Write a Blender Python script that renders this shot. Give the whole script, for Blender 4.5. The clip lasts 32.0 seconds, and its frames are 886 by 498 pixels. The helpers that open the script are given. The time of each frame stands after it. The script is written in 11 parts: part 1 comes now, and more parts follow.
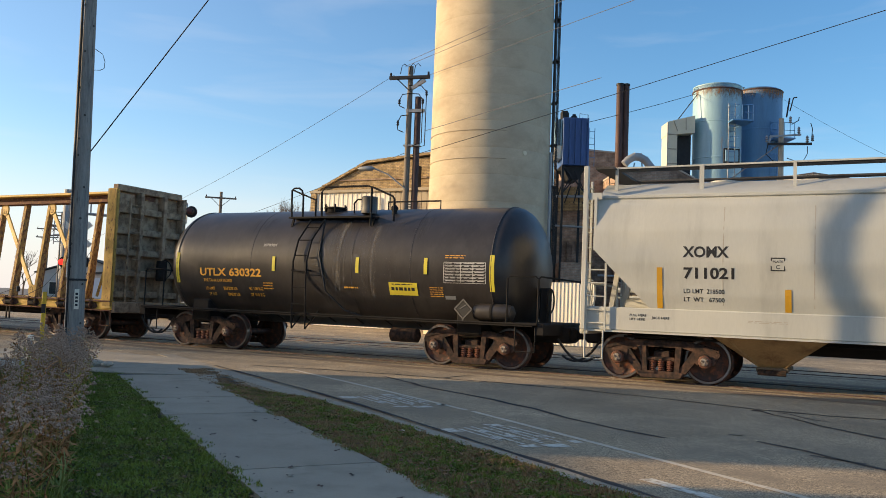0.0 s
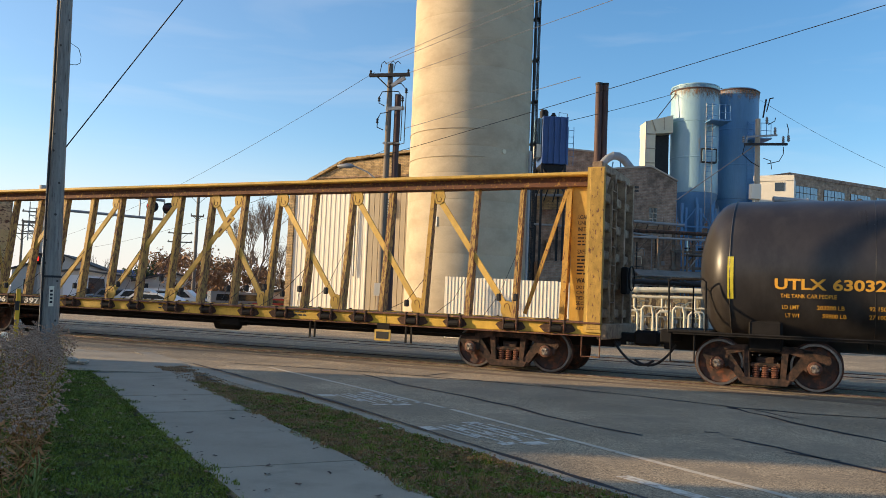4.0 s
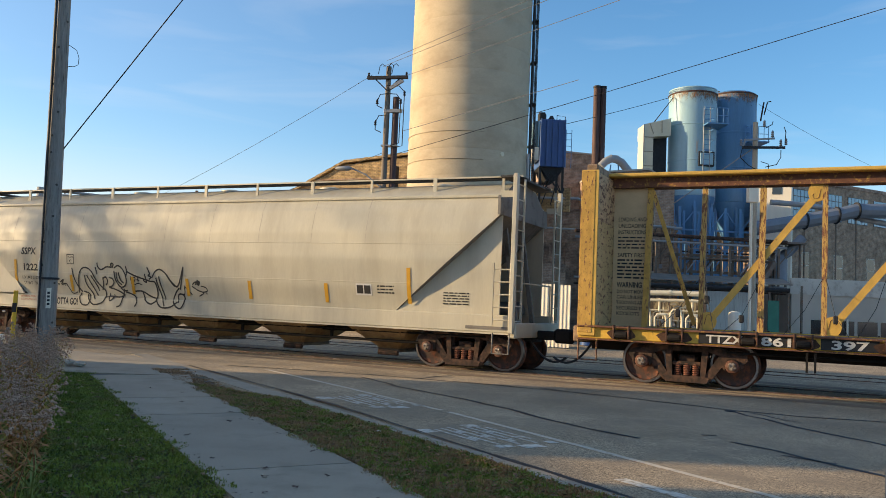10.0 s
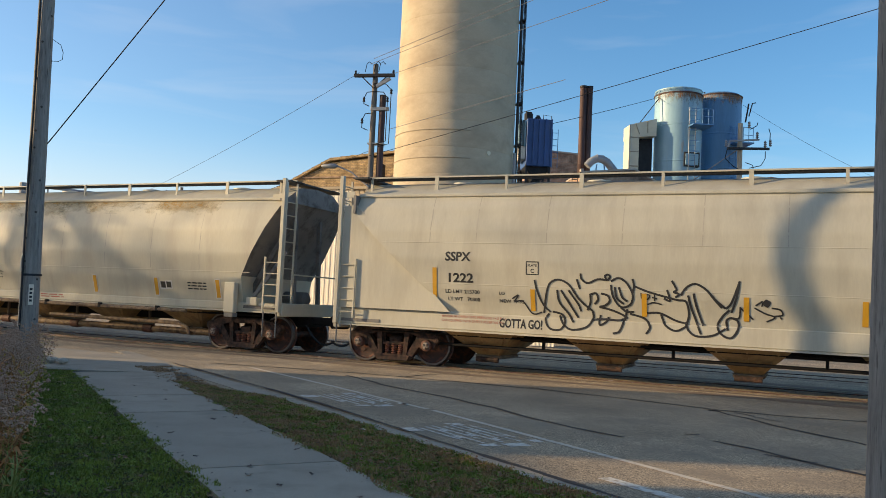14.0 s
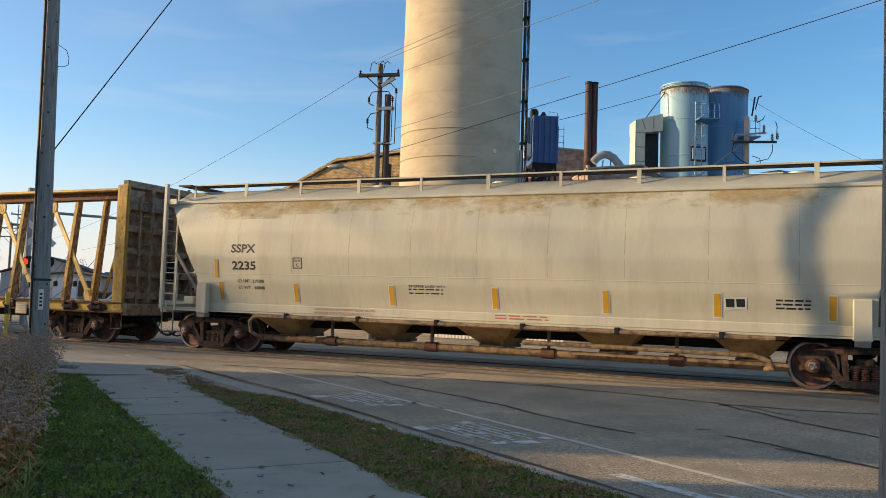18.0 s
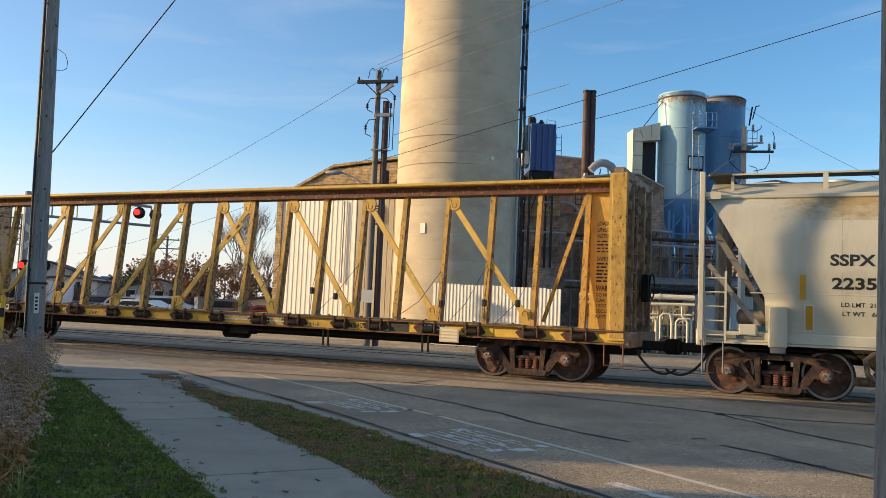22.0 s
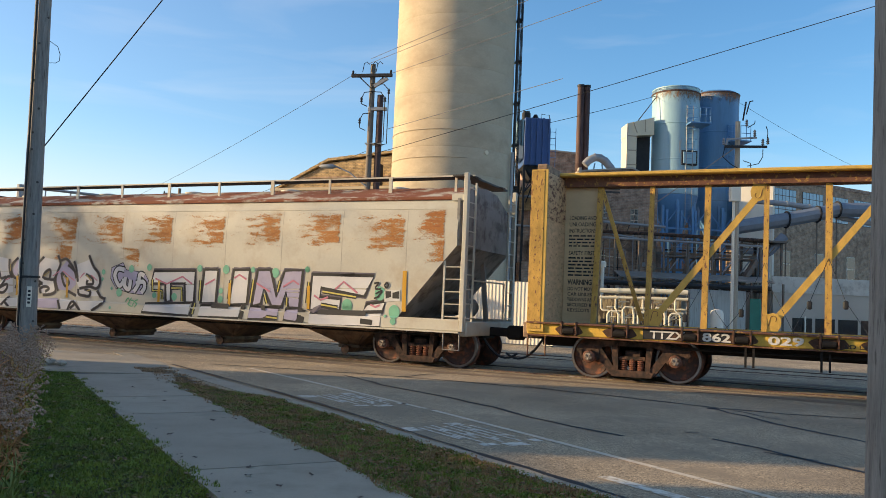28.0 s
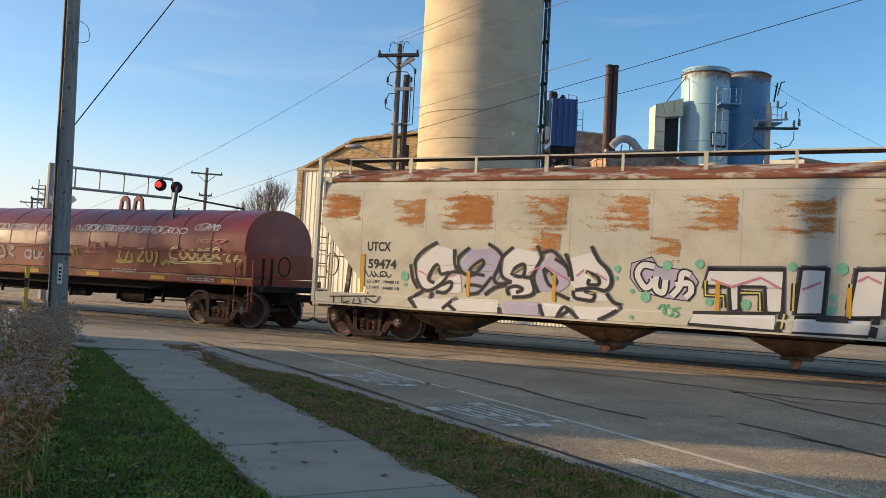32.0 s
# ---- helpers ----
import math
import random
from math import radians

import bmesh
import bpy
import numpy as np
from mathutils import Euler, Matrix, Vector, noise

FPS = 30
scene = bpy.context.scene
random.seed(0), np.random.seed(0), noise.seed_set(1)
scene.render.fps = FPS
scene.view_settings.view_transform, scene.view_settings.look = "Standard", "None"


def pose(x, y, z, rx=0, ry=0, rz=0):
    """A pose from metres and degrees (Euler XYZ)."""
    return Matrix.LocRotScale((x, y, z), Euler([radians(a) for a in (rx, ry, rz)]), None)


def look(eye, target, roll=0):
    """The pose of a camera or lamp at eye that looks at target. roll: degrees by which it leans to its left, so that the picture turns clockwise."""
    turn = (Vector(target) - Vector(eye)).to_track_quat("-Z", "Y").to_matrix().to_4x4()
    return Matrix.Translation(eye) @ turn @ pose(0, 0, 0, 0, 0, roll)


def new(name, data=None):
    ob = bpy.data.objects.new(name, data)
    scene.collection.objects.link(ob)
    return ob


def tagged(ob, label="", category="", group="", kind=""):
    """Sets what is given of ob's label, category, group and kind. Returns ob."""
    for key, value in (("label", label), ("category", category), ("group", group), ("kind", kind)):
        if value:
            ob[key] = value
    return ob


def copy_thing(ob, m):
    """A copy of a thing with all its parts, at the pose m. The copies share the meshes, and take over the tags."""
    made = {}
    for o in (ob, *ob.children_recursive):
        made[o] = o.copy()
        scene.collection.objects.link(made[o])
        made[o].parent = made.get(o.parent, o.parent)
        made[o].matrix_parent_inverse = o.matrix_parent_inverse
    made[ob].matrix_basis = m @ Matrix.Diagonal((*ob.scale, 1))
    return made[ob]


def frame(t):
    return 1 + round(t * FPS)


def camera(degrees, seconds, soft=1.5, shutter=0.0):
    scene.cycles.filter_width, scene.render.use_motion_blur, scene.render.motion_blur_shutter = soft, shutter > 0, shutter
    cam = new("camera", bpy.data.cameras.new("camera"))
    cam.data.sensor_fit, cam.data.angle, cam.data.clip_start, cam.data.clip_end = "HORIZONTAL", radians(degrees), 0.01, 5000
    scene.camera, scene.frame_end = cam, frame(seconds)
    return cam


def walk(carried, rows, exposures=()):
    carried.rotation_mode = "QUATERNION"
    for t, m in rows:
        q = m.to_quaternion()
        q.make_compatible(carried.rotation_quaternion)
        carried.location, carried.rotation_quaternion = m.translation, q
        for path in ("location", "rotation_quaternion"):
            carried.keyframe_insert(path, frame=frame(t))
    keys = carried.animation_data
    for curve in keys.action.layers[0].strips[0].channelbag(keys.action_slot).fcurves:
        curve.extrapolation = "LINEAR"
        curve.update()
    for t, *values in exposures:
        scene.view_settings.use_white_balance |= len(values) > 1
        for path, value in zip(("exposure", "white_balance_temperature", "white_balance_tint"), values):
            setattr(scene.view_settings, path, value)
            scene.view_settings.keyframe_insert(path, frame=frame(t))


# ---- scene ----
cam = camera(56.0, 32.0, soft=0.45, shutter=0.0)
PATH = [
    (0.0, pose(0, 0, 1.38, 93.82, -2.25, -1.60)),
    (0.5, pose(0, 0, 1.38, 93.32, -2.42, -1.41)),
    (1.0, pose(0, 0, 1.38, 93.67, -2.61, -1.65)),
    (1.5, pose(0, 0, 1.38, 93.60, -2.64, -2.09)),
    (2.0, pose(0, 0, 1.38, 93.61, -2.61, -1.96)),
    (2.5, pose(0, 0, 1.38, 93.67, -2.59, -1.69)),
    (3.0, pose(0, 0, 1.38, 93.63, -2.55, -1.72)),
    (3.5, pose(0, 0, 1.38, 93.67, -2.44, -2.29)),
    (5.5, pose(0, 0, 1.38, 93.88, -2.36, -4.26)),
    (6.0, pose(0, 0, 1.38, 93.78, -2.44, -3.70)),
    (6.5, pose(0, 0, 1.38, 93.71, -2.42, -3.75)),
    (7.0, pose(0, 0, 1.38, 93.72, -2.40, -4.04)),
    (7.5, pose(0, 0, 1.38, 93.74, -2.31, -4.20)),
    (8.0, pose(0, 0, 1.38, 93.88, -2.26, -3.99)),
    (8.5, pose(0, 0, 1.38, 93.86, -2.30, -3.44)),
    (9.0, pose(0, 0, 1.38, 93.87, -2.37, -3.42)),
    (9.5, pose(0, 0, 1.38, 93.90, -2.36, -3.59)),
    (10.0, pose(0, 0, 1.38, 93.92, -2.47, -3.20)),
    (10.5, pose(0, 0, 1.38, 93.90, -2.48, -3.26)),
    (11.0, pose(0, 0, 1.38, 93.79, -2.54, -3.50)),
    (11.5, pose(0, 0, 1.38, 93.80, -2.59, -3.68)),
    (12.0, pose(0, 0, 1.38, 93.82, -2.63, -3.78)),
    (12.5, pose(0, 0, 1.38, 93.76, -2.65, -3.92)),
    (13.0, pose(0, 0, 1.38, 93.80, -2.68, -4.00)),
    (13.5, pose(0, 0, 1.38, 93.87, -2.75, -4.20)),
    (15.5, pose(0, 0, 1.38, 93.76, -2.63, -3.97)),
    (16.0, pose(0, 0, 1.38, 93.68, -2.38, -3.91)),
    (16.5, pose(0, 0, 1.38, 93.75, -2.07, -3.95)),
    (17.0, pose(0, 0, 1.38, 93.81, -1.64, -3.76)),
    (17.5, pose(0, 0, 1.38, 93.91, -1.70, -3.66)),
    (18.0, pose(0, 0, 1.38, 93.75, -1.89, -3.62)),
    (18.5, pose(0, 0, 1.38, 93.88, -2.04, -3.58)),
    (19.0, pose(0, 0, 1.38, 93.97, -2.06, -3.35)),
    (19.5, pose(0, 0, 1.38, 94.09, -2.18, -3.84)),
    (20.0, pose(0, 0, 1.38, 94.25, -2.12, -4.02)),
    (20.5, pose(0, 0, 1.38, 93.97, -2.08, -3.96)),
    (21.0, pose(0, 0, 1.38, 93.98, -2.11, -4.01)),
    (21.5, pose(0, 0, 1.38, 94.22, -2.24, -3.85)),
    (22.0, pose(0, 0, 1.38, 94.23, -2.35, -3.86)),
    (22.5, pose(0, 0, 1.38, 94.18, -2.36, -4.09)),
    (23.0, pose(0, 0, 1.38, 94.22, -2.40, -4.40)),
    (23.5, pose(0, 0, 1.38, 94.20, -2.45, -4.77)),
    (24.0, pose(0, 0, 1.38, 94.27, -2.33, -4.89)),
    (24.5, pose(0, 0, 1.38, 94.20, -2.33, -4.67)),
    (25.0, pose(0, 0, 1.38, 94.17, -2.28, -4.51)),
    (25.5, pose(0, 0, 1.38, 94.05, -2.23, -4.35)),
    (27.5, pose(0, 0, 1.38, 93.78, -2.38, -4.45)),
    (28.0, pose(0, 0, 1.38, 93.85, -2.43, -4.28)),
    (28.5, pose(0, 0, 1.38, 93.88, -2.43, -3.97)),
    (29.0, pose(0, 0, 1.38, 93.70, -2.52, -4.02)),
    (29.5, pose(0, 0, 1.38, 93.68, -2.54, -4.16)),
    (30.0, pose(0, 0, 1.38, 93.26, -2.56, -4.68)),
    (30.5, pose(0, 0, 1.38, 92.53, -2.66, -4.25)),
    (31.0, pose(0, 0, 1.38, 92.99, -2.99, -4.65)),
    (31.5, pose(0, 0, 1.38, 92.63, -3.02, -2.56)),
    (32.0, pose(0, 0, 1.38, 92.45, -2.99, -2.58)),
]
walk(cam, PATH, ((0.0, 0.5, 6950, 10), (7.0, 0.53, 6950, 10), (10.0, 0.52, 6900, 9.5), (12.0, 0.44, 6850, 9.5), (20.5, 0.39, 6850, 9.5), (23.0, 0.54, 6950, 10), (28.0, 0.58, 6950, 10), (30.5, 0.54, 6900, 10), (32.0, 0.43, 6900, 10)))

# ---- light ----
SUN_YAW, SUN_EL = 84.2, 13.0
world = bpy.data.worlds.new("sky")
scene.world = world
world.use_nodes = True
wn, wl = world.node_tree.nodes, world.node_tree.links
sky = wn.new("ShaderNodeTexSky")
sky.sky_type, sky.sun_disc = "NISHITA", False
sky.sun_elevation, sky.sun_rotation = radians(SUN_EL), radians(-SUN_YAW)
sky.altitude, sky.air_density, sky.dust_density, sky.ozone_density = 200, 1.0, 0.6, 3.2
wn["Background"].inputs[1].default_value = 0.15
# thin high cirrus, drawn out level
wc, wm, wz = wn.new("ShaderNodeTexCoord"), wn.new("ShaderNodeMapping"), wn.new("ShaderNodeTexNoise")
wm.inputs["Scale"].default_value = (1.6, 1.6, 11.0)
wz.inputs["Scale"].default_value, wz.inputs["Detail"].default_value, wz.inputs["Distortion"].default_value = 2.2, 5, 0.6
wr, wx = wn.new("ShaderNodeMapRange"), wn.new("ShaderNodeMix")
wr.inputs[1].default_value, wr.inputs[2].default_value, wr.inputs[4].default_value = 0.52, 0.88, 0.2
wx.data_type = "RGBA"
wx.inputs["B"].default_value = (4.6, 4.7, 4.9, 1)
wl.new(wc.outputs["Generated"], wm.inputs["Vector"]), wl.new(wm.outputs[0], wz.inputs["Vector"])
wl.new(wz.outputs["Fac"], wr.inputs[0]), wl.new(wr.outputs[0], wx.inputs["Factor"])
whs = wn.new("ShaderNodeHueSaturation")
whs.inputs["Saturation"].default_value, whs.inputs["Value"].default_value = 1.16, 1.2
wl.new(sky.outputs[0], whs.inputs["Color"]), wl.new(whs.outputs[0], wx.inputs["A"])
# pale haze that thins out above the horizon
wsep, wh, wx2 = wn.new("ShaderNodeSeparateXYZ"), wn.new("ShaderNodeMapRange"), wn.new("ShaderNodeMix")
wh.interpolation_type = "SMOOTHSTEP"
wh.inputs[1].default_value, wh.inputs[2].default_value, wh.inputs[3].default_value, wh.inputs[4].default_value = 0.0, 0.2, 0.82, 0.0
wx2.data_type = "RGBA"
wx2.inputs["B"].default_value = (4.35, 4.2, 4.4, 1)
wl.new(wc.outputs["Generated"], wsep.inputs[0]), wl.new(wsep.outputs["Z"], wh.inputs[0]), wl.new(wh.outputs[0], wx2.inputs["Factor"])
wl.new(wx.outputs["Result"], wx2.inputs["A"])
# warm glow added to the unseen sky round the low sun, warming the shade
wh3, wx3 = wn.new("ShaderNodeMapRange"), wn.new("ShaderNodeMix")
wh3.interpolation_type = "SMOOTHSTEP"
wh3.inputs[1].default_value, wh3.inputs[2].default_value, wh3.inputs[3].default_value, wh3.inputs[4].default_value = -1.0, -0.42, 0.55, 0.0
wx3.data_type = "RGBA"
wx3.inputs["B"].default_value = (6.2, 4.9, 3.5, 1)
wl.new(wsep.outputs["X"], wh3.inputs[0]), wl.new(wh3.outputs[0], wx3.inputs["Factor"]), wl.new(wx2.outputs["Result"], wx3.inputs["A"])
# paler haze towards the west
wh4, wx4 = wn.new("ShaderNodeMapRange"), wn.new("ShaderNodeMix")
wh4.interpolation_type = "SMOOTHSTEP"
wh4.inputs[1].default_value, wh4.inputs[2].default_value, wh4.inputs[3].default_value, wh4.inputs[4].default_value = -0.6, 0.35, 0.13, 0.0
wx4.data_type = "RGBA"
wx4.inputs["B"].default_value = (4.3, 4.2, 4.6, 1)
wl.new(wsep.outputs["X"], wh4.inputs[0]), wl.new(wh4.outputs[0], wx4.inputs["Factor"]), wl.new(wx3.outputs["Result"], wx4.inputs["A"])
wl.new(wx4.outputs["Result"], wn["Background"].inputs[0])
sun = new("sun", bpy.data.lights.new("sun", "SUN"))
sun.data.energy, sun.data.angle, sun.data.color = 4.8, radians(0.6), (1.0, 0.76, 0.47)
sun.matrix_world = look((0, 0, 60), (math.sin(radians(SUN_YAW)) * math.cos(radians(SUN_EL)),
                                     -math.cos(radians(SUN_YAW)) * math.cos(radians(SUN_EL)), 60 - math.sin(radians(SUN_EL))))

# ---- materials ----
def mat(name, color, rough=0.7, metal=0.0, var=0.15, scale=3.0, fine=60.0, bump=0.15, second=None, cover=0.5, stretch=(1, 1, 1), rand=0.0, spec=0.5, edge=0.08, emit=0.0, speck=0.0):
    """Base colour with coarse and fine variation; second: a colour that shows in patches; rand: change from object to object."""
    m = bpy.data.materials.new(name)
    m.use_nodes = True
    nd, ln = m.node_tree.nodes, m.node_tree.links
    p = nd["Principled BSDF"]
    p.inputs["Roughness"].default_value, p.inputs["Metallic"].default_value = rough, metal
    p.inputs["Specular IOR Level"].default_value = spec
    tc, mp = nd.new("ShaderNodeTexCoord"), nd.new("ShaderNodeMapping")
    mp.inputs["Scale"].default_value = stretch
    ln.new(tc.outputs["Object"], mp.inputs["Vector"])
    n1, n2 = nd.new("ShaderNodeTexNoise"), nd.new("ShaderNodeTexNoise")
    n1.inputs["Scale"].default_value, n1.inputs["Detail"].default_value = scale, 6
    n2.inputs["Scale"].default_value, n2.inputs["Detail"].default_value = fine, 3
    ln.new(mp.outputs[0], n1.inputs["Vector"]), ln.new(mp.outputs[0], n2.inputs["Vector"])
    add = nd.new("ShaderNodeMath")
    add.operation = "MULTIPLY_ADD"
    add.inputs[1].default_value = 0.45
    ln.new(n2.outputs["Fac"], add.inputs[0]), ln.new(n1.outputs["Fac"], add.inputs[2])
    mr = nd.new("ShaderNodeMapRange")
    mr.inputs[1].default_value, mr.inputs[2].default_value = 0.4, 1.05
    mr.inputs[3].default_value, mr.inputs[4].default_value = 1 - var, 1 + var
    ln.new(add.outputs[0], mr.inputs[0])
    hsv = nd.new("ShaderNodeHueSaturation")
    hsv.inputs["Color"].default_value = (*color, 1)
    ln.new(mr.outputs[0], hsv.inputs["Value"])
    if rand:
        oi, rr = nd.new("ShaderNodeObjectInfo"), nd.new("ShaderNodeMapRange")
        rr.inputs[3].default_value, rr.inputs[4].default_value = 1 - rand, 1 + rand
        ln.new(oi.outputs["Random"], rr.inputs[0])
        mu = nd.new("ShaderNodeMath")
        mu.operation = "MULTIPLY"
        ln.new(mr.outputs[0], mu.inputs[0]), ln.new(rr.outputs[0], mu.inputs[1]), ln.new(mu.outputs[0], hsv.inputs["Value"])
    out = hsv.outputs[0]
    if speck:
        n4, m4, x4 = nd.new("ShaderNodeTexNoise"), nd.new("ShaderNodeMapRange"), nd.new("ShaderNodeMix")
        n4.inputs["Scale"].default_value, n4.inputs["Detail"].default_value = fine * 2.6, 2
        ln.new(mp.outputs[0], n4.inputs["Vector"]), ln.new(n4.outputs["Fac"], m4.inputs[0])
        m4.inputs[1].default_value, m4.inputs[2].default_value, m4.inputs[3].default_value, m4.inputs[4].default_value = 0.36, 0.64, 1 - speck, 1 + speck
        x4.data_type, x4.blend_type = "RGBA", "MULTIPLY"
        x4.inputs["Factor"].default_value = 1.0
        ln.new(out, x4.inputs["A"]), ln.new(m4.outputs[0], x4.inputs["B"])
        out = x4.outputs["Result"]
    if second:
        n3, m3, mx = nd.new("ShaderNodeTexNoise"), nd.new("ShaderNodeMapRange"), nd.new("ShaderNodeMix")
        n3.inputs["Scale"].default_value, n3.inputs["Detail"].default_value, n3.inputs["Roughness"].default_value = scale * 1.7, 8, 0.65
        ln.new(mp.outputs[0], n3.inputs["Vector"])
        m3.inputs[1].default_value, m3.inputs[2].default_value = cover - edge, cover + edge
        ln.new(n3.outputs["Fac"], m3.inputs[0])
        mx.data_type = "RGBA"
        mx.inputs["B"].default_value = (*second, 1)
        ln.new(m3.outputs[0], mx.inputs["Factor"]), ln.new(out, mx.inputs["A"])
        out = mx.outputs["Result"]
    ln.new(out, p.inputs["Base Color"])
    if emit:
        p.inputs["Emission Color"].default_value, p.inputs["Emission Strength"].default_value = (*color, 1), emit
    if bump:
        b = nd.new("ShaderNodeBump")
        b.inputs["Strength"].default_value, b.inputs["Distance"].default_value = bump, 0.01
        ln.new(add.outputs[0], b.inputs["Height"]), ln.new(b.outputs[0], p.inputs["Normal"])
    return m


def glass_mat(name, color=(0.12, 0.2, 0.26), rough=0.08):
    m = bpy.data.materials.new(name)
    m.use_nodes = True
    p = m.node_tree.nodes["Principled BSDF"]
    p.inputs["Base Color"].default_value, p.inputs["Roughness"].default_value = (*color, 1), rough
    p.inputs["Specular IOR Level"].default_value = 0.9
    return m


def flaking(name, color, dark, feather, grain=(6.0, 6.0, 24.0), start=0.66, soft=0.05):
    """Rust that breaks up into flecks towards the edges of its sheet; feather: (left, right, bottom, top) width of the broken rim."""
    m = bpy.data.materials.new(name)
    m.use_nodes = True
    nd, ln = m.node_tree.nodes, m.node_tree.links
    p = nd["Principled BSDF"]
    p.inputs["Roughness"].default_value = 0.9
    tc, mp, sp = nd.new("ShaderNodeTexCoord"), nd.new("ShaderNodeMapping"), nd.new("ShaderNodeSeparateXYZ")
    mp.inputs["Scale"].default_value = grain
    ln.new(tc.outputs["Object"], mp.inputs["Vector"]), ln.new(tc.outputs["Generated"], sp.inputs[0])
    def math_node(op, a, b):
        q = nd.new("ShaderNodeMath")
        q.operation = op
        for i, v in enumerate((a, b)):
            if isinstance(v, (int, float)):
                q.inputs[i].default_value = v
            else:
                ln.new(v, q.inputs[i])
        return q.outputs[0]
    gx, gz = sp.outputs["X"], sp.outputs["Z"]
    rim = math_node("MINIMUM", math_node("MINIMUM", math_node("DIVIDE", gx, feather[0]), math_node("DIVIDE", math_node("SUBTRACT", 1.0, gx), feather[1])),
                    math_node("MINIMUM", math_node("DIVIDE", gz, feather[2]), math_node("DIVIDE", math_node("SUBTRACT", 1.0, gz), feather[3])))
    rim = math_node("MINIMUM", rim, 1.0)
    n1, n2 = nd.new("ShaderNodeTexNoise"), nd.new("ShaderNodeTexNoise")
    n1.inputs["Scale"].default_value, n1.inputs["Detail"].default_value, n1.inputs["Roughness"].default_value = 2.6, 7, 0.75
    n2.inputs["Scale"].default_value, n2.inputs["Detail"].default_value = 0.35, 3
    ln.new(mp.outputs[0], n1.inputs["Vector"]), ln.new(mp.outputs[0], n2.inputs["Vector"])
    level = math_node("ADD", math_node("MULTIPLY", rim, 0.22), math_node("ADD", math_node("MULTIPLY", n1.outputs["Fac"], 0.7), math_node("MULTIPLY", n2.outputs["Fac"], 0.5)))
    mr = nd.new("ShaderNodeMapRange")
    mr.inputs[1].default_value, mr.inputs[2].default_value = start + 0.12, start + 0.12 + soft
    ln.new(level, mr.inputs[0])
    cr = nd.new("ShaderNodeMix")
    cr.data_type = "RGBA"
    cr.inputs["A"].default_value, cr.inputs["B"].default_value = (*color, 1), (*dark, 1)
    m2 = nd.new("ShaderNodeMapRange")
    m2.inputs[1].default_value, m2.inputs[2].default_value = start + 0.16, start + 0.34
    ln.new(level, m2.inputs[0]), ln.new(m2.outputs[0], cr.inputs["Factor"]), ln.new(cr.outputs["Result"], p.inputs["Base Color"])
    ln.new(mr.outputs[0], p.inputs["Alpha"])
    return m


ASPHALT = mat("asphalt", (0.37, 0.286, 0.185), 0.9, var=0.4, scale=0.5, fine=30, bump=0.3, second=(0.27, 0.214, 0.147), cover=0.57, edge=0.1, speck=0.62, spec=0.25)
FAR_ASPHALT = mat("far_asphalt", (0.15, 0.145, 0.14), 0.9, var=0.2, scale=0.2, fine=10, bump=0.2)
CONCRETE = mat("pavement_concrete", (0.35, 0.3, 0.225), 0.9, var=0.12, scale=1.2, fine=70, bump=0.3, rand=0.06, second=(0.265, 0.235, 0.175), cover=0.62, edge=0.1, speck=0.14, spec=0.25)
TAR = mat("tar", (0.018, 0.018, 0.02), 0.55, var=0.2, scale=6, bump=0.2, spec=0.3)
PAINT_LINE = mat("road_paint", (0.62, 0.54, 0.41), 0.8, var=0.15, scale=8, fine=80, second=(0.38, 0.31, 0.22), cover=0.6, edge=0.06)
PAINT_WORN = mat("worn_road_paint", (0.66, 0.62, 0.52), 0.8, var=0.15, scale=9, fine=80, second=(0.36, 0.29, 0.2), cover=0.55, edge=0.06)
SOIL = mat("soil", (0.045, 0.045, 0.018), 0.95, var=0.3, scale=3, fine=40, bump=0.6, second=(0.12, 0.085, 0.05), cover=0.58, spec=0.05)
GRASS = mat("grass_blades", (0.185, 0.215, 0.036), 0.6, var=0.6, scale=2.6, fine=24, bump=0, second=(0.22, 0.17, 0.07), cover=0.59, edge=0.08, spec=0.12)
GRASS_DRY = mat("dry_grass_blades", (0.175, 0.205, 0.036), 0.65, var=0.7, scale=3.0, fine=30, bump=0, second=(0.36, 0.21, 0.1), cover=0.505, edge=0.05, spec=0.12)
TUFT = mat("long_grass", (0.24, 0.27, 0.08), 0.6, var=0.3, scale=5, bump=0, spec=0.15)
WEED_STEM = mat("weed_stem", (0.3, 0.15, 0.07), 0.8, var=0.3, scale=6, bump=0, spec=0.1)
WEED_LEAF = mat("weed_leaf", (0.5, 0.22, 0.085), 0.8, var=0.6, scale=5, bump=0, second=(0.2, 0.15, 0.045), cover=0.54, spec=0.1)
WEED_GOLD = mat("golden_weed_leaf", (0.46, 0.31, 0.06), 0.8, var=0.5, scale=5, bump=0, second=(0.14, 0.17, 0.04), cover=0.52, spec=0.1)
WEED_HEAD = mat("weed_seed_head", (0.45, 0.3, 0.215), 0.9, var=0.4, scale=9, bump=0, spec=0.05)
LEAF_DRY = mat("fallen_leaf", (0.09, 0.055, 0.04), 0.8, var=0.3, rand=0.4)
RAIL = mat("rail_steel", (0.16, 0.1, 0.075), 0.55, 0.6, var=0.3, scale=4, second=(0.4, 0.36, 0.33), cover=0.62)
TIE = mat("flangeway", (0.03, 0.025, 0.022), 0.9, var=0.3, spec=0.1)
DIRT = mat("trackside_dirt", (0.2, 0.14, 0.09), 0.95, var=0.35, scale=1.2, fine=30, bump=0.6)
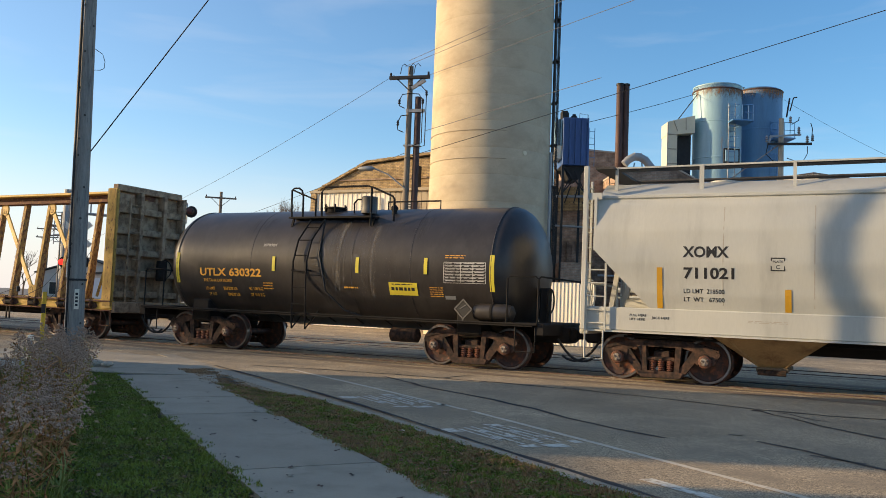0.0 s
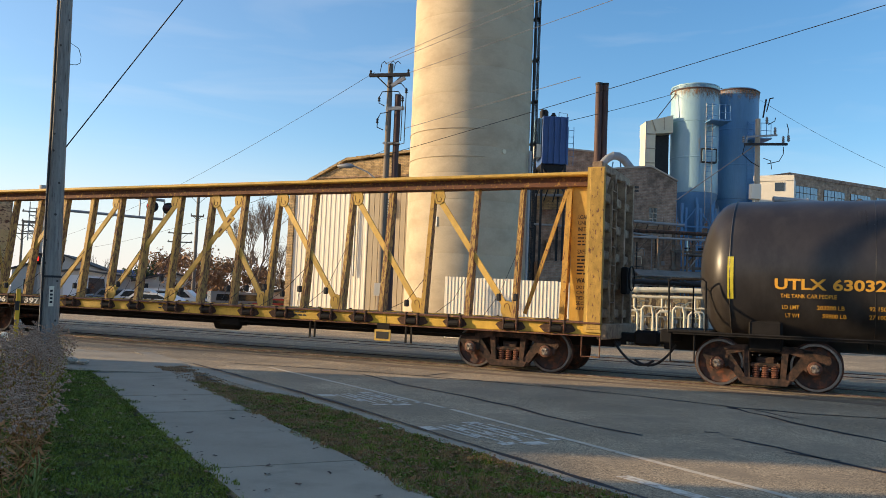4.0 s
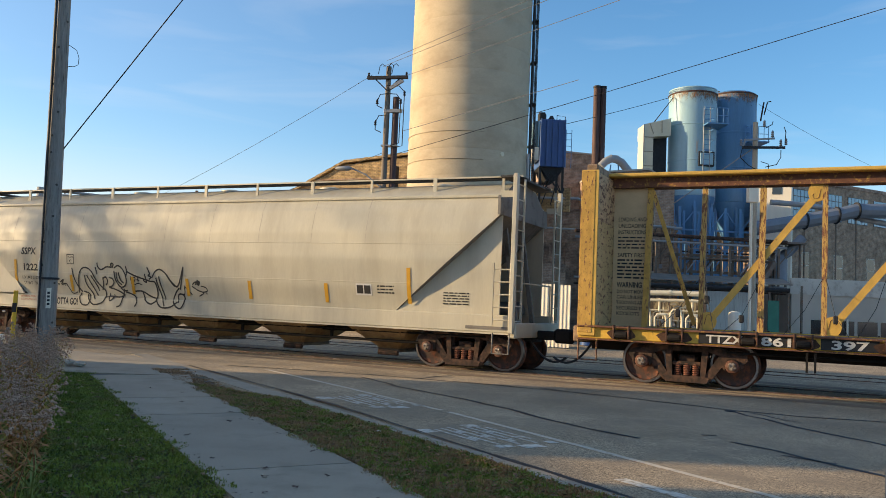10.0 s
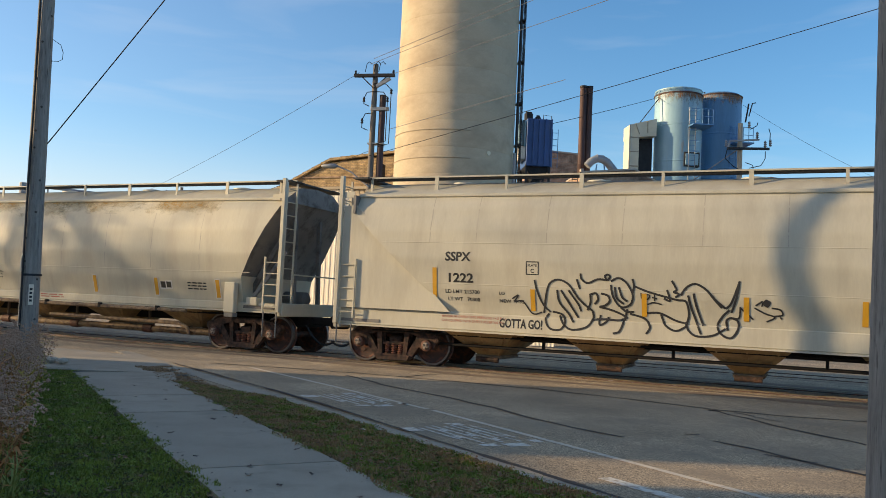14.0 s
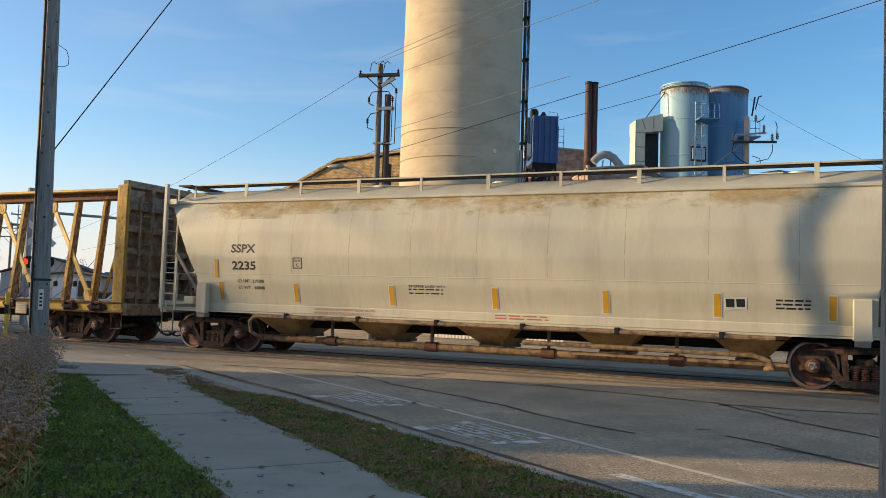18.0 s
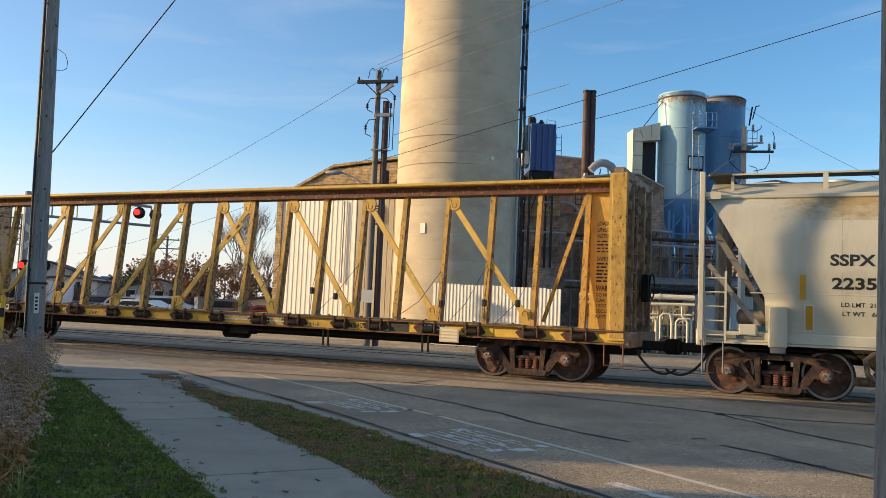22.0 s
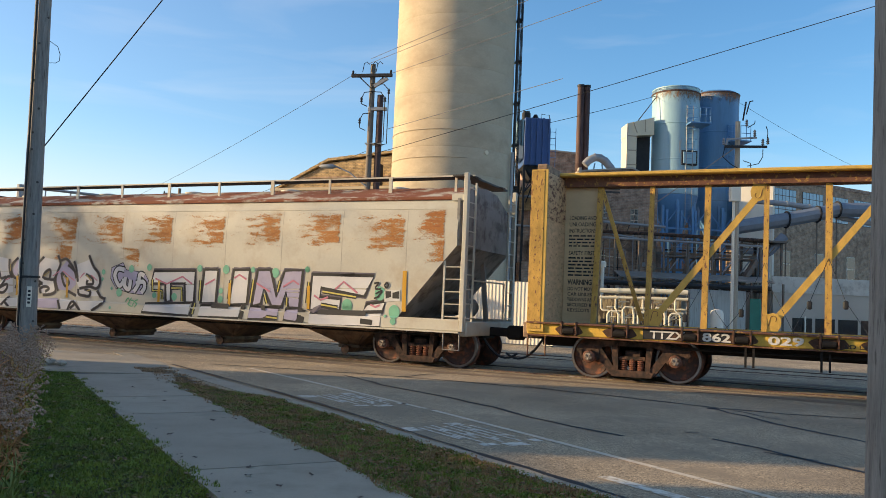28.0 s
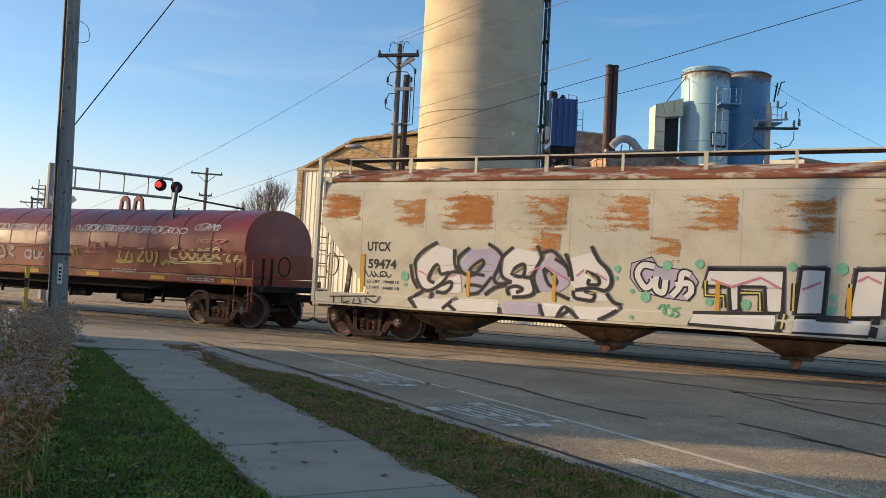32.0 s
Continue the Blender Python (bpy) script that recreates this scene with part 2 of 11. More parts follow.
POLE_WOOD = mat("pole_wood", (0.26, 0.24, 0.215), 0.9, var=0.4, scale=6, fine=50, bump=0.9, stretch=(4, 4, 0.3), second=(0.1, 0.088, 0.078), cover=0.61, edge=0.05)
# paler copy of the pole wood, its sunlit look put into the colour
POLE_PALE = mat("sunlit_pole_wood", (0.42, 0.36, 0.28), 0.9, var=0.3, scale=3, fine=30, bump=0.4, stretch=(4, 4, 0.3))
POLE_WOOD2 = mat("far_pole_wood", (0.2, 0.165, 0.13), 0.9, var=0.3, scale=3, fine=30, bump=0.4, stretch=(4, 4, 0.3))
KNOT = mat("wood_knot", (0.07, 0.06, 0.05), 0.9, var=0.3, scale=20)
STEEL_GREY = mat("grey_steel", (0.3, 0.31, 0.32), 0.55, 0.4, var=0.15, scale=3)
DARK_STEEL = mat("dark_steel", (0.035, 0.035, 0.037), 0.6, 0.3, var=0.3, scale=4, spec=0.3)
WIRE = mat("cable", (0.014, 0.015, 0.018), 0.7, bump=0, spec=0.2)
WIRE_PALE = mat("pale_cable", (0.13, 0.13, 0.135), 0.6, bump=0)
TRUCK_RUST = mat("truck_rust", (0.13, 0.072, 0.05), 0.85, 0.1, var=0.35, scale=4, fine=40, bump=0.4, second=(0.032, 0.025, 0.022), cover=0.47, edge=0.12, spec=0.3)
WHEEL = mat("wheel_steel", (0.075, 0.045, 0.038), 0.6, 0.3, var=0.3, scale=5, second=(0.24, 0.085, 0.045), cover=0.58, edge=0.1)
TREAD = mat("wheel_tread", (0.22, 0.2, 0.19), 0.38, 0.9, var=0.2)
UNDER = mat("underframe_black", (0.018, 0.016, 0.015), 0.8, var=0.35, scale=4, fine=40, spec=0.2)
SILO_C = mat("silo_concrete", (0.53, 0.44, 0.31), 0.95, var=0.1, scale=0.5, fine=14, bump=0.25, second=(0.43, 0.345, 0.24), cover=0.56, stretch=(0.8, 0.8, 1.3), edge=0.12, speck=0.06, spec=0.2)
WHITE_METAL = mat("white_corrugated_metal", (0.78, 0.72, 0.6), 0.55, var=0.07, scale=1, second=(0.62, 0.55, 0.43), cover=0.68, edge=0.08, stretch=(2, 2, 0.3))
TAN_WALL = mat("tan_wall", (0.42, 0.35, 0.25), 0.85, var=0.12, scale=1)
def brick_mat(name, a, b, mortar, soot, cover=0.55, rough=0.9):
    """Laid bricks at true size on any upright wall, with soot or repair patches."""
    m = bpy.data.materials.new(name)
    m.use_nodes = True
    nd, ln = m.node_tree.nodes, m.node_tree.links
    p = nd["Principled BSDF"]
    p.inputs["Roughness"].default_value, p.inputs["Specular IOR Level"].default_value = rough, 0.2
    tc, sp, ad, cb = nd.new("ShaderNodeTexCoord"), nd.new("ShaderNodeSeparateXYZ"), nd.new("ShaderNodeMath"), nd.new("ShaderNodeCombineXYZ")
    ln.new(tc.outputs["Object"], sp.inputs[0]), ln.new(sp.outputs["X"], ad.inputs[0]), ln.new(sp.outputs["Y"], ad.inputs[1])
    ln.new(ad.outputs[0], cb.inputs["X"]), ln.new(sp.outputs["Z"], cb.inputs["Y"])
    br = nd.new("ShaderNodeTexBrick")
    br.inputs["Scale"].default_value, br.inputs["Brick Width"].default_value, br.inputs["Row Height"].default_value = 1.0, 0.24, 0.085
    br.inputs["Mortar Size"].default_value, br.inputs["Mortar Smooth"].default_value = 0.011, 0.3
    br.inputs["Color1"].default_value, br.inputs["Color2"].default_value, br.inputs["Mortar"].default_value = (*a, 1), (*b, 1), (*mortar, 1)
    ln.new(cb.outputs[0], br.inputs["Vector"])
    n1, n2 = nd.new("ShaderNodeTexNoise"), nd.new("ShaderNodeTexNoise")
    n1.inputs["Scale"].default_value, n1.inputs["Detail"].default_value, n1.inputs["Roughness"].default_value = 0.7, 7, 0.7
    n2.inputs["Scale"].default_value, n2.inputs["Detail"].default_value = 3.5, 5
    ln.new(tc.outputs["Object"], n1.inputs["Vector"]), ln.new(tc.outputs["Object"], n2.inputs["Vector"])
    mr, mx, v2, hs = nd.new("ShaderNodeMapRange"), nd.new("ShaderNodeMix"), nd.new("ShaderNodeMapRange"), nd.new("ShaderNodeHueSaturation")
    mr.inputs[1].default_value, mr.inputs[2].default_value = cover - 0.09, cover + 0.09
    mx.data_type = "RGBA"
    mx.inputs["B"].default_value = (*soot, 1)
    ln.new(n1.outputs["Fac"], mr.inputs[0]), ln.new(mr.outputs[0], mx.inputs["Factor"]), ln.new(br.outputs["Color"], mx.inputs["A"])
    v2.inputs[1].default_value, v2.inputs[2].default_value, v2.inputs[3].default_value, v2.inputs[4].default_value = 0.3, 0.7, 0.65, 1.35
    ln.new(n2.outputs["Fac"], v2.inputs[0]), ln.new(v2.outputs[0], hs.inputs["Value"]), ln.new(mx.outputs["Result"], hs.inputs["Color"])
    ln.new(hs.outputs[0], p.inputs["Base Color"])
    b_ = nd.new("ShaderNodeBump")
    b_.inputs["Strength"].default_value, b_.inputs["Distance"].default_value = 0.5, 0.012
    ln.new(br.outputs["Fac"], b_.inputs["Height"]), ln.new(b_.outputs[0], p.inputs["Normal"])
    b_.invert = True
    return m


BRICK_D = brick_mat("dark_brick", (0.44, 0.29, 0.205), (0.34, 0.22, 0.165), (0.42, 0.34, 0.27), (0.18, 0.13, 0.1), 0.58)
BRICK_T = brick_mat("tan_brick", (0.5, 0.36, 0.19), (0.38, 0.26, 0.13), (0.2, 0.155, 0.11), (0.33, 0.23, 0.12), 0.6)
BRICK_R = brick_mat("brown_brick", (0.45, 0.31, 0.2), (0.35, 0.225, 0.15), (0.38, 0.31, 0.245), (0.27, 0.185, 0.13), 0.6)
BLUE_T = mat("blue_tank_paint", (0.1, 0.26, 0.47), 0.5, var=0.15, scale=0.6, fine=9, bump=0.08, stretch=(1.5, 1.5, 0.35), second=(0.12, 0.29, 0.5), cover=0.6)
BLUE_DEEP = mat("deep_blue_tank_paint", (0.085, 0.23, 0.4), 0.5, var=0.2, scale=0.6, fine=9, bump=0.08, stretch=(2.2, 2.2, 0.3), second=(0.1, 0.26, 0.45), cover=0.6)
TANK_RUST = flaking("tank_rim_rust", (0.42, 0.24, 0.1), (0.2, 0.1, 0.06), (0.02, 0.02, 0.8, 0.02), (3.0, 3.0, 0.9), 0.6, 0.2)
PALE_T = mat("pale_tank_paint", (0.28, 0.46, 0.55), 0.5, var=0.1, scale=0.7, fine=9, bump=0.08, stretch=(2.2, 2.2, 0.25), second=(0.5, 0.33, 0.18), cover=0.7, edge=0.05)
BLUE_D = mat("dark_blue_paint", (0.045, 0.11, 0.3), 0.5, var=0.2, scale=1)
STACK_M = mat("rusty_stack", (0.085, 0.05, 0.045), 0.75, 0.2, var=0.3, scale=1, stretch=(2, 2, 0.3), second=(0.16, 0.09, 0.07), cover=0.6)
PIPE_G = mat("pipe_grey", (0.33, 0.34, 0.35), 0.55, 0.2, var=0.15, scale=2)
PIPE_W = mat("pipe_cream", (0.72, 0.65, 0.48), 0.6, var=0.1, scale=2)
GREY_WALL = mat("grey_block_wall", (0.5, 0.43, 0.36), 0.9, var=0.12, scale=0.8)
ROOF_D = mat("dark_roofing", (0.08, 0.075, 0.07), 0.9, var=0.2)
GLASS = glass_mat("window_glass", (0.2, 0.36, 0.46))
WINDOW_STEEL = mat("dark_window_steel", (0.09, 0.085, 0.08), 0.6, 0.2, var=0.2)
GLASS_D = glass_mat("dark_glass", (0.02, 0.025, 0.03))
BARK = mat("bark", (0.19, 0.15, 0.12), 0.95, var=0.3, scale=6)
LEAF_AUT = mat("autumn_leaves", (0.28, 0.15, 0.075), 0.8, var=0.4, scale=1.5, bump=0)
LEAF_EVG = mat("evergreen_leaves", (0.05, 0.075, 0.03), 0.8, var=0.4, scale=1.5, bump=0)
HOUSE_W = mat("pale_siding", (0.55, 0.5, 0.44), 0.85, var=0.1)
RED_LENS = mat("lit_red_lens", (1.0, 0.02, 0.015), 0.4, var=0.0, bump=0, emit=2.2)
LENS_OFF = mat("dark_red_lens", (0.05, 0.008, 0.008), 0.3, bump=0)
YELLOW = mat("safety_yellow", (0.62, 0.4, 0.03), 0.6, var=0.15, scale=5)
CAR_W = mat("white_car_paint", (0.7, 0.7, 0.7), 0.25, var=0.03, bump=0)
CAR_G = mat("grey_car_paint", (0.16, 0.18, 0.21), 0.25, var=0.03, bump=0)
CAR_R = mat("red_car_paint", (0.3, 0.03, 0.03), 0.25, var=0.03, bump=0)
TYRE = mat("tyre_rubber", (0.02, 0.02, 0.02), 0.9, bump=0)


# ---- mesh helpers ----
class Mesh:
    """Collects vertices and faces of one mesh."""

    def __init__(self):
        self.v, self.f = [], []

    def add(self, verts, faces):
        k = len(self.v)
        self.v += [tuple(a) for a in verts]
        self.f += [tuple(i + k for i in a) for a in faces]
        return self

    def box(self, x0, x1, y0, y1, z0, z1, b=0.0):
        if b <= 0:
            v = [(x, y, z) for x in (x0, x1) for y in (y0, y1) for z in (z0, z1)]
            return self.add(v, [(0, 1, 3, 2), (4, 6, 7, 5), (0, 4, 5, 1), (2, 3, 7, 6), (0, 2, 6, 4), (1, 5, 7, 3)])
        b = min(b, (x1 - x0) * 0.45, (y1 - y0) * 0.45, (z1 - z0) * 0.45)
        v, idx = [], {}
        for i, x in enumerate((x0, x1)):
            for j, y in enumerate((y0, y1)):
                for k, z in enumerate((z0, z1)):
                    sx, sy, sz = (1 - 2 * i) * b, (1 - 2 * j) * b, (1 - 2 * k) * b
                    idx[i, j, k] = len(v)
                    v += [(x, y + sy, z + sz), (x + sx, y, z + sz), (x + sx, y + sy, z)]
        f = []
        for i in (0, 1):
            q = [idx[i, 0, 0], idx[i, 1, 0], idx[i, 1, 1], idx[i, 0, 1]]
            f.append(tuple(q if i else q[::-1]))
            q = [idx[0, i, 0] + 1, idx[0, i, 1] + 1, idx[1, i, 1] + 1, idx[1, i, 0] + 1]
            f.append(tuple(q if i else q[::-1]))
            q = [idx[0, 0, i] + 2, idx[1, 0, i] + 2, idx[1, 1, i] + 2, idx[0, 1, i] + 2]
            f.append(tuple(q if i else q[::-1]))
        for i in (0, 1):
            for j in (0, 1):
                f.append((idx[i, j, 0], idx[i, j, 1], idx[i, j, 1] + 1, idx[i, j, 0] + 1))
                f.append((idx[i, 0, j], idx[i, 1, j], idx[i, 1, j] + 2, idx[i, 0, j] + 2))
                f.append((idx[0, i, j] + 1, idx[1, i, j] + 1, idx[1, i, j] + 2, idx[0, i, j] + 2))
                for k in (0, 1):
                    f.append((idx[i, j, k], idx[i, j, k] + 1, idx[i, j, k] + 2))
        return self.add(v, f)

    def tube(self, path, r, n=8, cap=True, r2=None):
        """A round bar along a path of points."""
        pts = [Vector(p) for p in path]
        rings, up = [], None
        for i, p in enumerate(pts):
            d = (pts[min(i + 1, len(pts) - 1)] - pts[max(i - 1, 0)]).normalized()
            if up is None or abs(d.dot(up)) > 0.98:
                up = Vector((0, 0, 1)) if abs(d.z) < 0.9 else Vector((1, 0, 0))
            a = d.cross(up).normalized()
            c = a.cross(d)
            up = c
            rr = r if r2 is None else r + (r2 - r) * i / max(1, len(pts) - 1)
            rings.append([p + a * (rr * math.cos(2 * math.pi * k / n)) + c * (rr * math.sin(2 * math.pi * k / n)) for k in range(n)])
        v = [q for ring in rings for q in ring]
        f = [(i * n + k, i * n + (k + 1) % n, (i + 1) * n + (k + 1) % n, (i + 1) * n + k) for i in range(len(pts) - 1) for k in range(n)]
        if cap:
            f += [tuple(range(n))[::-1], tuple((len(pts) - 1) * n + k for k in range(n))]
        return self.add(v, f)

    def lathe(self, profile, n=32, at=(0, 0, 0), axis="z"):
        """Turned body: profile of (radius, height) along an axis."""
        v, f = [], []
        for r, hgt in profile:
            for k in range(n):
                a = 2 * math.pi * k / n
                p = (r * math.cos(a), r * math.sin(a), hgt)
                if axis == "y":
                    p = (p[0], hgt, p[1])
                if axis == "x":
                    p = (hgt, p[0], p[1])
                v.append((p[0] + at[0], p[1] + at[1], p[2] + at[2]))
        m = len(profile)
        for i in range(m - 1):
            for k in range(n):
                f.append((i * n + k, i * n + (k + 1) % n, (i + 1) * n + (k + 1) % n, (i + 1) * n + k))
        f += [tuple(range(n))[::-1], tuple((m - 1) * n + k for k in range(n))]
        return self.add(v, f)

    def prism(self, poly, lo, hi, axis="y"):
        """Extrudes a closed outline, given in the two other axes, from lo to hi."""
        def put(a, b, c):
            return {"y": (a, c, b), "z": (a, b, c), "x": (c, a, b)}[axis]
        k = len(poly)
        v = [put(a, b, lo) for a, b in poly] + [put(a, b, hi) for a, b in poly]
        f = [tuple(range(k)), tuple(range(2 * k - 1, k - 1, -1))] + [(i, k + i, k + (i + 1) % k, (i + 1) % k) for i in range(k)]
        return self.add(v, f)

    def beam(self, p, q, w, t, up=(0, 1, 0)):
        """A flat bar of width w and thickness t from p to q; t runs along up."""
        p, q, up = Vector(p), Vector(q), Vector(up)
        d = (q - p).normalized()
        s = d.cross(up).normalized() * (w / 2)
        u = up.normalized() * (t / 2)
        v = [p - s - u, p + s - u, p + s + u, p - s + u, q - s - u, q + s - u, q + s + u, q - s + u]
        return self.add(v, [(0, 1, 2, 3), (7, 6, 5, 4), (0, 4, 5, 1), (1, 5, 6, 2), (2, 6, 7, 3), (3, 7, 4, 0)])

    def data(self, name, material, smooth=True):
        me = bpy.data.meshes.new(name)
        me.from_pydata(self.v, [], self.f)
        me.materials.append(material)
        bm = bmesh.new()
        bm.from_mesh(me)
        bmesh.ops.recalc_face_normals(bm, faces=bm.faces)
        bm.to_mesh(me)
        bm.free()
        if smooth:
            me.shade_smooth()
            me.set_sharp_from_angle(angle=radians(35))
        return me


def part(name, mesh, material, parent=None, label="", smooth=True):
    me = mesh if isinstance(mesh, bpy.types.Mesh) else mesh.data(name, material, smooth)
    ob = new(name, me)
    if parent is not None:
        ob.parent = parent
    if label:
        tagged(ob, label)
    return ob


def thing(name, label, category, at=None, group="", kind=""):
    ob = new(name)
    if at is not None:
        ob.matrix_world = at
    return tagged(ob, label, category, group, kind)


def structure(name, mesh, material, label="", smooth=True):
    return tagged(part(name, mesh, material, None, "", smooth), label, kind="structure")


def lettering(name, words, size, x, z, surface, material, parent, width=0.0, align="LEFT", face=-1):
    """Painted words on a side: surface(z) gives the side's depth at that height."""
    cu = bpy.data.curves.new(name, "FONT")
    cu.body, cu.size, cu.align_x, cu.resolution_u, cu.offset = words, size, align, 3, size * (0.03 if size > 0.15 else 0.012)
    ob = bpy.data.objects.new(name, cu)
    me = bpy.data.meshes.new_from_object(ob)
    bpy.data.objects.remove(ob)
    if size > 0.15:
        # level cuts, so that tall letters follow the curve of the side
        bm = bmesh.new()
        bm.from_mesh(me)
        for i in range(1, int(size * 0.75 / 0.04) + 1):
            bmesh.ops.bisect_plane(bm, geom=bm.verts[:] + bm.edges[:] + bm.faces[:], plane_co=(0, i * 0.04, 0), plane_no=(0, 1, 0))
        bm.to_mesh(me)
        bm.free()
    xs = [v.co.x for v in me.vertices]
    k = width / (max(xs) - min(xs)) if width and xs else 1.0
    for v in me.vertices:
        a, b = v.co.x * k, v.co.y
        v.co = (x - face * -1 * 0 + a, 0, z + b)
        v.co.y = surface(v.co.z)
    me.materials.append(material)
    o = new(name, me)
    o.parent = parent
    return o


def bars(name, rows_, x, z, w, h, surface, material, parent, seed=0, fill=0.45):
    """Small writing as plain bars: rows_ lines in a field w by h."""
    rg, m = random.Random(seed), Mesh()
    step = h / rows_
    for i in range(rows_):
        a = x
        while a < x + w * (0.98 if i else 1):
            b = min(x + w, a + rg.uniform(0.08, 0.3) * w)
            z1 = z - i * step
            m.add([(a, surface(z1 - step * fill), z1 - step * fill), (b, surface(z1 - step * fill), z1 - step * fill), (b, surface(z1), z1), (a, surface(z1), z1)], [(0, 1, 2, 3)])
            a = b + 0.05 * w
    return tagged(part(name, m, material, parent, "", False), kind="stuff")


def stroke(m, pts, w, surface, d=0.0):
    """A painted stroke of width w through points (x, z) on a side."""
    v = []
    for i, (x, z) in enumerate(pts):
        a, b = pts[max(0, i - 1)], pts[min(len(pts) - 1, i + 1)]
        dx, dz = b[0] - a[0], b[1] - a[1]
        l = math.hypot(dx, dz) or 1
        ox, oz = -dz / l * w / 2, dx / l * w / 2
        for s in (-1, 1):
            zz = z + s * oz
            v.append((x + s * ox, surface(zz) - d, zz))
    m.add(v, [(2 * i, 2 * i + 1, 2 * i + 3, 2 * i + 2) for i in range(len(pts) - 1)])


def curve_pts(ctrl, n=6):
    """A smooth line through control points."""
    p = [Vector((*c, 0)) for c in ctrl]
    out = []
    for i in range(len(p) - 1):
        a, b, c, d = p[max(0, i - 1)], p[i], p[i + 1], p[min(len(p) - 1, i + 2)]
        for k in range(n):
            t = k / n
            q = 0.5 * ((2 * b) + (c - a) * t + (2 * a - 5 * b + 4 * c - d) * t * t + (3 * b - a - 3 * c + d) * t ** 3)
            out.append((q.x, q.y))
    return out + [(p[-1].x, p[-1].y)]


def patch(m, poly, surface, d=0.0):
    """A filled painted shape on a side, cut into level bands so that it follows the curve."""
    zs = [p[1] for p in poly]
    n = max(4, int((max(zs) - min(zs)) / 0.035))
    for i in range(n):
        z0, z1 = min(zs) + (max(zs) - min(zs)) * i / n, min(zs) + (max(zs) - min(zs)) * (i + 1) / n
        def cut(z):
            xs = []
            for (xa, za), (xb, zb) in zip(poly, poly[1:] + poly[:1]):
                if (za <= z) != (zb <= z):
                    xs.append(xa + (xb - xa) * (z - za) / (zb - za))
            return sorted(xs)
        a, b = cut(z0 + 1e-4), cut(z1 - 1e-4)
        for k in range(0, min(len(a), len(b)) - 1, 2):
            m.add([(a[k], surface(z0) - d, z0), (a[k + 1], surface(z0) - d, z0), (b[k + 1], surface(z1) - d, z1), (b[k], surface(z1) - d, z1)], [(0, 1, 2, 3)])

# ---- ground, road, pavement ----
ROAD_Z, WALK_Z = -0.02, 0.06
RD = radians(25.5)


def along(a, b, z=0.0):
    """A point a metres along the road and b metres to its right."""
    return (-math.sin(RD) * a + math.cos(RD) * b, math.cos(RD) * a + math.sin(RD) * b, z)


def strip(m, pts, w, z):
    """A flat ribbon through ground points."""
    v = []
    for i, (x, y) in enumerate(pts):
        a, b = pts[max(0, i - 1)], pts[min(len(pts) - 1, i + 1)]
        dx, dy = b[0] - a[0], b[1] - a[1]
        l = math.hypot(dx, dy) or 1
        ww = w[i] if isinstance(w, (list, tuple)) else w
        v += [(x - dy / l * ww / 2, y + dx / l * ww / 2, z), (x + dy / l * ww / 2, y - dx / l * ww / 2, z)]
    m.add(v, [(2 * i, 2 * i + 1, 2 * i + 3, 2 * i + 2) for i in range(len(pts) - 1)])


structure("ground", Mesh().add([(-2500, -2500, -0.06), (2500, -2500, -0.06), (2500, 2500, -0.06), (-2500, 2500, -0.06)], [(0, 1, 2, 3)]), FAR_ASPHALT, "grey asphalt and hard ground running to the horizon")
m = Mesh()
for i in range(24):
    for j in range(14):
        x0, y0 = -60 + i * 5, -20 + j * 5
        m.add([(x0, y0, ROAD_Z), (x0 + 5, y0, ROAD_Z), (x0 + 5, y0 + 5, ROAD_Z), (x0, y0 + 5, ROAD_Z)], [(0, 1, 2, 3)])
road = structure("road", m, ASPHALT, "worn tan-grey asphalt road with sealed cracks")

# sealed cracks: low ribs of tar
def wander(pts, seed, amp=0.05):
    rg, out = random.Random(seed), []
    for (x0, y0), (x1, y1) in zip(pts, pts[1:]):
        k = max(2, int(math.hypot(x1 - x0, y1 - y0) / 0.35))
        for i in range(k):
            t = i / k
            out.append((x0 + (x1 - x0) * t + rg.uniform(-amp, amp) * (i > 0), y0 + (y1 - y0) * t + rg.uniform(-amp, amp) * (i > 0)))
    return out + [pts[-1]]


CRACKS = [[(-3.4, 17.4), (-1.5, 16.85), (0.5, 16.03), (3.05, 14.58), (4.1, 13.71), (5.24, 12.55), (6.06, 12.08), (7.2, 11.8), (11, 11.2)],
          [(-0.6, 15.88), (0.27, 14.04), (1.18, 12.63), (1.66, 11.72), (2.19, 10.43), (2.82, 9.42)],
          [(5.15, 12.4), (5.34, 10.95), (5.61, 10.03), (5.78, 9.5), (6.6, 7.6)],
          [(3.86, 9.4), (4.15, 8.88), (4.61, 7.58), (4.9, 6.6)],
          [(0.5, 16.03), (0.87, 16.66), (1.23, 17.05), (1.94, 17.18)],
          [(5.37, 12.3), (5.5, 11.8), (5.68, 11.4)], [(3.7, 9.87), (3.88, 9.85)], [(4.08, 8.6), (4.25, 8.4), (4.45, 8.18)], [(2.62, 15.05), (2.8, 14.9), (3.1, 14.5)]]
for i, c in enumerate(CRACKS):
    rg = random.Random(i + 40)
    pts = wander(c, i)
    m = Mesh()
    strip(m, pts, [rg.uniform(0.045, 0.1) * (0.6 if i > 3 else 1) for _ in pts], ROAD_Z + 0.005)
    part("sealed_crack", m, TAR, road, "black tar sealing a crack", False)
m = Mesh().lathe([(0.09, ROAD_Z + 0.004), (0.07, ROAD_Z + 0.012)], 9, (5.1, 12.45, 0))
part("tar_patch", m, TAR, road)

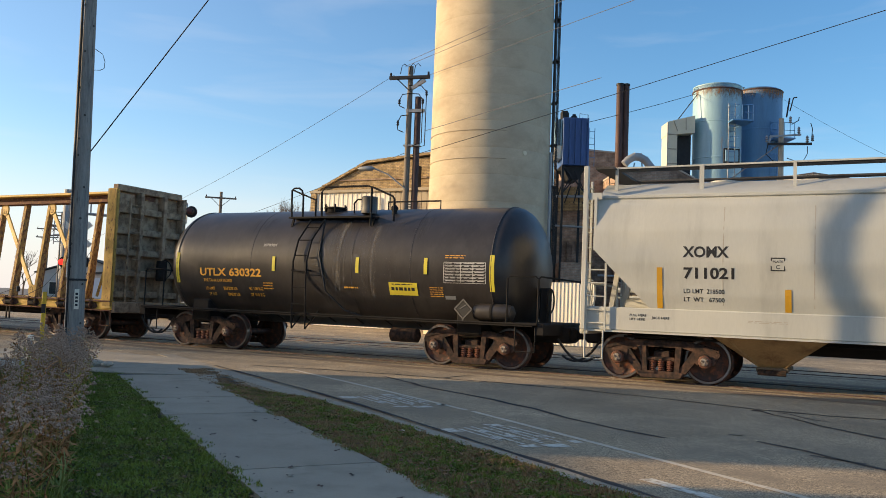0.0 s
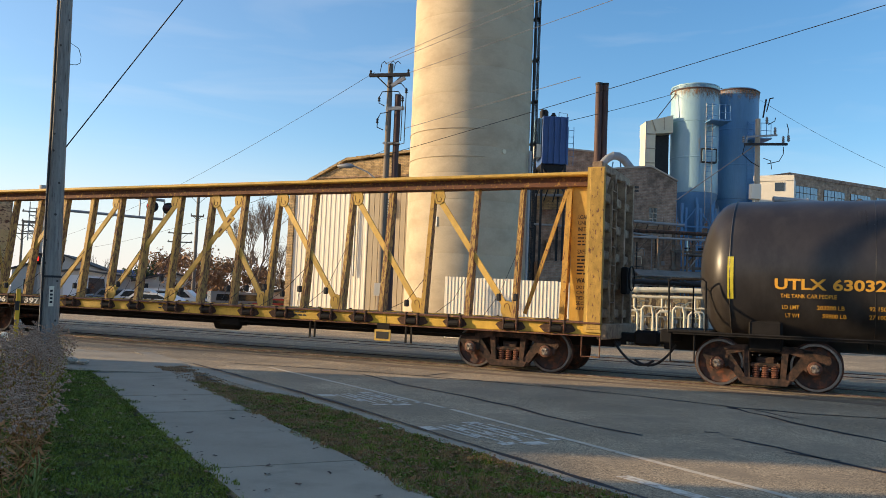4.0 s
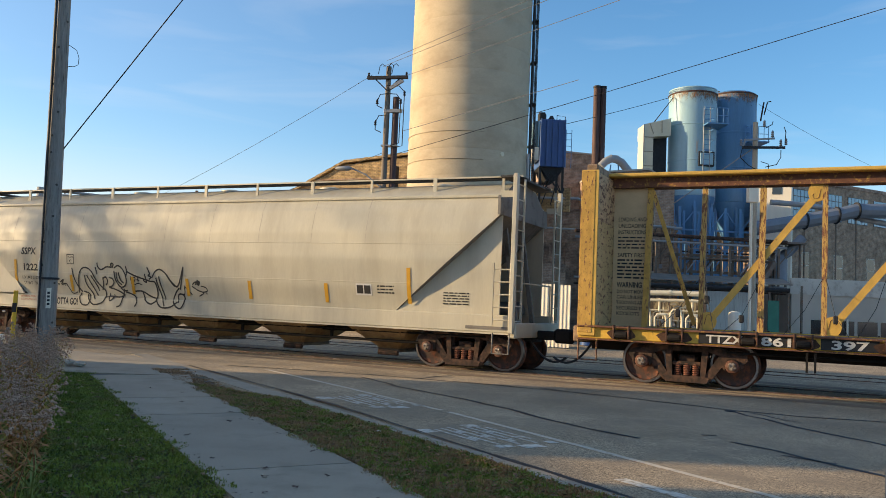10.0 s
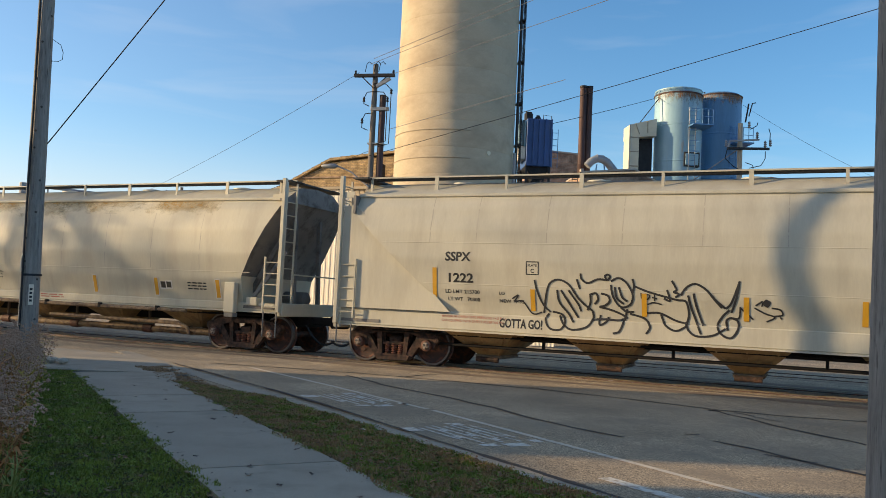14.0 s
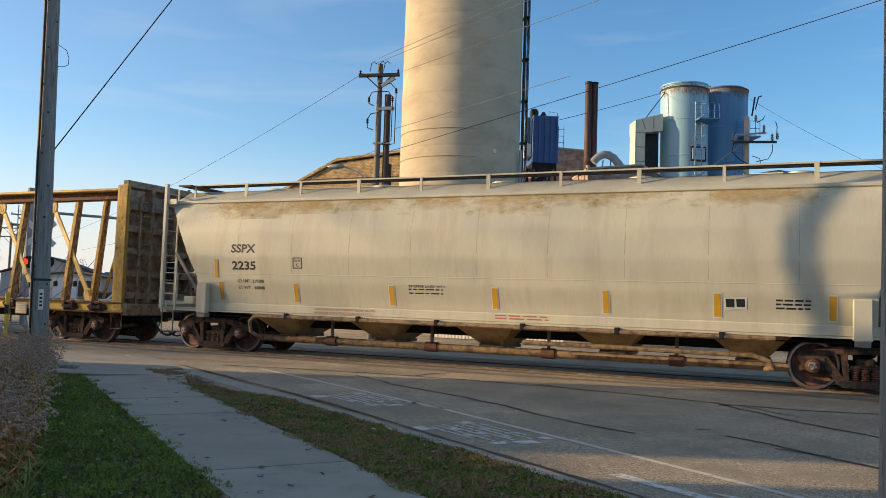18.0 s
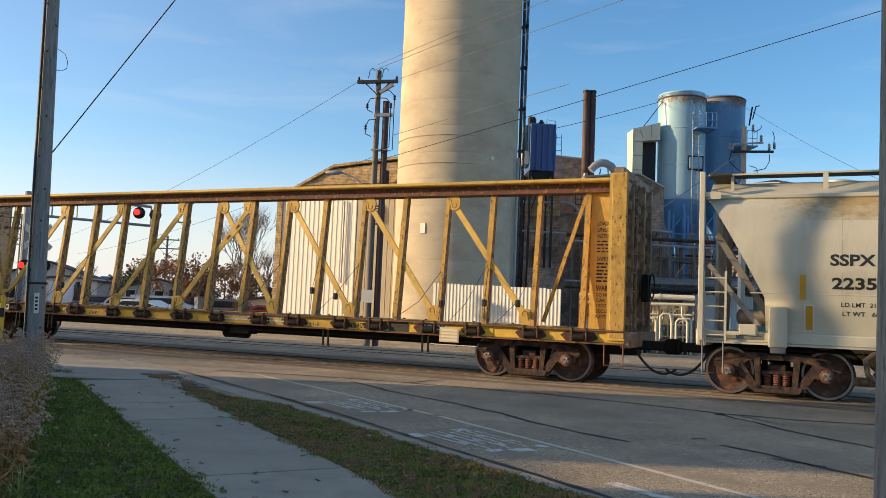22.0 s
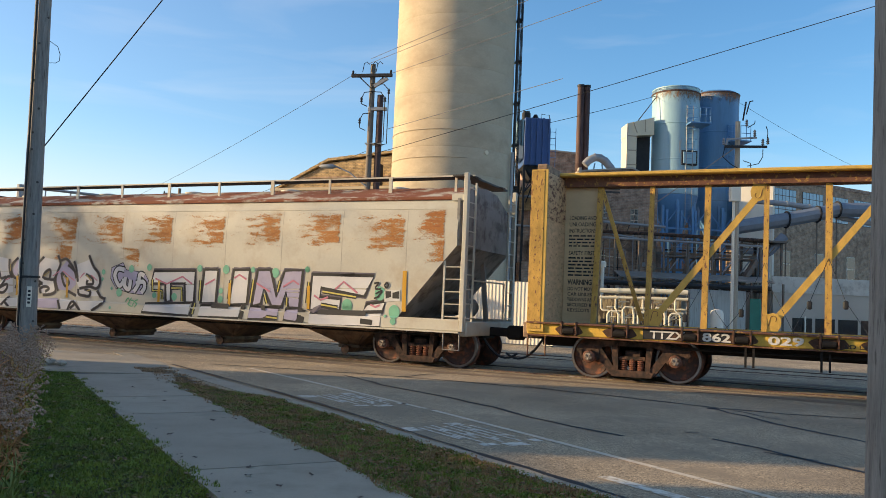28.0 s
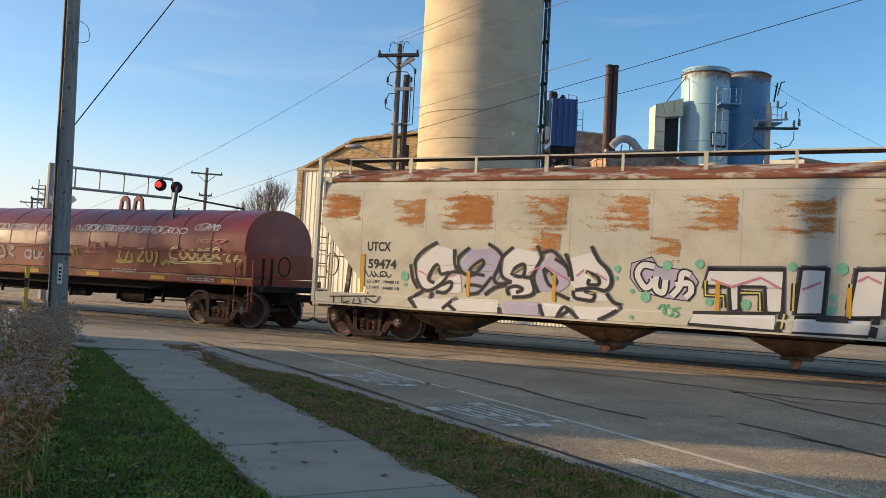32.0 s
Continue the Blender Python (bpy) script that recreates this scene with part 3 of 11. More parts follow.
# lane line, worn symbols, arrow
def painted(name, quads, material, ref=4.0):
    m = Mesh()
    for a0, a1, b0, b1 in quads:
        k0, k1 = (a0 - ref) * 0.06, (a1 - ref) * 0.06
        m.add([along(a0, b0 - k0, ROAD_Z + 0.005), along(a1, b0 - k1, ROAD_Z + 0.005), along(a1, b1 - k1, ROAD_Z + 0.005), along(a0, b1 - k0, ROAD_Z + 0.005)], [(0, 1, 2, 3)])
    return part(name, m, material, road, "faded white road paint", False)


m = Mesh()
strip(m, [along(a, b)[:2] for a, b in ((16.14, 4.94), (13, 5.25), (9.9, 5.47))], 0.085, ROAD_Z + 0.005)
part("lane_line", m, PAINT_LINE, road, "thin white lane line", False)
m = Mesh()
strip(m, [along(a, b)[:2] for a, b in ((9.75, 5.49), (7, 5.56), (4.4, 5.6), (-6, 5.75))], 0.085, ROAD_Z + 0.005)
part("lane_line", m, PAINT_LINE, road, "thin white lane line", False)
for a in (10.3, 7.15):
    sym = [(a + 1.05, a + 1.3, 4.36, 4.58), (a + 1.32, a + 1.5, 5.1, 5.3), (a - 0.08, a + 0.1, 4.9, 5.16), (a + 0.0, a + 0.13, 4.64, 4.84), (a + 0.1, a + 0.24, 5.34, 5.46)]
    sym += [(a + 0.42 - 0.25 * (i % 2), a + 1.28 + 0.05 * (i % 3), 4.62 + i * 0.115, 4.66 + i * 0.115) for i in range(7)]
    sym += [(a + 0.5, a + 0.68, 4.672, 4.725), (a + 0.95, a + 1.1, 4.787, 4.842), (a + 0.6, a + 0.75, 4.9, 4.957), (a + 0.3, a + 0.44, 5.017, 5.072), (a + 0.85, a + 1.05, 5.132, 5.187), (a + 0.5, a + 0.62, 5.247, 5.3)]
    painted("worn_symbol", sym, PAINT_WORN, a)
painted("worn_arrow", [(4.2, 5.55, 4.84, 4.98), (3.2, 4.2, 4.8, 5.0)], PAINT_WORN)
m = Mesh().add([along(4.75, 5.05, ROAD_Z + 0.005), along(3.9, 5.12, ROAD_Z + 0.005), along(3.9, 5.42, ROAD_Z + 0.005)], [(0, 1, 2)])
part("worn_arrow", m, PAINT_WORN, road, "", False)

# pavement: slabs, kerb
walk_bed = structure("pavement", Mesh().add([along(-10, 1.5, 0.02), along(-10, 2.78, 0.02), along(16.5, 3.3, 0.02), along(16.5, 1.5, 0.02)], [(0, 1, 2, 3)]), TAR, "pale concrete pavement of square slabs")
for k in range(-7, 9):
    a0 = 6.45 - 1.57 + 1.57 * k - 1.57 + 0.006
    a1 = a0 + 1.55
    if a1 > 15.3:
        break
    wr = 2.75 + max(0, a1 - 12.3) * 0.16
    wr0 = 2.75 + max(0, a0 - 12.3) * 0.16
    lo, hi = 1.53, WALK_Z + 0.004 * ((k * 7) % 3 - 1) * 0.4
    poly = [along(a0, lo), along(a0, wr0), along(a1, wr), along(a1, lo)]
    part("slab", Mesh().prism([p[:2] for p in poly], 0.0, hi, "z"), CONCRETE, walk_bed)
apron = [along(15.0, 1.2), along(14.2, 3.3), along(16.3, 3.35), along(18.6, 2.9), along(21, 1.2), along(20.5, -3), along(16.6, -3.5)]
structure("pavement_apron", Mesh().prism([p[:2] for p in apron], -0.03, 0.045, "z"), CONCRETE, "concrete apron where the pavement meets the crossing")
kerb = thing("kerb", "grey concrete kerb and gutter with a dark joint", "kerb", kind="structure")
for k in range(-2, 8):
    a0, a1 = -4 + k * 3.02, -4 + k * 3.02 + 3.0
    def g(a):
        return 4.42 - max(0, a - 4.8) * 0.062 - max(0, a - 8.6) * 0.012
    poly = [along(a0, g(a0) - 0.34), along(a0, g(a0)), along(a1, g(a1)), along(a1, g(a1) - 0.34)]
    part("kerbstone", Mesh().prism([p[:2] for p in poly], -0.06, -0.008, "z"), CONCRETE, kerb)
m = Mesh()
rgk = random.Random(61)
gut_line = ((-10, 4.47), (4.8, 4.4), (7.5, 4.3), (10.46, 4.23), (12.4, 4.08), (14.84, 3.84), (17.3, 3.6))
gut_pts = []
for (a0, b0), (a1, b1) in zip(gut_line, gut_line[1:]):
    n_ = int((a1 - a0) / 0.28)
    gut_pts += [(a0 + (a1 - a0) * i / n_, b0 + (b1 - b0) * i / n_ + rgk.uniform(-0.012, 0.012)) for i in range(n_)]
strip(m, [along(a, b)[:2] for a, b in gut_pts], [rgk.uniform(0.03, 0.085) * (1 + 0.4 * math.sin(a * 1.3)) for a, b in gut_pts], ROAD_Z + 0.015)
part("gutter_joint", m, TAR, kerb, "", False)

# lawns
lawn_poly = [along(-10, 1.5), along(14.8, 1.5), along(15.6, 0.6), along(16.2, -1.2), along(14.5, -4), along(-10, -8)]
structure("lawn_soil", Mesh().prism([p[:2] for p in lawn_poly], -0.03, 0.045, "z"), SOIL, "dark soil under the lawn")
verge_poly = [along(-10, 2.79), along(12.4, 2.79), along(12.9, 2.95), along(8.6, 3.82), along(4.8, 4.05), along(-10, 4.1)]
structure("verge_soil", Mesh().prism([p[:2] for p in verge_poly], -0.03, 0.045, "z"), SOIL, "soil under the grass verge")


def blades(name, inside, count, hgt, material, label, box, z=0.045, lean=0.92, wid=0.008):
    rg = np.random.RandomState(len(name) + count)
    ab = np.column_stack([rg.uniform(box[0], box[1], count), rg.uniform(box[2], box[3], count)])
    ab = ab[[inside(a, b) for a, b in ab]]
    k = len(ab)
    base = np.array([along(a, b, z) for a, b in ab])
    ang, ln = rg.uniform(0, 2 * np.pi, k), hgt * rg.uniform(0.45, 1.25, k)
    # taller and shorter clumps
    x, y = base[:, 0], base[:, 1]
    ln = ln * (1.0 + 0.45 * np.sin(x * 9.1 + 2.0 * np.sin(y * 5.3)) * np.sin(y * 8.3 + 1.7 * np.sin(x * 6.1)) + 0.3 * np.sin(x * 23 + y * 17) * np.sin(y * 21 - x * 13))
    w = wid * rg.uniform(0.6, 1.5, k)
    tilt = lean * rg.uniform(0, 1, k)
    side = np.column_stack([np.cos(ang), np.sin(ang), np.zeros(k)]) * w[:, None]
    tip = base + np.column_stack([-np.sin(ang) * tilt * ln, np.cos(ang) * tilt * ln, ln * np.sqrt(1 - np.minimum(tilt, 0.9) ** 2)])
    v = np.stack([base - side, base + side, tip], 1).reshape(-1, 3)
    me = bpy.data.meshes.new(name)
    me.from_pydata(v.tolist(), [], np.arange(3 * k).reshape(-1, 3).tolist())
    me.materials.append(material)
    return tagged(new(name, me), label, "grass", kind="stuff")


def edge_wob(a):
    return 0.05 * math.sin(a * 3.1) + 0.04 * math.sin(a * 7.7 + 1)


blades("lawn", lambda a, b: b < 1.53 + edge_wob(a) and b > -2.2 - 0.1 * a and (a < 14.6 or b < 1.5 - (a - 14.6) * 1.6), 230000, 0.026, GRASS, "short green lawn grass with brown patches", (2.0, 16, -3.4, 1.6))
blades("verge_grass", lambda a, b: 2.72 + edge_wob(a) < b < (4.08 if a < 4.8 else 4.06 - (a - 4.8) * 0.065) + edge_wob(a) * .6 and b < 2.95 + (12.75 - a) * 0.36, 110000, 0.031, GRASS_DRY, "patchy green and russet verge grass", (2.5, 12.8, 2.65, 4.2))
blades("lawn_behind", lambda a, b: b < 1.53 + edge_wob(a) and b > -7, 70000, 0.036, GRASS, "short green lawn grass behind the viewpoint", (-9.5, 2.6, -7, 1.6))
blades("verge_behind", lambda a, b: 2.72 + edge_wob(a) < b < 4.08, 26000, 0.034, GRASS_DRY, "patchy green and russet verge grass", (-9.5, 2.5, 2.65, 4.1))
blades("lawn_west", lambda a, b: b <= -2.2 - 0.1 * a and b > -7.5 + 0.2 * a, 30000, 0.036, GRASS, "short green lawn grass beyond the weeds", (2.6, 14.5, -8, -2))
blades("verge_litter", lambda a, b: 2.72 + edge_wob(a * 1.3) < b < 3.0 + 0.5 * abs(edge_wob(a * 2.2)) * 8, 14000, 0.03, mat("russet_litter", (0.32, 0.19, 0.1), 0.9, var=0.4, bump=0), "russet dead grass along the slab edge", (2.5, 15.5, 2.65, 3.3), lean=0.9, wid=0.012)

blades("edge_grass", lambda a, b: b < 1.56 + 1.4 * edge_wob(a * 1.4), 6000, 0.03, GRASS, "grass hanging over the slab edge", (2.5, 14.6, 1.48, 1.66), 0.05, 0.95)
blades("long_grass", lambda a, b: b < 0.25 + (a - 5.2) * 0.12, 420, 0.34, mat("long_grass_blades", (0.3, 0.3, 0.07), 0.7, var=0.4, scale=4, bump=0, spec=0.1), "long yellow-green grass at the foot of the weeds", (4.9, 9.5, -0.9, 0.9), lean=0.8, wid=0.006)


def litter(name, inside, count, size, material, label, box, z):
    """Small dead leaves lying about in the grass."""
    rg, m = random.Random(count), Mesh()
    for _ in range(count):
        a, b = rg.uniform(box[0], box[1]), rg.uniform(box[2], box[3])
        if inside(a, b):
            c, t, s = Vector(along(a, b, z + rg.uniform(0, 0.02))), rg.uniform(0, 6.28), size * rg.uniform(0.5, 1.4)
            d, e = Vector((math.cos(t), math.sin(t), rg.uniform(-0.4, 0.4))) * s, Vector((-math.sin(t), math.cos(t), rg.uniform(-0.4, 0.4))) * s * 0.6
            m.add([c - d, c - d * 0.2 + e, c + d, c - d * 0.2 - e], [(0, 1, 2, 3)])
    tagged(part(name, m, material, None, "", False), label, "leaf litter", kind="stuff")


litter("verge_leaf_litter", lambda a, b: 2.75 < b < 4.05 - max(0, a - 4.8) * 0.065 and b < 2.95 + (12.75 - a) * 0.36, 1500, 0.022, mat("verge_dead_leaf", (0.3, 0.17, 0.085), 0.9, var=0.7, scale=12, bump=0, second=(0.12, 0.07, 0.045), cover=0.52, spec=0.1), "small brown dead leaves in the verge", (2.5, 13.2, 2.7, 4.2), 0.065)
litter("lawn_leaf_litter", lambda a, b: b < 1.5 and b > -0.6, 620, 0.025, mat("lawn_dead_leaf", (0.34, 0.25, 0.13), 0.9, var=0.7, scale=12, bump=0, second=(0.14, 0.08, 0.05), cover=0.5, spec=0.1), "scattered pale dead leaves on the lawn", (3, 15, -0.6, 1.5), 0.07)

CLOVER = mat("clover_leaf", (0.14, 0.2, 0.035), 0.7, var=0.6, scale=4, fine=30, bump=0, second=(0.2, 0.17, 0.06), cover=0.6, edge=0.06, spec=0.12)
in_verge = lambda a, b: 2.72 + edge_wob(a) < b < 4.1 - max(0, a - 4.8) * 0.065 + edge_wob(a * 2.3) * 0.6 and b < 2.95 + (12.75 - a) * 0.36
litter("lawn_clover", lambda a, b: b < 1.54 + edge_wob(a * 1.6), 22000, 0.0105, CLOVER, "small round clover leaves among the lawn grass", (3.0, 15, -1.4, 1.66), 0.055)
litter("verge_clover", in_verge, 15000, 0.0115, CLOVER, "small round clover leaves in the verge", (3.0, 13, 2.65, 4.2), 0.052)
litter("verge_russet_leaf", in_verge, 7000, 0.0135, mat("russet_leaf", (0.27, 0.15, 0.08), 0.9, var=0.6, scale=9, bump=0, second=(0.13, 0.1, 0.04), cover=0.55, spec=0.1), "crumpled russet leaves through the verge", (3.0, 13, 2.65, 4.2), 0.055)
litter("pavement_litter", lambda a, b: b > 2.74 - 0.25 * abs(edge_wob(a * 1.7)) * 8, 420, 0.014, LEAF_DRY, "brown leaf crumbs along the slab edge", (2.5, 13.5, 2.45, 2.78), WALK_Z + 0.004)
litter("pavement_litter", lambda a, b: b < 1.6 + 0.2 * abs(edge_wob(a * 2.1)) * 8, 160, 0.013, LEAF_DRY, "brown leaf crumbs along the slab edge", (2.5, 14, 1.54, 1.8), WALK_Z + 0.004)

# fallen leaves
rg = random.Random(5)
leaf_spots = [(8.9, 2.35), (8.95, 2.6), (9.6, 2.55), (10.6, 2.2), (9.0, 2.5), (10.0, 2.7), (6.1, 1.9), (6.0, 2.35), (5.6, 1.75), (5.7, 2.0), (6.4, 2.0), (7.6, 3.5), (4.9, 2.6), (11.6, 2.4), (12.2, 2.1), (5.2, 2.4), (7.0, 2.6), (10.9, 1.9), (13.1, 2.6), (12.6, 2.9), (8.1, 1.75), (6.9, 1.7)]
for a, b in leaf_spots:
    s = rg.uniform(0.025, 0.045)
    m = Mesh()
    ring = [(math.cos(t) * s * (1 if i % 2 else 0.55), math.sin(t) * s * (0.8 if i % 2 else 0.5), 0.004 * ((i * 5) % 3)) for i, t in enumerate([j * math.pi / 5 for j in range(10)])]
    m.add([(0, 0, 0.005)] + ring, [(0, i + 1, (i + 1) % 10 + 1) for i in range(10)])
    ob = part("fallen_leaf", m, LEAF_DRY if b < 3 else PAINT_LINE)
    ob.matrix_world = pose(*along(a, b, WALK_Z + 0.008 if b < 2.8 else 0.12), rg.uniform(-12, 12), rg.uniform(-12, 12), rg.uniform(0, 360))
    tagged(ob, "dry curled brown leaf lying on the pavement" if b < 2.8 else "pale dry leaf caught in the verge grass", "leaf", "fallen leaves")

# dry weeds beside the pole
def weed(seed, hgt, heads):
    rg = random.Random(seed)
    stem, head, leafm = Mesh(), Mesh(), Mesh()
    for s in range(3):
        bx, by = rg.uniform(-0.06, 0.06), rg.uniform(-0.06, 0.06)
        lx, ly = rg.uniform(-0.22, 0.22), rg.uniform(-0.22, 0.22)
        H = hgt * rg.uniform(0.75, 1.1)
        path = [(bx + lx * t * t, by + ly * t * t, H * t) for t in (0, 0.3, 0.6, 0.85, 1.0)]
        stem.tube(path, 0.0045, 4, False, 0.002)
        for i in range(26):
            t = rg.uniform(0.08, 0.8)
            a = rg.uniform(0, 6.28)
            p = Vector((bx + lx * t * t, by + ly * t * t, H * t))
            d = Vector((math.cos(a), math.sin(a), rg.uniform(-0.9, 0.4))) * rg.uniform(0.07, 0.15)
            q = Vector((-d.y, d.x, 0)) * 0.11
            leafm.add([p, p + d * 0.5 + q, p + d, p + d * 0.5 - q], [(0, 1, 2, 3)])
        if heads:
            # arching sprays of fluff
            for i in range(72):
                spray, u = i % 8, rg.random()
                t = 0.78 + 0.22 * spray / 7
                a = spray * 2.4 + seed
                r = u * (0.15 - 0.012 * spray)
                p = Vector((bx + lx * t * t + math.cos(a) * r, by + ly * t * t + math.sin(a) * r, H * t + 0.35 * r - 4 * r * r)) + Vector((rg.gauss(0, 0.007), rg.gauss(0, 0.007), rg.uniform(0, 0.02)))
                s_ = rg.uniform(0.005, 0.0135) * (1.1 - 0.3 * u)
                head.add([p + Vector(o) * s_ for o in ((1, 0, 0), (-1, 0, 0), (0, 1, 0), (0, -1, 0), (0, 0, 1), (0, 0, -1))], [(0, 2, 4), (2, 1, 4), (1, 3, 4), (3, 0, 4), (2, 0, 5), (1, 2, 5), (3, 1, 5), (0, 3, 5)])
    return stem, leafm, head


weed_src = []
for k in range(6):
    th = thing("dry_weed", "golden-green goldenrod going to seed" if k % 3 == 1 else "dry brown goldenrod with fluffy grey seed heads", "weed", group="dry weeds by the pavement")
    a, b, c = weed(k + 3, 0.66 + 0.05 * (k % 3), True)
    part("stem", a, WEED_STEM, th), tagged(part("leaves", b, WEED_GOLD if k % 3 == 1 else WEED_LEAF, th, "", False), kind="stuff"), tagged(part("seed_head", c, WEED_HEAD, th, "fluffy pale seed head", False), kind="stuff")
    weed_src.append(th)
rg = random.Random(9)
spots = []
while len(spots) < 84:
    a = 4.6 + 10.8 * rg.random() ** 0.7
    lim = 1.2 - (15.6 - a) * 0.08
    b = lim - abs(rg.gauss(0, 0.5)) - 0.05
    if b > -3.2:
        spots.append((a, b))
for i, (a, b) in enumerate(spots):
    s = rg.uniform(0.7, 1.05)
    mm = pose(*along(a, b, 0.04), 0, 0, rg.uniform(0, 360))
    src = weed_src[i % 6]
    if i < 6:
        src.matrix_world = mm
        src.scale = (s, s, s)
    else:
        o = copy_thing(src, mm)
        o.scale = (s, s, s)

# tuft of long grass at the weeds' edge
tuft = thing("grass_tuft", "tuft of long pale green grass beside the weeds", "grass", pose(-2.2, 5.35, 0.04))
rg = random.Random(23)
for k in range(26):
    a, l, m = rg.uniform(0, 6.28), rg.uniform(0.25, 0.5), Mesh()
    c_, s_ = math.cos(a), math.sin(a)
    pts = [(rg.uniform(-0.03, 0.03) + c_ * l * 0.55 * t * t, rg.uniform(-0.03, 0.03) + s_ * l * 0.55 * t * t, l * (t - 0.35 * t * t)) for t in (0, 0.3, 0.6, 0.85, 1.0)]
    vv = [(p[0] - s_ * w, p[1] + c_ * w, p[2]) for p, w in zip(pts, (0.004, 0.0045, 0.004, 0.0025, 0.0005))] + [(p[0] + s_ * w, p[1] - c_ * w, p[2]) for p, w in zip(pts, (0.004, 0.0045, 0.004, 0.0025, 0.0005))]
    part("blade", m.add(vv, [(i, i + 1, i + 6, i + 5) for i in range(4)]), TUFT, tuft, "", False)

# pale stone and a capped pipe near the pole's foot
rg = random.Random(17)
for k in range(3):
    rock = Mesh()
    pts = [(0.13 * math.sin(v) * math.cos(u), 0.1 * math.sin(v) * math.sin(u), 0.09 * math.cos(v)) for v in (0.4, 1.0, 1.6, 2.2) for u in [i * math.pi / 5 for i in range(10)]]
    pts = [(x * rg.uniform(0.85, 1.15), y * rg.uniform(0.85, 1.15), z) for x, y, z in pts] + [(0, 0, 0.1), (0, 0, -0.09)]
    rock.add(pts, [(r_ * 10 + i, r_ * 10 + (i + 1) % 10, r_ * 10 + 10 + (i + 1) % 10, r_ * 10 + 10 + i) for r_ in range(3) for i in range(10)] + [(40, (i + 1) % 10, i) for i in range(10)] + [(41, 30 + i, 30 + (i + 1) % 10) for i in range(10)])
    ob = part("stone", rock, POLE_PALE, None, "", False)
    ob.matrix_world = pose(-5.95 + 0.24 * k, 15.2 - 0.1 * k, 0.1, 0, 0, 40 * k)
    ob.scale = (1, 1, 1.0 - 0.2 * k)
    tagged(ob, "pale sunlit stone at the corner of the lawn", "stone")
cp = thing("vent_pipe", "short white capped pipe beside the marker post", "pipe", pose(-8.5, 18.6, -0.03))
part("pipe", Mesh().tube([(0, 0, 0), (0, 0, 0.3)], 0.05, 10), STEEL_GREY, cp)
part("cap", Mesh().lathe([(0.075, 0.27), (0.08, 0.3), (0.07, 0.38), (0.02, 0.4)], 12), WHITE_METAL, cp, "white cap")

# ---- tracks ----
TA = radians(61.49)
U, N = Vector((math.sin(TA), -math.cos(TA), 0)), Vector((math.cos(TA), math.sin(TA), 0))
TRACK_N, TRACK_YAW = 18.15, 61.49 - 90


def on_track(s, off, z):
    p = U * s + N * off
    return (p.x, p.y, z)


def track(centre, label, reach=(-170, 60), dirt=True):
    th = thing("railway_track", label, "railway track", pose(*on_track(0, centre, 0), 0, 0, TRACK_YAW))
    for y in (-0.755, 0.755):
        m = Mesh().prism([(y - 0.036, 0.0), (y + 0.036, 0.0), (y + 0.036, -0.03), (y + 0.012, -0.04), (y + 0.012, -0.1), (y - 0.012, -0.1), (y - 0.012, -0.04), (y - 0.036, -0.03)], reach[0], reach[1], "x")
        part("rail", m, RAIL, th, "steel rail with a bright worn head")
        s = 1 if y < 0 else -1
        m = Mesh().box(reach[0], reach[1], min(y + s * 0.04, y + s * 0.13), max(y + s * 0.04, y + s * 0.13), -0.05, ROAD_Z + 0.004)
        part("flangeway", m, TIE, th, "dark flangeway beside the rail")
    return th


track(TRACK_N, "embedded railway track across the street")
track(TRACK_N + 5.6, "second embedded railway track, rusty rails")
m = Mesh()
for off, w in ((TRACK_N - 2.05, 0.5), (TRACK_N + 1.9, 0.7)):
    k = 30
    strip(m, [on_track(-40 + i * 2.4, off + 0.12 * math.sin(i * 1.7), 0)[:2] for i in range(k)], [w * (0.6 + 0.4 * abs(math.sin(i * 2.3))) for i in range(k)], ROAD_Z + 0.004)
for off in (TRACK_N - 1.32, TRACK_N + 1.2, TRACK_N + 4.1):
    strip(m, [on_track(-60 + i * 1.6, off + 0.05 * math.sin(i * 2.9), 0)[:2] for i in range(60)], [0.12 + 0.1 * abs(math.sin(i * 1.9)) for i in range(60)], ROAD_Z + 0.004)
structure("trackside_dirt", m, DIRT, "tan dirt and worn edge along the track", False)

# ---- poles and wires by the street ----
lp = thing("utility_pole", "weathered grey wooden utility pole with a conduit", "utility pole", pose(-6.56, 16.2, 0.0, 0, -1.1, 0))
part("pole", Mesh().tube([(0, 0, 0), (0, 0, 3), (0, 0, 7), (0, 0, 12.5)], 0.165, 20, True, 0.085), POLE_WOOD, lp)
part("conduit", Mesh().tube([(-0.165, -0.03, 0.2), (-0.145, -0.03, 6), (-0.125, -0.03, 11)], 0.03, 8), STEEL_GREY, lp, "grey conduit strapped to the pole")
part("conduit", Mesh().tube([(-0.12, -0.13, 0.2), (-0.12, -0.1, 6), (-0.11, -0.08, 11)], 0.018, 6), DARK_STEEL, lp, "thin black cable")
part("strap", Mesh().lathe([(0.175, 1.56), (0.178, 1.58), (0.175, 1.6)], 16), DARK_STEEL, lp)
mp_ = part("marker_plate", Mesh().box(0.03, 0.12, -0.175, -0.168, 1.02, 1.4, 0.002), WHITE_METAL, lp, "small pale marker plate")
for k in range(4):
    part("print_bar", Mesh().box(0.05, 0.1, -0.178, -0.1751, 1.08 + k * 0.07, 1.12 + k * 0.07), DARK_STEEL, mp_)
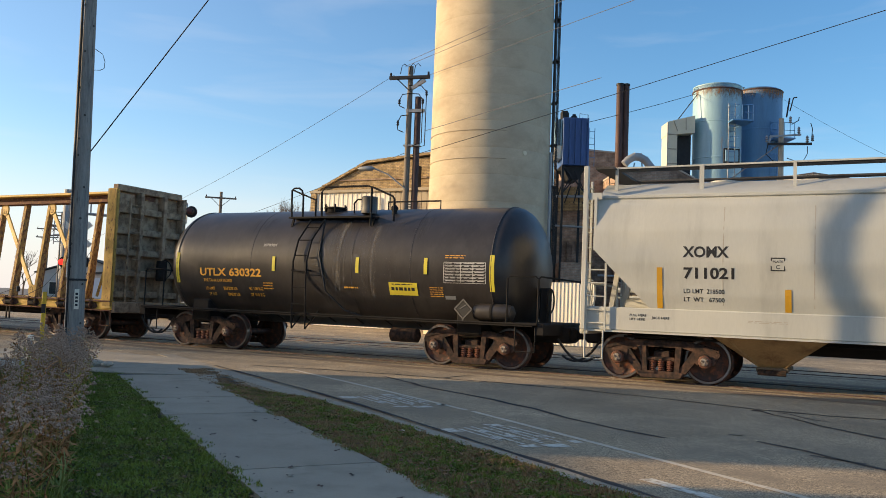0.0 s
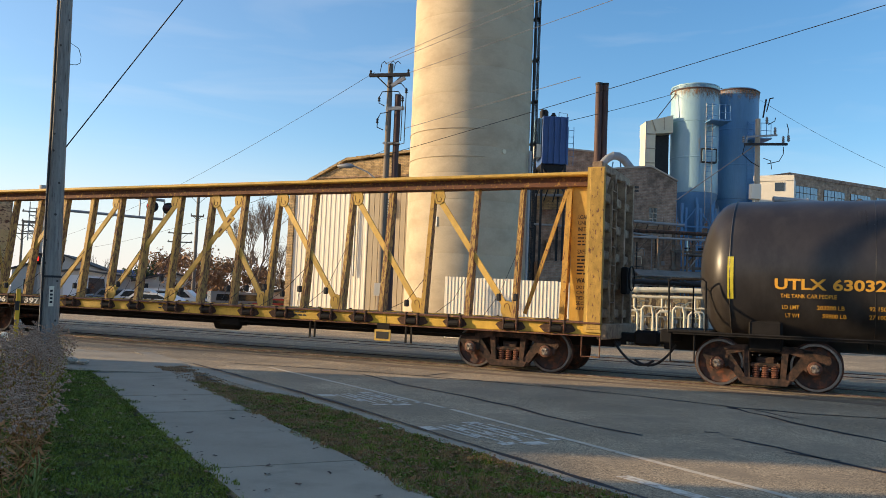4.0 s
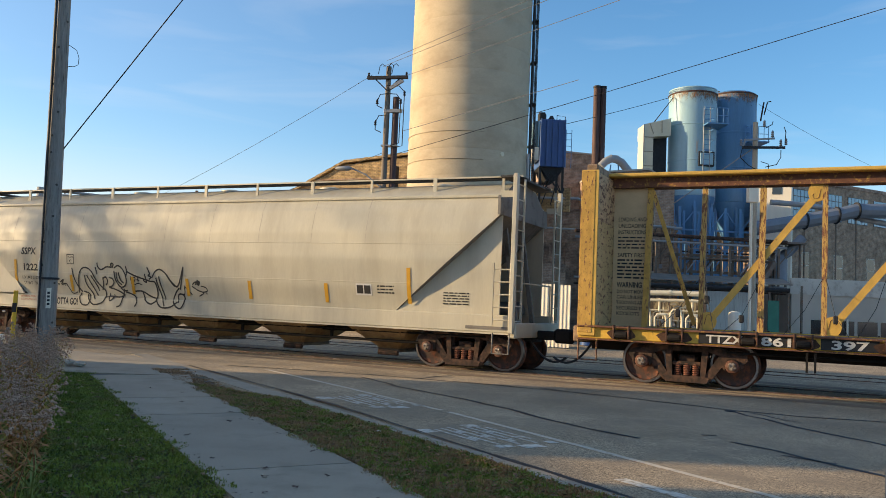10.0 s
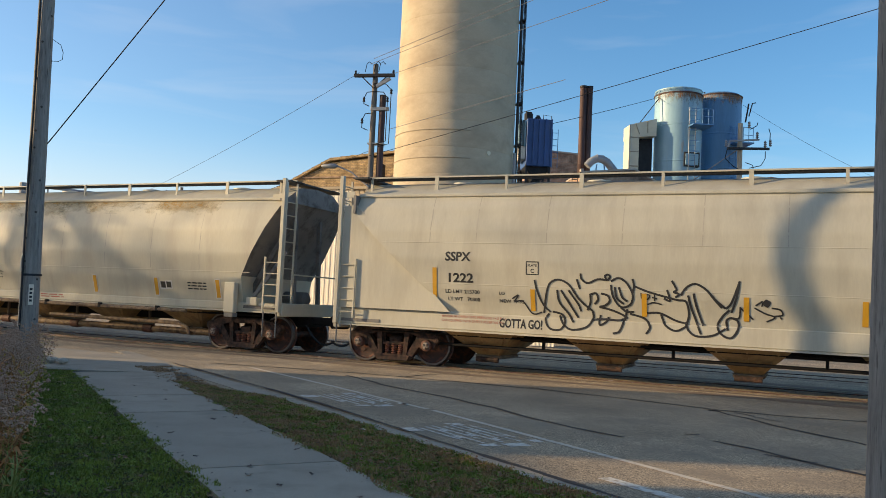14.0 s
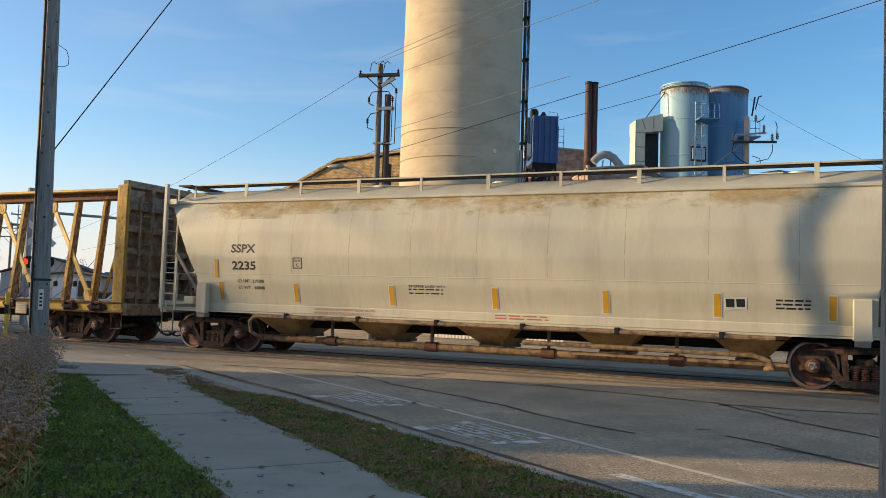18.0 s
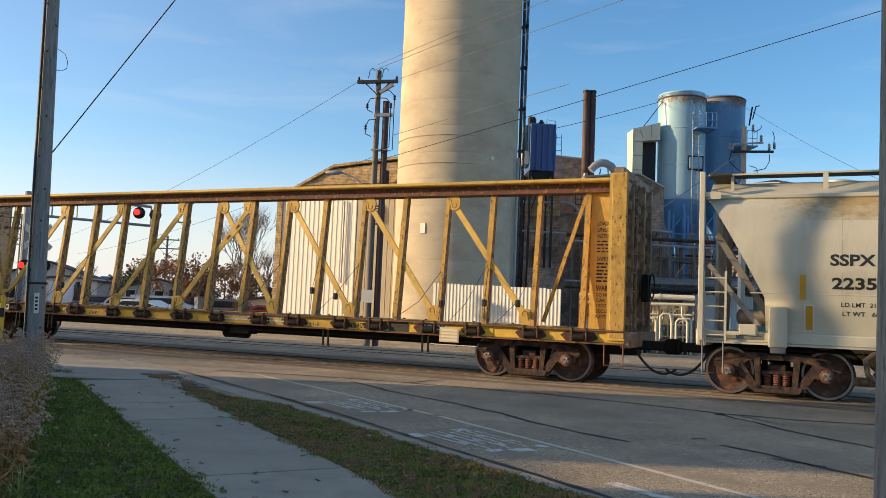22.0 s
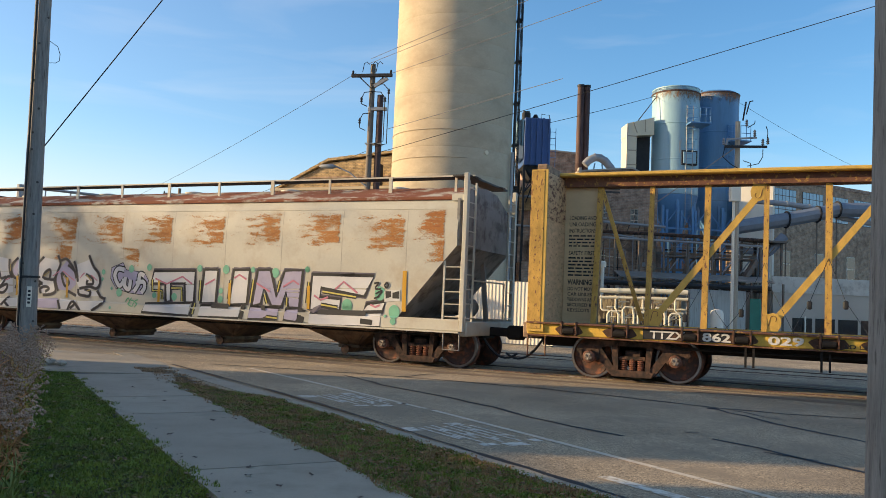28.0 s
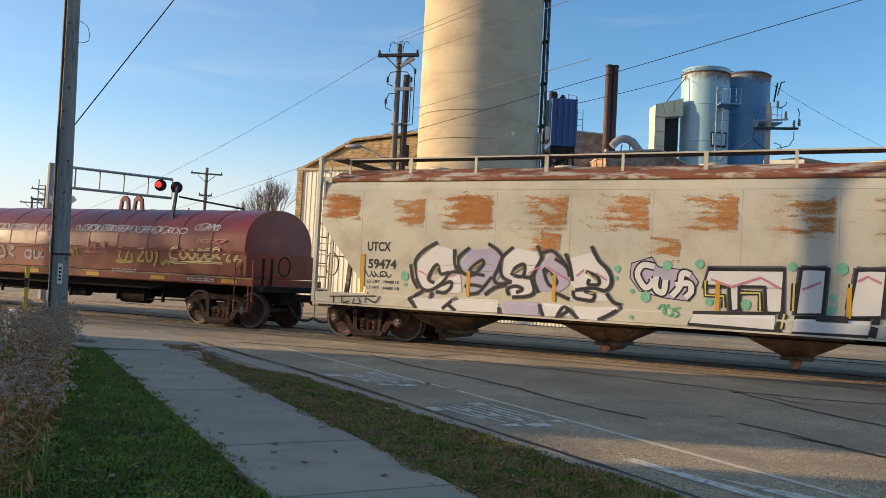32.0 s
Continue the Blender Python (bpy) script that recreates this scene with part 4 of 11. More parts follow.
# the conduit end's highlight, modelled as a white tube
part("conduit_glint", Mesh().tube([(-0.165, -0.08, 1.62), (-0.165, -0.08, 1.9), (-0.15, -0.06, 1.98)], 0.02, 6), WHITE_METAL, lp, "highlight on the conduit end drawn as a pale tube")
rg = random.Random(71)
for k in range(16):
    z, q = 0.4 + k * 0.5 + rg.uniform(-0.15, 0.15), radians(rg.uniform(-150, -30))
    r_ = 0.165 - 0.0064 * z
    kn = part("knot", Mesh().lathe([(0.024, -0.004), (0.018, 0.006), (0.006, 0.002)], 8), KNOT, lp)
    kn.matrix_local = Matrix.Translation((r_ * math.cos(q), r_ * math.sin(q), z)) @ Matrix.Rotation(q, 4, "Z") @ Matrix.Rotation(radians(90), 4, "Y")
part("wire_loop", Mesh().tube([(0.13, 0, 6.1), (0.28, 0, 6.0), (0.33, 0, 5.85), (0.32, 0, 5.72), (0.25, 0, 5.68), (0.13, 0, 5.68)], 0.006, 5), WIRE, lp)
rp = thing("utility_pole", "weathered grey wooden pole close to the camera", "utility pole", pose(3.485, 5.4, 0.0, 0, 0.3, 0))
part("pole", Mesh().tube([(0, 0, 0), (0, 0, 2), (0, 0, 5), (0, 0, 11)], 0.195, 24, True, 0.14), POLE_WOOD, rp)
# guy wire and overhead lines
def cable(name, a, b, sag, r, label, material=WIRE, k=14):
    m = Mesh()
    a, b = Vector(a), Vector(b)
    m.tube([a.lerp(b, i / k) - Vector((0, 0, sag * 4 * (i / k) * (1 - i / k))) for i in range(k + 1)], r, 5)
    return tagged(part(name, m, material), label, "cable", "overhead lines")


cable("guy_wire", (-6.5, 16.2, 4.08), (2.3, 16.2, 17.15), 0, 0.012, "dark twisted guy wire running up from the pole")
cable("overhead_line", (-0.85, 30.45, 6.69), (11.86, 19.00, 9.15), 0.03, 0.0105, "dark overhead line crossing the street", WIRE, 24)
cable("overhead_line", (-0.06, 30.40, 7.75), (4.96, 23.50, 8.08), 0.0, 0.010, "pale overhead line passing before the silo", WIRE_PALE, 24)
cable("overhead_line", (-0.76, 30.40, 10.35), (5.05, 23.50, 11.18), 0.0, 0.009, "pale overhead line passing before the silo", WIRE_PALE, 24)
cable("overhead_line", (-0.89, 30.40, 10.13), (6.14, 22.00, 10.98), 0.0, 0.009, "pale overhead line passing before the silo", WIRE_PALE, 24)
cable("overhead_line", (-0.19, 30.40, 9.76), (6.31, 22.00, 10.19), 0.0, 0.009, "pale overhead line passing before the silo", WIRE_PALE, 24)
cable("overhead_line", (8.6, 45.6, 11.72), (17.7, 53.6, 15.9), 0.05, 0.016, "thin line from the dust filter to the tanks", WIRE, 16)

# ---- plant: silo, shed, fence ----
def silo():
    cx, cy, r, H = 3.03, 39.0, 2.81, 26.0
    th = thing("silo", "tall cream concrete silo with hoop joints and side pipes", "silo", pose(cx, cy, 0))
    prof = []
    z = 0.0
    while z < H:
        prof += [(r, z), (r, z + 1.165), (r - 0.004, z + 1.175), (r - 0.004, z + 1.195)]
        z += 1.2
    part("shell", Mesh().lathe(prof + [(r, H)], 72), SILO_C, th, "cream concrete shell cast in rings")
    for z in (7.9, 9.15):
        m = Mesh().tube([((r + 0.015) * math.cos(a), (r + 0.015) * math.sin(a), z) for a in [radians(150 + i * 5) for i in range(27)]], 0.018, 5)
        part("hoop", m, TAN_WALL, th, "thin steel hoop")
    m = Mesh().lathe([(0.1, 0), (0.1, 0.05), (0.06, 0.06)], 14, axis="y")
    ob = part("inspection_plate", m, PIPE_W, th, "small round pale plate")
    ob.matrix_local = pose((r + 0.01) * math.cos(radians(-61)), (r + 0.05) * math.sin(radians(-61)), 8.23 , 0, 0, 29)
    part("notice_plate", Mesh().box(-0.13, 0.13, -0.02, 0.02, 4.75, 5.2), WHITE_METAL, th, "small white notice plate").matrix_local = pose((r + 0.02) * math.cos(radians(-124.5)), (r + 0.02) * math.sin(radians(-124.5)), 0, 0, 0, -34.5)
    for ang, rad, mt in ((-9, 0.075, DARK_STEEL), (-14, 0.05, DARK_STEEL), (-5, 0.06, BLUE_T)):
        x, y = (r + 0.12) * math.cos(radians(ang)), (r + 0.12) * math.sin(radians(ang))
        part("riser_pipe", Mesh().tube([(x, y, 0), (x, y, 26)], rad, 8), mt, th, "dark riser pipe clamped to the shell")
    part("foot_pipe", Mesh().tube([((r + 0.16) * math.cos(radians(-24)), (r + 0.16) * math.sin(radians(-24)), 0), ((r + 0.16) * math.cos(radians(-24)), (r + 0.16) * math.sin(radians(-24)), 8.55)], 0.07, 8), PIPE_G, th, "pale grey drain pipe at the foot")
    for z in range(1, 26, 2):
        part("pipe_bracket", Mesh().box(r - 0.02, r + 0.26, -0.75, -0.2, z, z + 0.06), DARK_STEEL, th)
    ladder = Mesh()
    for x in (r + 0.3, r + 0.34):
        ladder.box(x, x + 0.03, -0.1, -0.06, 0, 26).box(x, x + 0.03, 0.3, 0.34, 0, 26)
    part("cable_tray", ladder, DARK_STEEL, th)
    return th


silo()


def corrugated(m, p, q, z0, z1, pitch=0.3, depth=0.05):
    """A standing ribbed sheet from p to q."""
    p, q = Vector((*p, 0)), Vector((*q, 0))
    d = (q - p)
    L = d.length
    d = d / L
    nrm = Vector((d.y, -d.x, 0))
    k = int(L / pitch)
    v = []
    for i in range(k):
        for t, o in ((0.0, 0), (0.55, 0), (0.65, depth), (0.9, depth)):
            a = p + d * ((i + t) * L / k) + nrm * o
            v.append(a)
    v.append(q)
    n = len(v)
    m.add([(a.x, a.y, z0) for a in v] + [(a.x, a.y, z1) for a in v], [(i, i + 1, n + i + 1, n + i) for i in range(n - 1)])


def block(name, label, category, p, q, depth, z1, material, z0=0.0):
    """A building body with its front from p to q."""
    p, q = Vector((*p, 0)), Vector((*q, 0))
    d = (q - p).normalized()
    back = Vector((-d.y, d.x, 0)) * depth
    th = thing(name, label, category)
    part("wall", Mesh().prism([(a.x, a.y) for a in (p, q, q + back, p + back)], z0, z1, "z"), material, th)
    return th, d, -back.normalized()


def beside_track(name, label, category, off):
    """A thing whose x runs along the track, off metres beyond the camera's foot."""
    return thing(name, label, category, pose(*on_track(0, off, 0), 0, 0, TRACK_YAW))


shed = beside_track("storage_shed", "tall white corrugated metal shed, sunlit", "shed", 37.5)
s0, s1, s2 = -27.08, -22.40, -19.61
sz = 7.22
part("wall", Mesh().box(s0, s2, 0.05, 9, -0.05, sz), TAN_WALL, shed)
k = 8
for i in range(k):
    m = Mesh()
    corrugated(m, (s0 + (s1 - s0) * i / k, 0.0), (s0 + (s1 - s0) * (i + 0.997) / k, 0.0), 0, sz, 0.2, 0.022)
    part("cladding_sheet", m, WHITE_METAL, shed, "white ribbed metal sheet")
part("corner_trim", Mesh().box(s0 - 0.35, s0 - 0.01, -0.1, 0.6, 0, sz + 0.1), BRICK_T, shed, "tan brick corner pier")
part("downpipe", Mesh().tube([(s1 - 0.7, -0.12, 2.6), (s1 - 0.7, -0.12, sz - 0.3)], 0.05, 8), PIPE_G, shed)
vz, v0, v1 = 6.22, -21.27, -20.74
part("louvre_frame", Mesh().box(v0, v1, -0.06, 0.05, vz - 0.55, vz + 0.45, 0.02), DARK_STEEL, shed)
for i in range(7):
    part("louvre_slat", Mesh().box(v0 + 0.05, v1 - 0.05, -0.12, -0.06, vz - 0.48 + i * 0.13, vz - 0.42 + i * 0.13), STEEL_GREY, shed)
part("coping", Mesh().box(s0 - 0.4, s2, -0.15, 0.3, sz, sz + 0.14), TAN_WALL, shed)
for i in range(9):
    x = s1 + 0.05 + (s2 - s1) * i / 9
    part("board", Mesh().box(x, x + (s2 - s1) / 9 - 0.03, 0.0, 0.05, 0, sz), TAN_WALL, shed, "tan wall board")
# hipped brick building behind the shed
hb = beside_track("brick_building", "tan brick building with a hipped tile roof, sunlit", "building", 41.0)
xa, xb, xc = -29.69, -26.23, -22.04
za, zb, zc = 8.04, 9.55, 9.86
part("wall", Mesh().prism([(xa + 0.1, 0), (xa + 0.1, za - 0.1), (xb, zb - 0.15), (xc, zc - 0.15), (xc + 2.5, zc - 0.1), (xc + 2.5, 0)], 0.2, 9, "y"), BRICK_T, hb)
for k, (x0, z0, x1, z1) in enumerate(((xa - 0.25, za - 0.2, xb, zb), (xb, zb, xc, zc), (xc, zc, xc + 2.5, zc + 0.15))):
    n_ = 6
    for i in range(n_):
        t0, t1 = i / n_, (i + 1) / n_
        a, b, c, d = x0 + (x1 - x0) * t0, z0 + (z1 - z0) * t0, x0 + (x1 - x0) * t1, z0 + (z1 - z0) * t1
        rm = Mesh().add([(a, 0, b - 0.06), (c, 0, d - 0.06), (c, 9, d - 0.06), (a, 9, b - 0.06), (a, 0, b + 0.1), (c, 0, d + 0.07), (c, 9, d + 0.07), (a, 9, b + 0.1)], [(0, 1, 5, 4), (4, 5, 6, 7), (0, 4, 7, 3), (1, 2, 6, 5), (0, 3, 2, 1), (2, 3, 7, 6)])
        part("roof_course", rm, BRICK_T, hb, "", False)
for k in range(2):
    zz = za + 0.5 + k * 1.3
    if zz < zc - 0.25:
        x0 = xa + (zz - za) / (zb - za) * (xb - xa) if zz < zb else xb + (zz - zb) / (zc - zb) * (xc - xb)
        part("string_course", Mesh().box(x0 + 0.3, xc + 2, 0.12, 0.2, zz - 0.05, zz + 0.03), BRICK_R, hb)
part("vent_pipe", Mesh().box(-22.76, -22.43, -0.5, -0.1, zc - 3, 9.11, 0.03), DARK_STEEL, hb, "dark vent pipe on the roof")
part("vent_bracket", Mesh().box(-22.76, -22.43, -0.1, 0.22, zc - 2.5, zc - 2.4), DARK_STEEL, hb)

fence = beside_track("metal_fence", "white corrugated metal fence, sunlit", "fence", 30.4)
f0, f1, fz = -14.43, -9.08, 2.47
for i in range(9):
    a, b = f0 + (f1 - f0) * i / 9, f0 + (f1 - f0) * (i + 0.995) / 9
    m = Mesh()
    corrugated(m, (a, 0), (b, 0), 0.02, fz + 0.012 * math.sin(i * 2.1) - 0.012 * i, 0.13, 0.02)
    part("sheet", m, WHITE_METAL, fence)
for i in range(6):
    a = f0 + (f1 - f0) * (i + 0.02) / 5.1
    part("post", Mesh().box(a - 0.04, a + 0.04, 0.06, 0.14, -0.05, fz - 0.1), DARK_STEEL, fence)

# utility pole beside the silo, with transformer stub and street lamp
def crossarm_pole(name, label, x, y, H, arm, r=0.14, yaw=0.0, stub=False, wood=None):
    th = thing(name, label, "utility pole", pose(x, y, 0, 0, 0, yaw))
    part("pole", Mesh().tube([(0, 0, 0), (0, 0, H)], r, 12, True, r * 0.75), (wood or POLE_WOOD2), th)
    for k, (z, w) in enumerate(arm):
        part("crossarm", Mesh().box(-w, w, -0.19, -0.07, z - 0.06, z + 0.06, 0.01), (wood or POLE_WOOD2) if not stub else DARK_STEEL, th, "wooden crossarm")
        for sx in (-1, 1):
            part("brace", Mesh().beam((sx * w * 0.6, -0.13, z - 0.05), (0, -0.13, z - 0.05 - w * 0.55), 0.04, 0.015), DARK_STEEL, th)
            part("insulator", Mesh().lathe([(0.025, 0), (0.05, 0.03), (0.03, 0.06), (0.05, 0.09), (0.02, 0.14)], 8, (sx * w * 0.93, -0.13, z + 0.06)), DARK_STEEL, th)
    return th


ux, uy = -0.68, 30.5
uh = 10.16
up = crossarm_pole("utility_pole", "wooden utility pole with a crossarm and cable drops", ux, uy, uh, [(uh - 0.45, -0.12 - -0.88 + 0.02)], 0.13, -16, True)
part("cable_riser", Mesh().tube([(0.32, 0.05, 0), (0.32, 0.05, uh - 1.15)], 0.12, 12), STACK_M, up, "brown steel riser pipe beside the pole")
part("pipe_strap", Mesh().box(-0.15, 0.45, -0.1, 0.2, uh - 3.0, uh - 2.95), STEEL_GREY, up)
part("standoff", Mesh().box(-0.1, 0.6, -0.1, 0.0, uh - 1.75, uh - 1.62, 0.01), STEEL_GREY, up, "pale standoff bracket")
part("standoff", Mesh().beam((0.1, -0.1, uh - 0.85), (0.6, -0.1, uh - 0.55), 0.12, 0.1), STEEL_GREY, up)
for sx, z0, z1 in ((-0.35, uh - 1.2, uh - 1.6), (-0.38, uh - 2.0, uh - 2.5), (0.55, uh - 1.2, uh - 3.0), (0.68, uh - 0.9, uh - 3.1)):
    part("jumper", Mesh().tube([(0.0, -0.12, z0 + 0.15), (sx * 0.7, -0.14, z0 + 0.12), (sx, -0.14, z0 - 0.1), (sx, -0.14, z1 + 0.1), (sx * 0.4, -0.14, z1)], 0.018, 5), WIRE, up)
    part("insulator", Mesh().lathe([(0.02, 0), (0.06, 0.03), (0.03, 0.08), (0.055, 0.12), (0.02, 0.2)], 8, (sx, -0.14, z0 - 0.25)), DARK_STEEL, up)
for k in (-0.22, 0.12, 0.3):
    part("top_jumper", Mesh().tube([(k - 0.15, -0.1, uh - 0.3), (k - 0.1, -0.1, uh), (k, -0.1, uh + 0.08), (k + 0.1, -0.1, uh - 0.02)], 0.014, 5), WIRE, up)
lz = 6.32
lx = -2.21 - ux
part("lamp_arm", Mesh().tube([(0, -0.1, lz - 0.75), (lx * 0.45, -0.1, lz - 0.22), (lx * 0.8, -0.1, lz)], 0.028, 8), STEEL_GREY, up, "curved grey lamp arm")
part("lamp_head", Mesh().lathe([(0.02, -0.35), (0.07, -0.25), (0.095, 0.0), (0.09, 0.2), (0.04, 0.3)], 12, (lx, -0.1, lz), "x"), STEEL_GREY, up, "cobra-head street lamp, unlit")
part("notice", Mesh().box(-0.2, 0.22, -0.2, -0.18, 1.56, 2.02), WHITE_METAL, up, "small white notice")
cable("overhead_line", (ux - 0.6, uy, uh - 0.35), (-30, 70, 4.8), 0.8, 0.008, "thin line sagging away to far poles", WIRE, 20)
cable("overhead_line", (ux, uy, uh - 3.2), (-24, 66, 4.6), 0.5, 0.009, "thin line sagging away to far poles", WIRE, 20)

# ---- plant: filters, stacks, tanks ----
df = thing("dust_filter", "dark blue ribbed dust filter housing on a frame", "dust filter")
fx0, fx1 = 6.97, 8.7
z0, z1 = 9.1, 11.68
part("housing", Mesh().box(fx0 + 0.35, fx1, 44, 46, z0, z1, 0.03), BLUE_D, df)
for i in range(5):
    x = fx0 + 0.4 + i * (fx1 - fx0 - 0.45) / 4
    part("rib", Mesh().box(x - 0.04, x + 0.04, 43.93, 44, z0, z1), BLUE_D, df)
part("side_panel", Mesh().box(fx0, fx0 + 0.32, 44.1, 45.6, z0 + 0.35, z0 + 1.05, 0.02), WHITE_METAL, df, "pale side panel")
for k in range(3):
    part("side_slat", Mesh().box(fx0 + k * 0.11, fx0 + k * 0.11 + 0.09, 44.1, 45.6, z0 + 1.08, z1 - 0.1, 0.01), PALE_T if k != 1 else GLASS_D, df, "pale blue side slat")
for i in range(3):
    part("fan_cap", Mesh().lathe([(0.16, -0.12), (0.16, 0.25), (0.1, 0.3), (0.1, 0.36)], 10, (fx0 + 0.42 + i * 0.16 + 0.28 * (i > 1), 44.6, z1 + (0.12 if i < 2 else -0.05))), DARK_STEEL, df)
part("hopper_cone", Mesh().prism([(fx0 + 0.35, z0), (fx1, z0), (fx1 - 0.5, z0 - 0.75), (fx0 + 0.75, z0 - 0.75)], 44.2, 45.7, "y"), DARK_STEEL, df, "dark discharge hopper")
for x in (fx0 + 0.4, fx1 - 0.1):
    part("brace", Mesh().beam((x, 44.05, z0), (fx0 + fx1 - x + 0.3, 44.05, z0 - 1.5), 0.07, 0.05), DARK_STEEL, df)
    part("brace", Mesh().beam((x, 44.05, z0 - 1.5), ((fx0 + fx1) / 2 + 0.15, 44.05, z0 - 0.2), 0.05, 0.04), DARK_STEEL, df)
part("top_rail", Mesh().tube([(fx1 - 0.5, 44.1, z1), (fx1 - 0.5, 44.1, z1 + 0.25), (fx1 - 0.05, 44.1, z1 + 0.2), (fx1 - 0.05, 44.1, z1 - 0.9)], 0.022, 5), DARK_STEEL, df)
for x in (fx0 + 0.4, fx1 - 0.1):
    for y in (44.1, 45.8):
        part("leg", Mesh().box(x - 0.06, x + 0.06, y - 0.06, y + 0.06, 0, z0 + 0.1), DARK_STEEL, df)
for k in range(5):
    part("ladder_rung", Mesh().tube([(fx1 + 0.06, 44.2, z0 + 0.5 + k * 0.35), (fx1 + 0.36, 44.2, z0 + 0.5 + k * 0.35)], 0.015, 5), BLUE_T, df)
for x in (fx1 + 0.06, fx1 + 0.36):
    part("ladder_rail", Mesh().tube([(x, 44.2, z0), (x, 44.2, z0 + 2.1)], 0.018, 5), BLUE_T, df)

for px0, px1 in ((11.08, 11.46), (11.48, 11.8)):
    st = thing("exhaust_stack", "tall thin rusty brown exhaust stack", "exhaust stack", pose((px0 + px1) / 2, 48, 0))
    rr = (px1 - px0) / 2 + 0.02
    part("shaft", Mesh().lathe([(rr, 0), (rr, 5), (rr * 1.06, 5.02), (rr, 5.06), (rr, 10), (rr * 1.06, 10.02), (rr, 10.06), (rr, 14.75)], 16), STACK_M, st)
    part("rim", Mesh().lathe([(rr * 1.12, 14.75 - 0.12), (rr * 1.12, 14.75), (rr * 0.8, 14.75)], 16), DARK_STEEL, st)

el = thing("duct_elbow", "grey sheet-metal duct elbow rising from the roof", "duct")
elbow = [(11.5, 47.5, 9.9), (11.75, 47.5, 10.18), (12.08, 47.5, 10.36), (12.38, 47.5, 10.36), (12.72, 47.5, 10.18), (13.0, 47.5, 9.85), (13.3, 47.5, 9.5), (13.75, 47.5, 9.1)]
part("duct", Mesh().tube(elbow, 0.23, 14), PIPE_G, el)
for p in elbow[1:-1]:
    part("joint_ring", Mesh().tube([(p[0] - 0.02, p[1], p[2]), (p[0] + 0.02, p[1], p[2] - 0.02 * (p[0] > 12.2))], 0.25, 14), PIPE_G, el)
part("support", Mesh().tube([(11.98, 47.60, 9.09), (12.12, 47.60, 10.03)], 0.04, 5), BLUE_T, el)
part("support", Mesh().tube([(12.65, 47.60, 9.12), (12.55, 47.60, 10.05)], 0.04, 5), BLUE_T, el)


def plant_tank(x0, x1, y, ztop, zbot, material, label):
    r = (x1 - x0) / 2
    th = thing("storage_tank", label, "storage tank", pose((x0 + x1) / 2, y, 0))
    part("cone", Mesh().lathe([(0.35, zbot - 2.9), (r * 0.97, zbot - 0.3), (r * 0.99, zbot)], 40), BLUE_T, th, "blue conical bottom")
    prof = [(r * 0.97, zbot)]
    z = zbot
    while z < ztop - 2:
        prof += [(r, z + 0.02), (r, z + 2.28), (r * 1.012, z + 2.3), (r * 1.012, z + 2.36), (r, z + 2.38)]
        z += 2.4
    part("shell", Mesh().lathe(prof + [(r, ztop - 0.1), (r * 1.02, ztop - 0.08), (r * 1.02, ztop), (r * 0.9, ztop + 0.12), (0.2, ztop + 0.3)], 40), material, th)
    part("rust_band", Mesh().lathe([(r + 0.012, ztop - 1.1), (r * 1.02 + 0.008, ztop - 0.04)], 40), TANK_RUST, th, "rust runs under the rim")
    part("rim_angle", Mesh().lathe([(r * 1.03, ztop - 0.09), (r * 1.045, ztop - 0.02), (r * 1.0, ztop + 0.02)], 40), STACK_M, th, "rusty rim angle")
    for k in range(6):
        a = radians(60 * k + 20)
        part("leg", Mesh().box(r * 0.9 * math.cos(a) - 0.08, r * 0.9 * math.cos(a) + 0.08, r * 0.9 * math.sin(a) - 0.08, r * 0.9 * math.sin(a) + 0.08, 0, zbot + 0.3), BLUE_T, th)
    for k in range(3):
        part("vent", Mesh().lathe([(0.05, 0), (0.05, 0.2), (0.08, 0.22)], 6, ((k - 1) * r * 0.7, 0, ztop + 0.12)), DARK_STEEL, th)
    return th, r


t1, r1 = plant_tank(17.62, 20.72, 54, 16.12, 9.24, PALE_T, "large pale blue-white tank streaked with rust")
t2, r2 = plant_tank(20.95, 23.95, 55.2, 16.55, 9.1, BLUE_DEEP, "large blue tank beside the pale one")
for th, r, zz in ((t1, r1, 13.75), (t2, r2, 13.0)):
    for x in (r * 0.12, r * 0.12 + 0.42):
        part("ladder_rail", Mesh().tube([(x, -r - 0.1, 1), (x, -r - 0.1, zz + 1.3)], 0.03, 5), BLUE_T if th is t2 else STEEL_GREY, th)
    for k in range(30):
        part("rung", Mesh().tube([(r * 0.12, -r - 0.1, zz + 1.1 - k * 0.33), (r * 0.12 + 0.42, -r - 0.1, zz + 1.1 - k * 0.33)], 0.016, 4), BLUE_T, th)
    for k in range(5):
        part("cage_hoop", Mesh().tube([(r * 0.12, -r - 0.12, zz + 1.1 - k * 0.7), (r * 0.12 - 0.1, -r - 0.6, zz + 1.1 - k * 0.7), (r * 0.12 + 0.5, -r - 0.6, zz + 1.1 - k * 0.7), (r * 0.12 + 0.42, -r - 0.12, zz + 1.1 - k * 0.7)], 0.02, 5), BLUE_T, th)
    part("platform", Mesh().box(r * 0.1, r * 0.98, -r - 0.9, -r * 0.5, zz, zz + 0.08), BLUE_T, th)
    for x in (r * 0.5, r * 0.75, r * 0.95):
        part("guard_post", Mesh().tube([(x, -r - 0.85, zz), (x, -r - 0.85, zz + 1.05)], 0.022, 5), BLUE_T, th)
    for z in (0.55, 1.05):
        part("guard_rail", Mesh().tube([(r * 0.5, -r - 0.85, zz + z), (r * 0.95, -r - 0.85, zz + z)], 0.022, 5), BLUE_T, th)
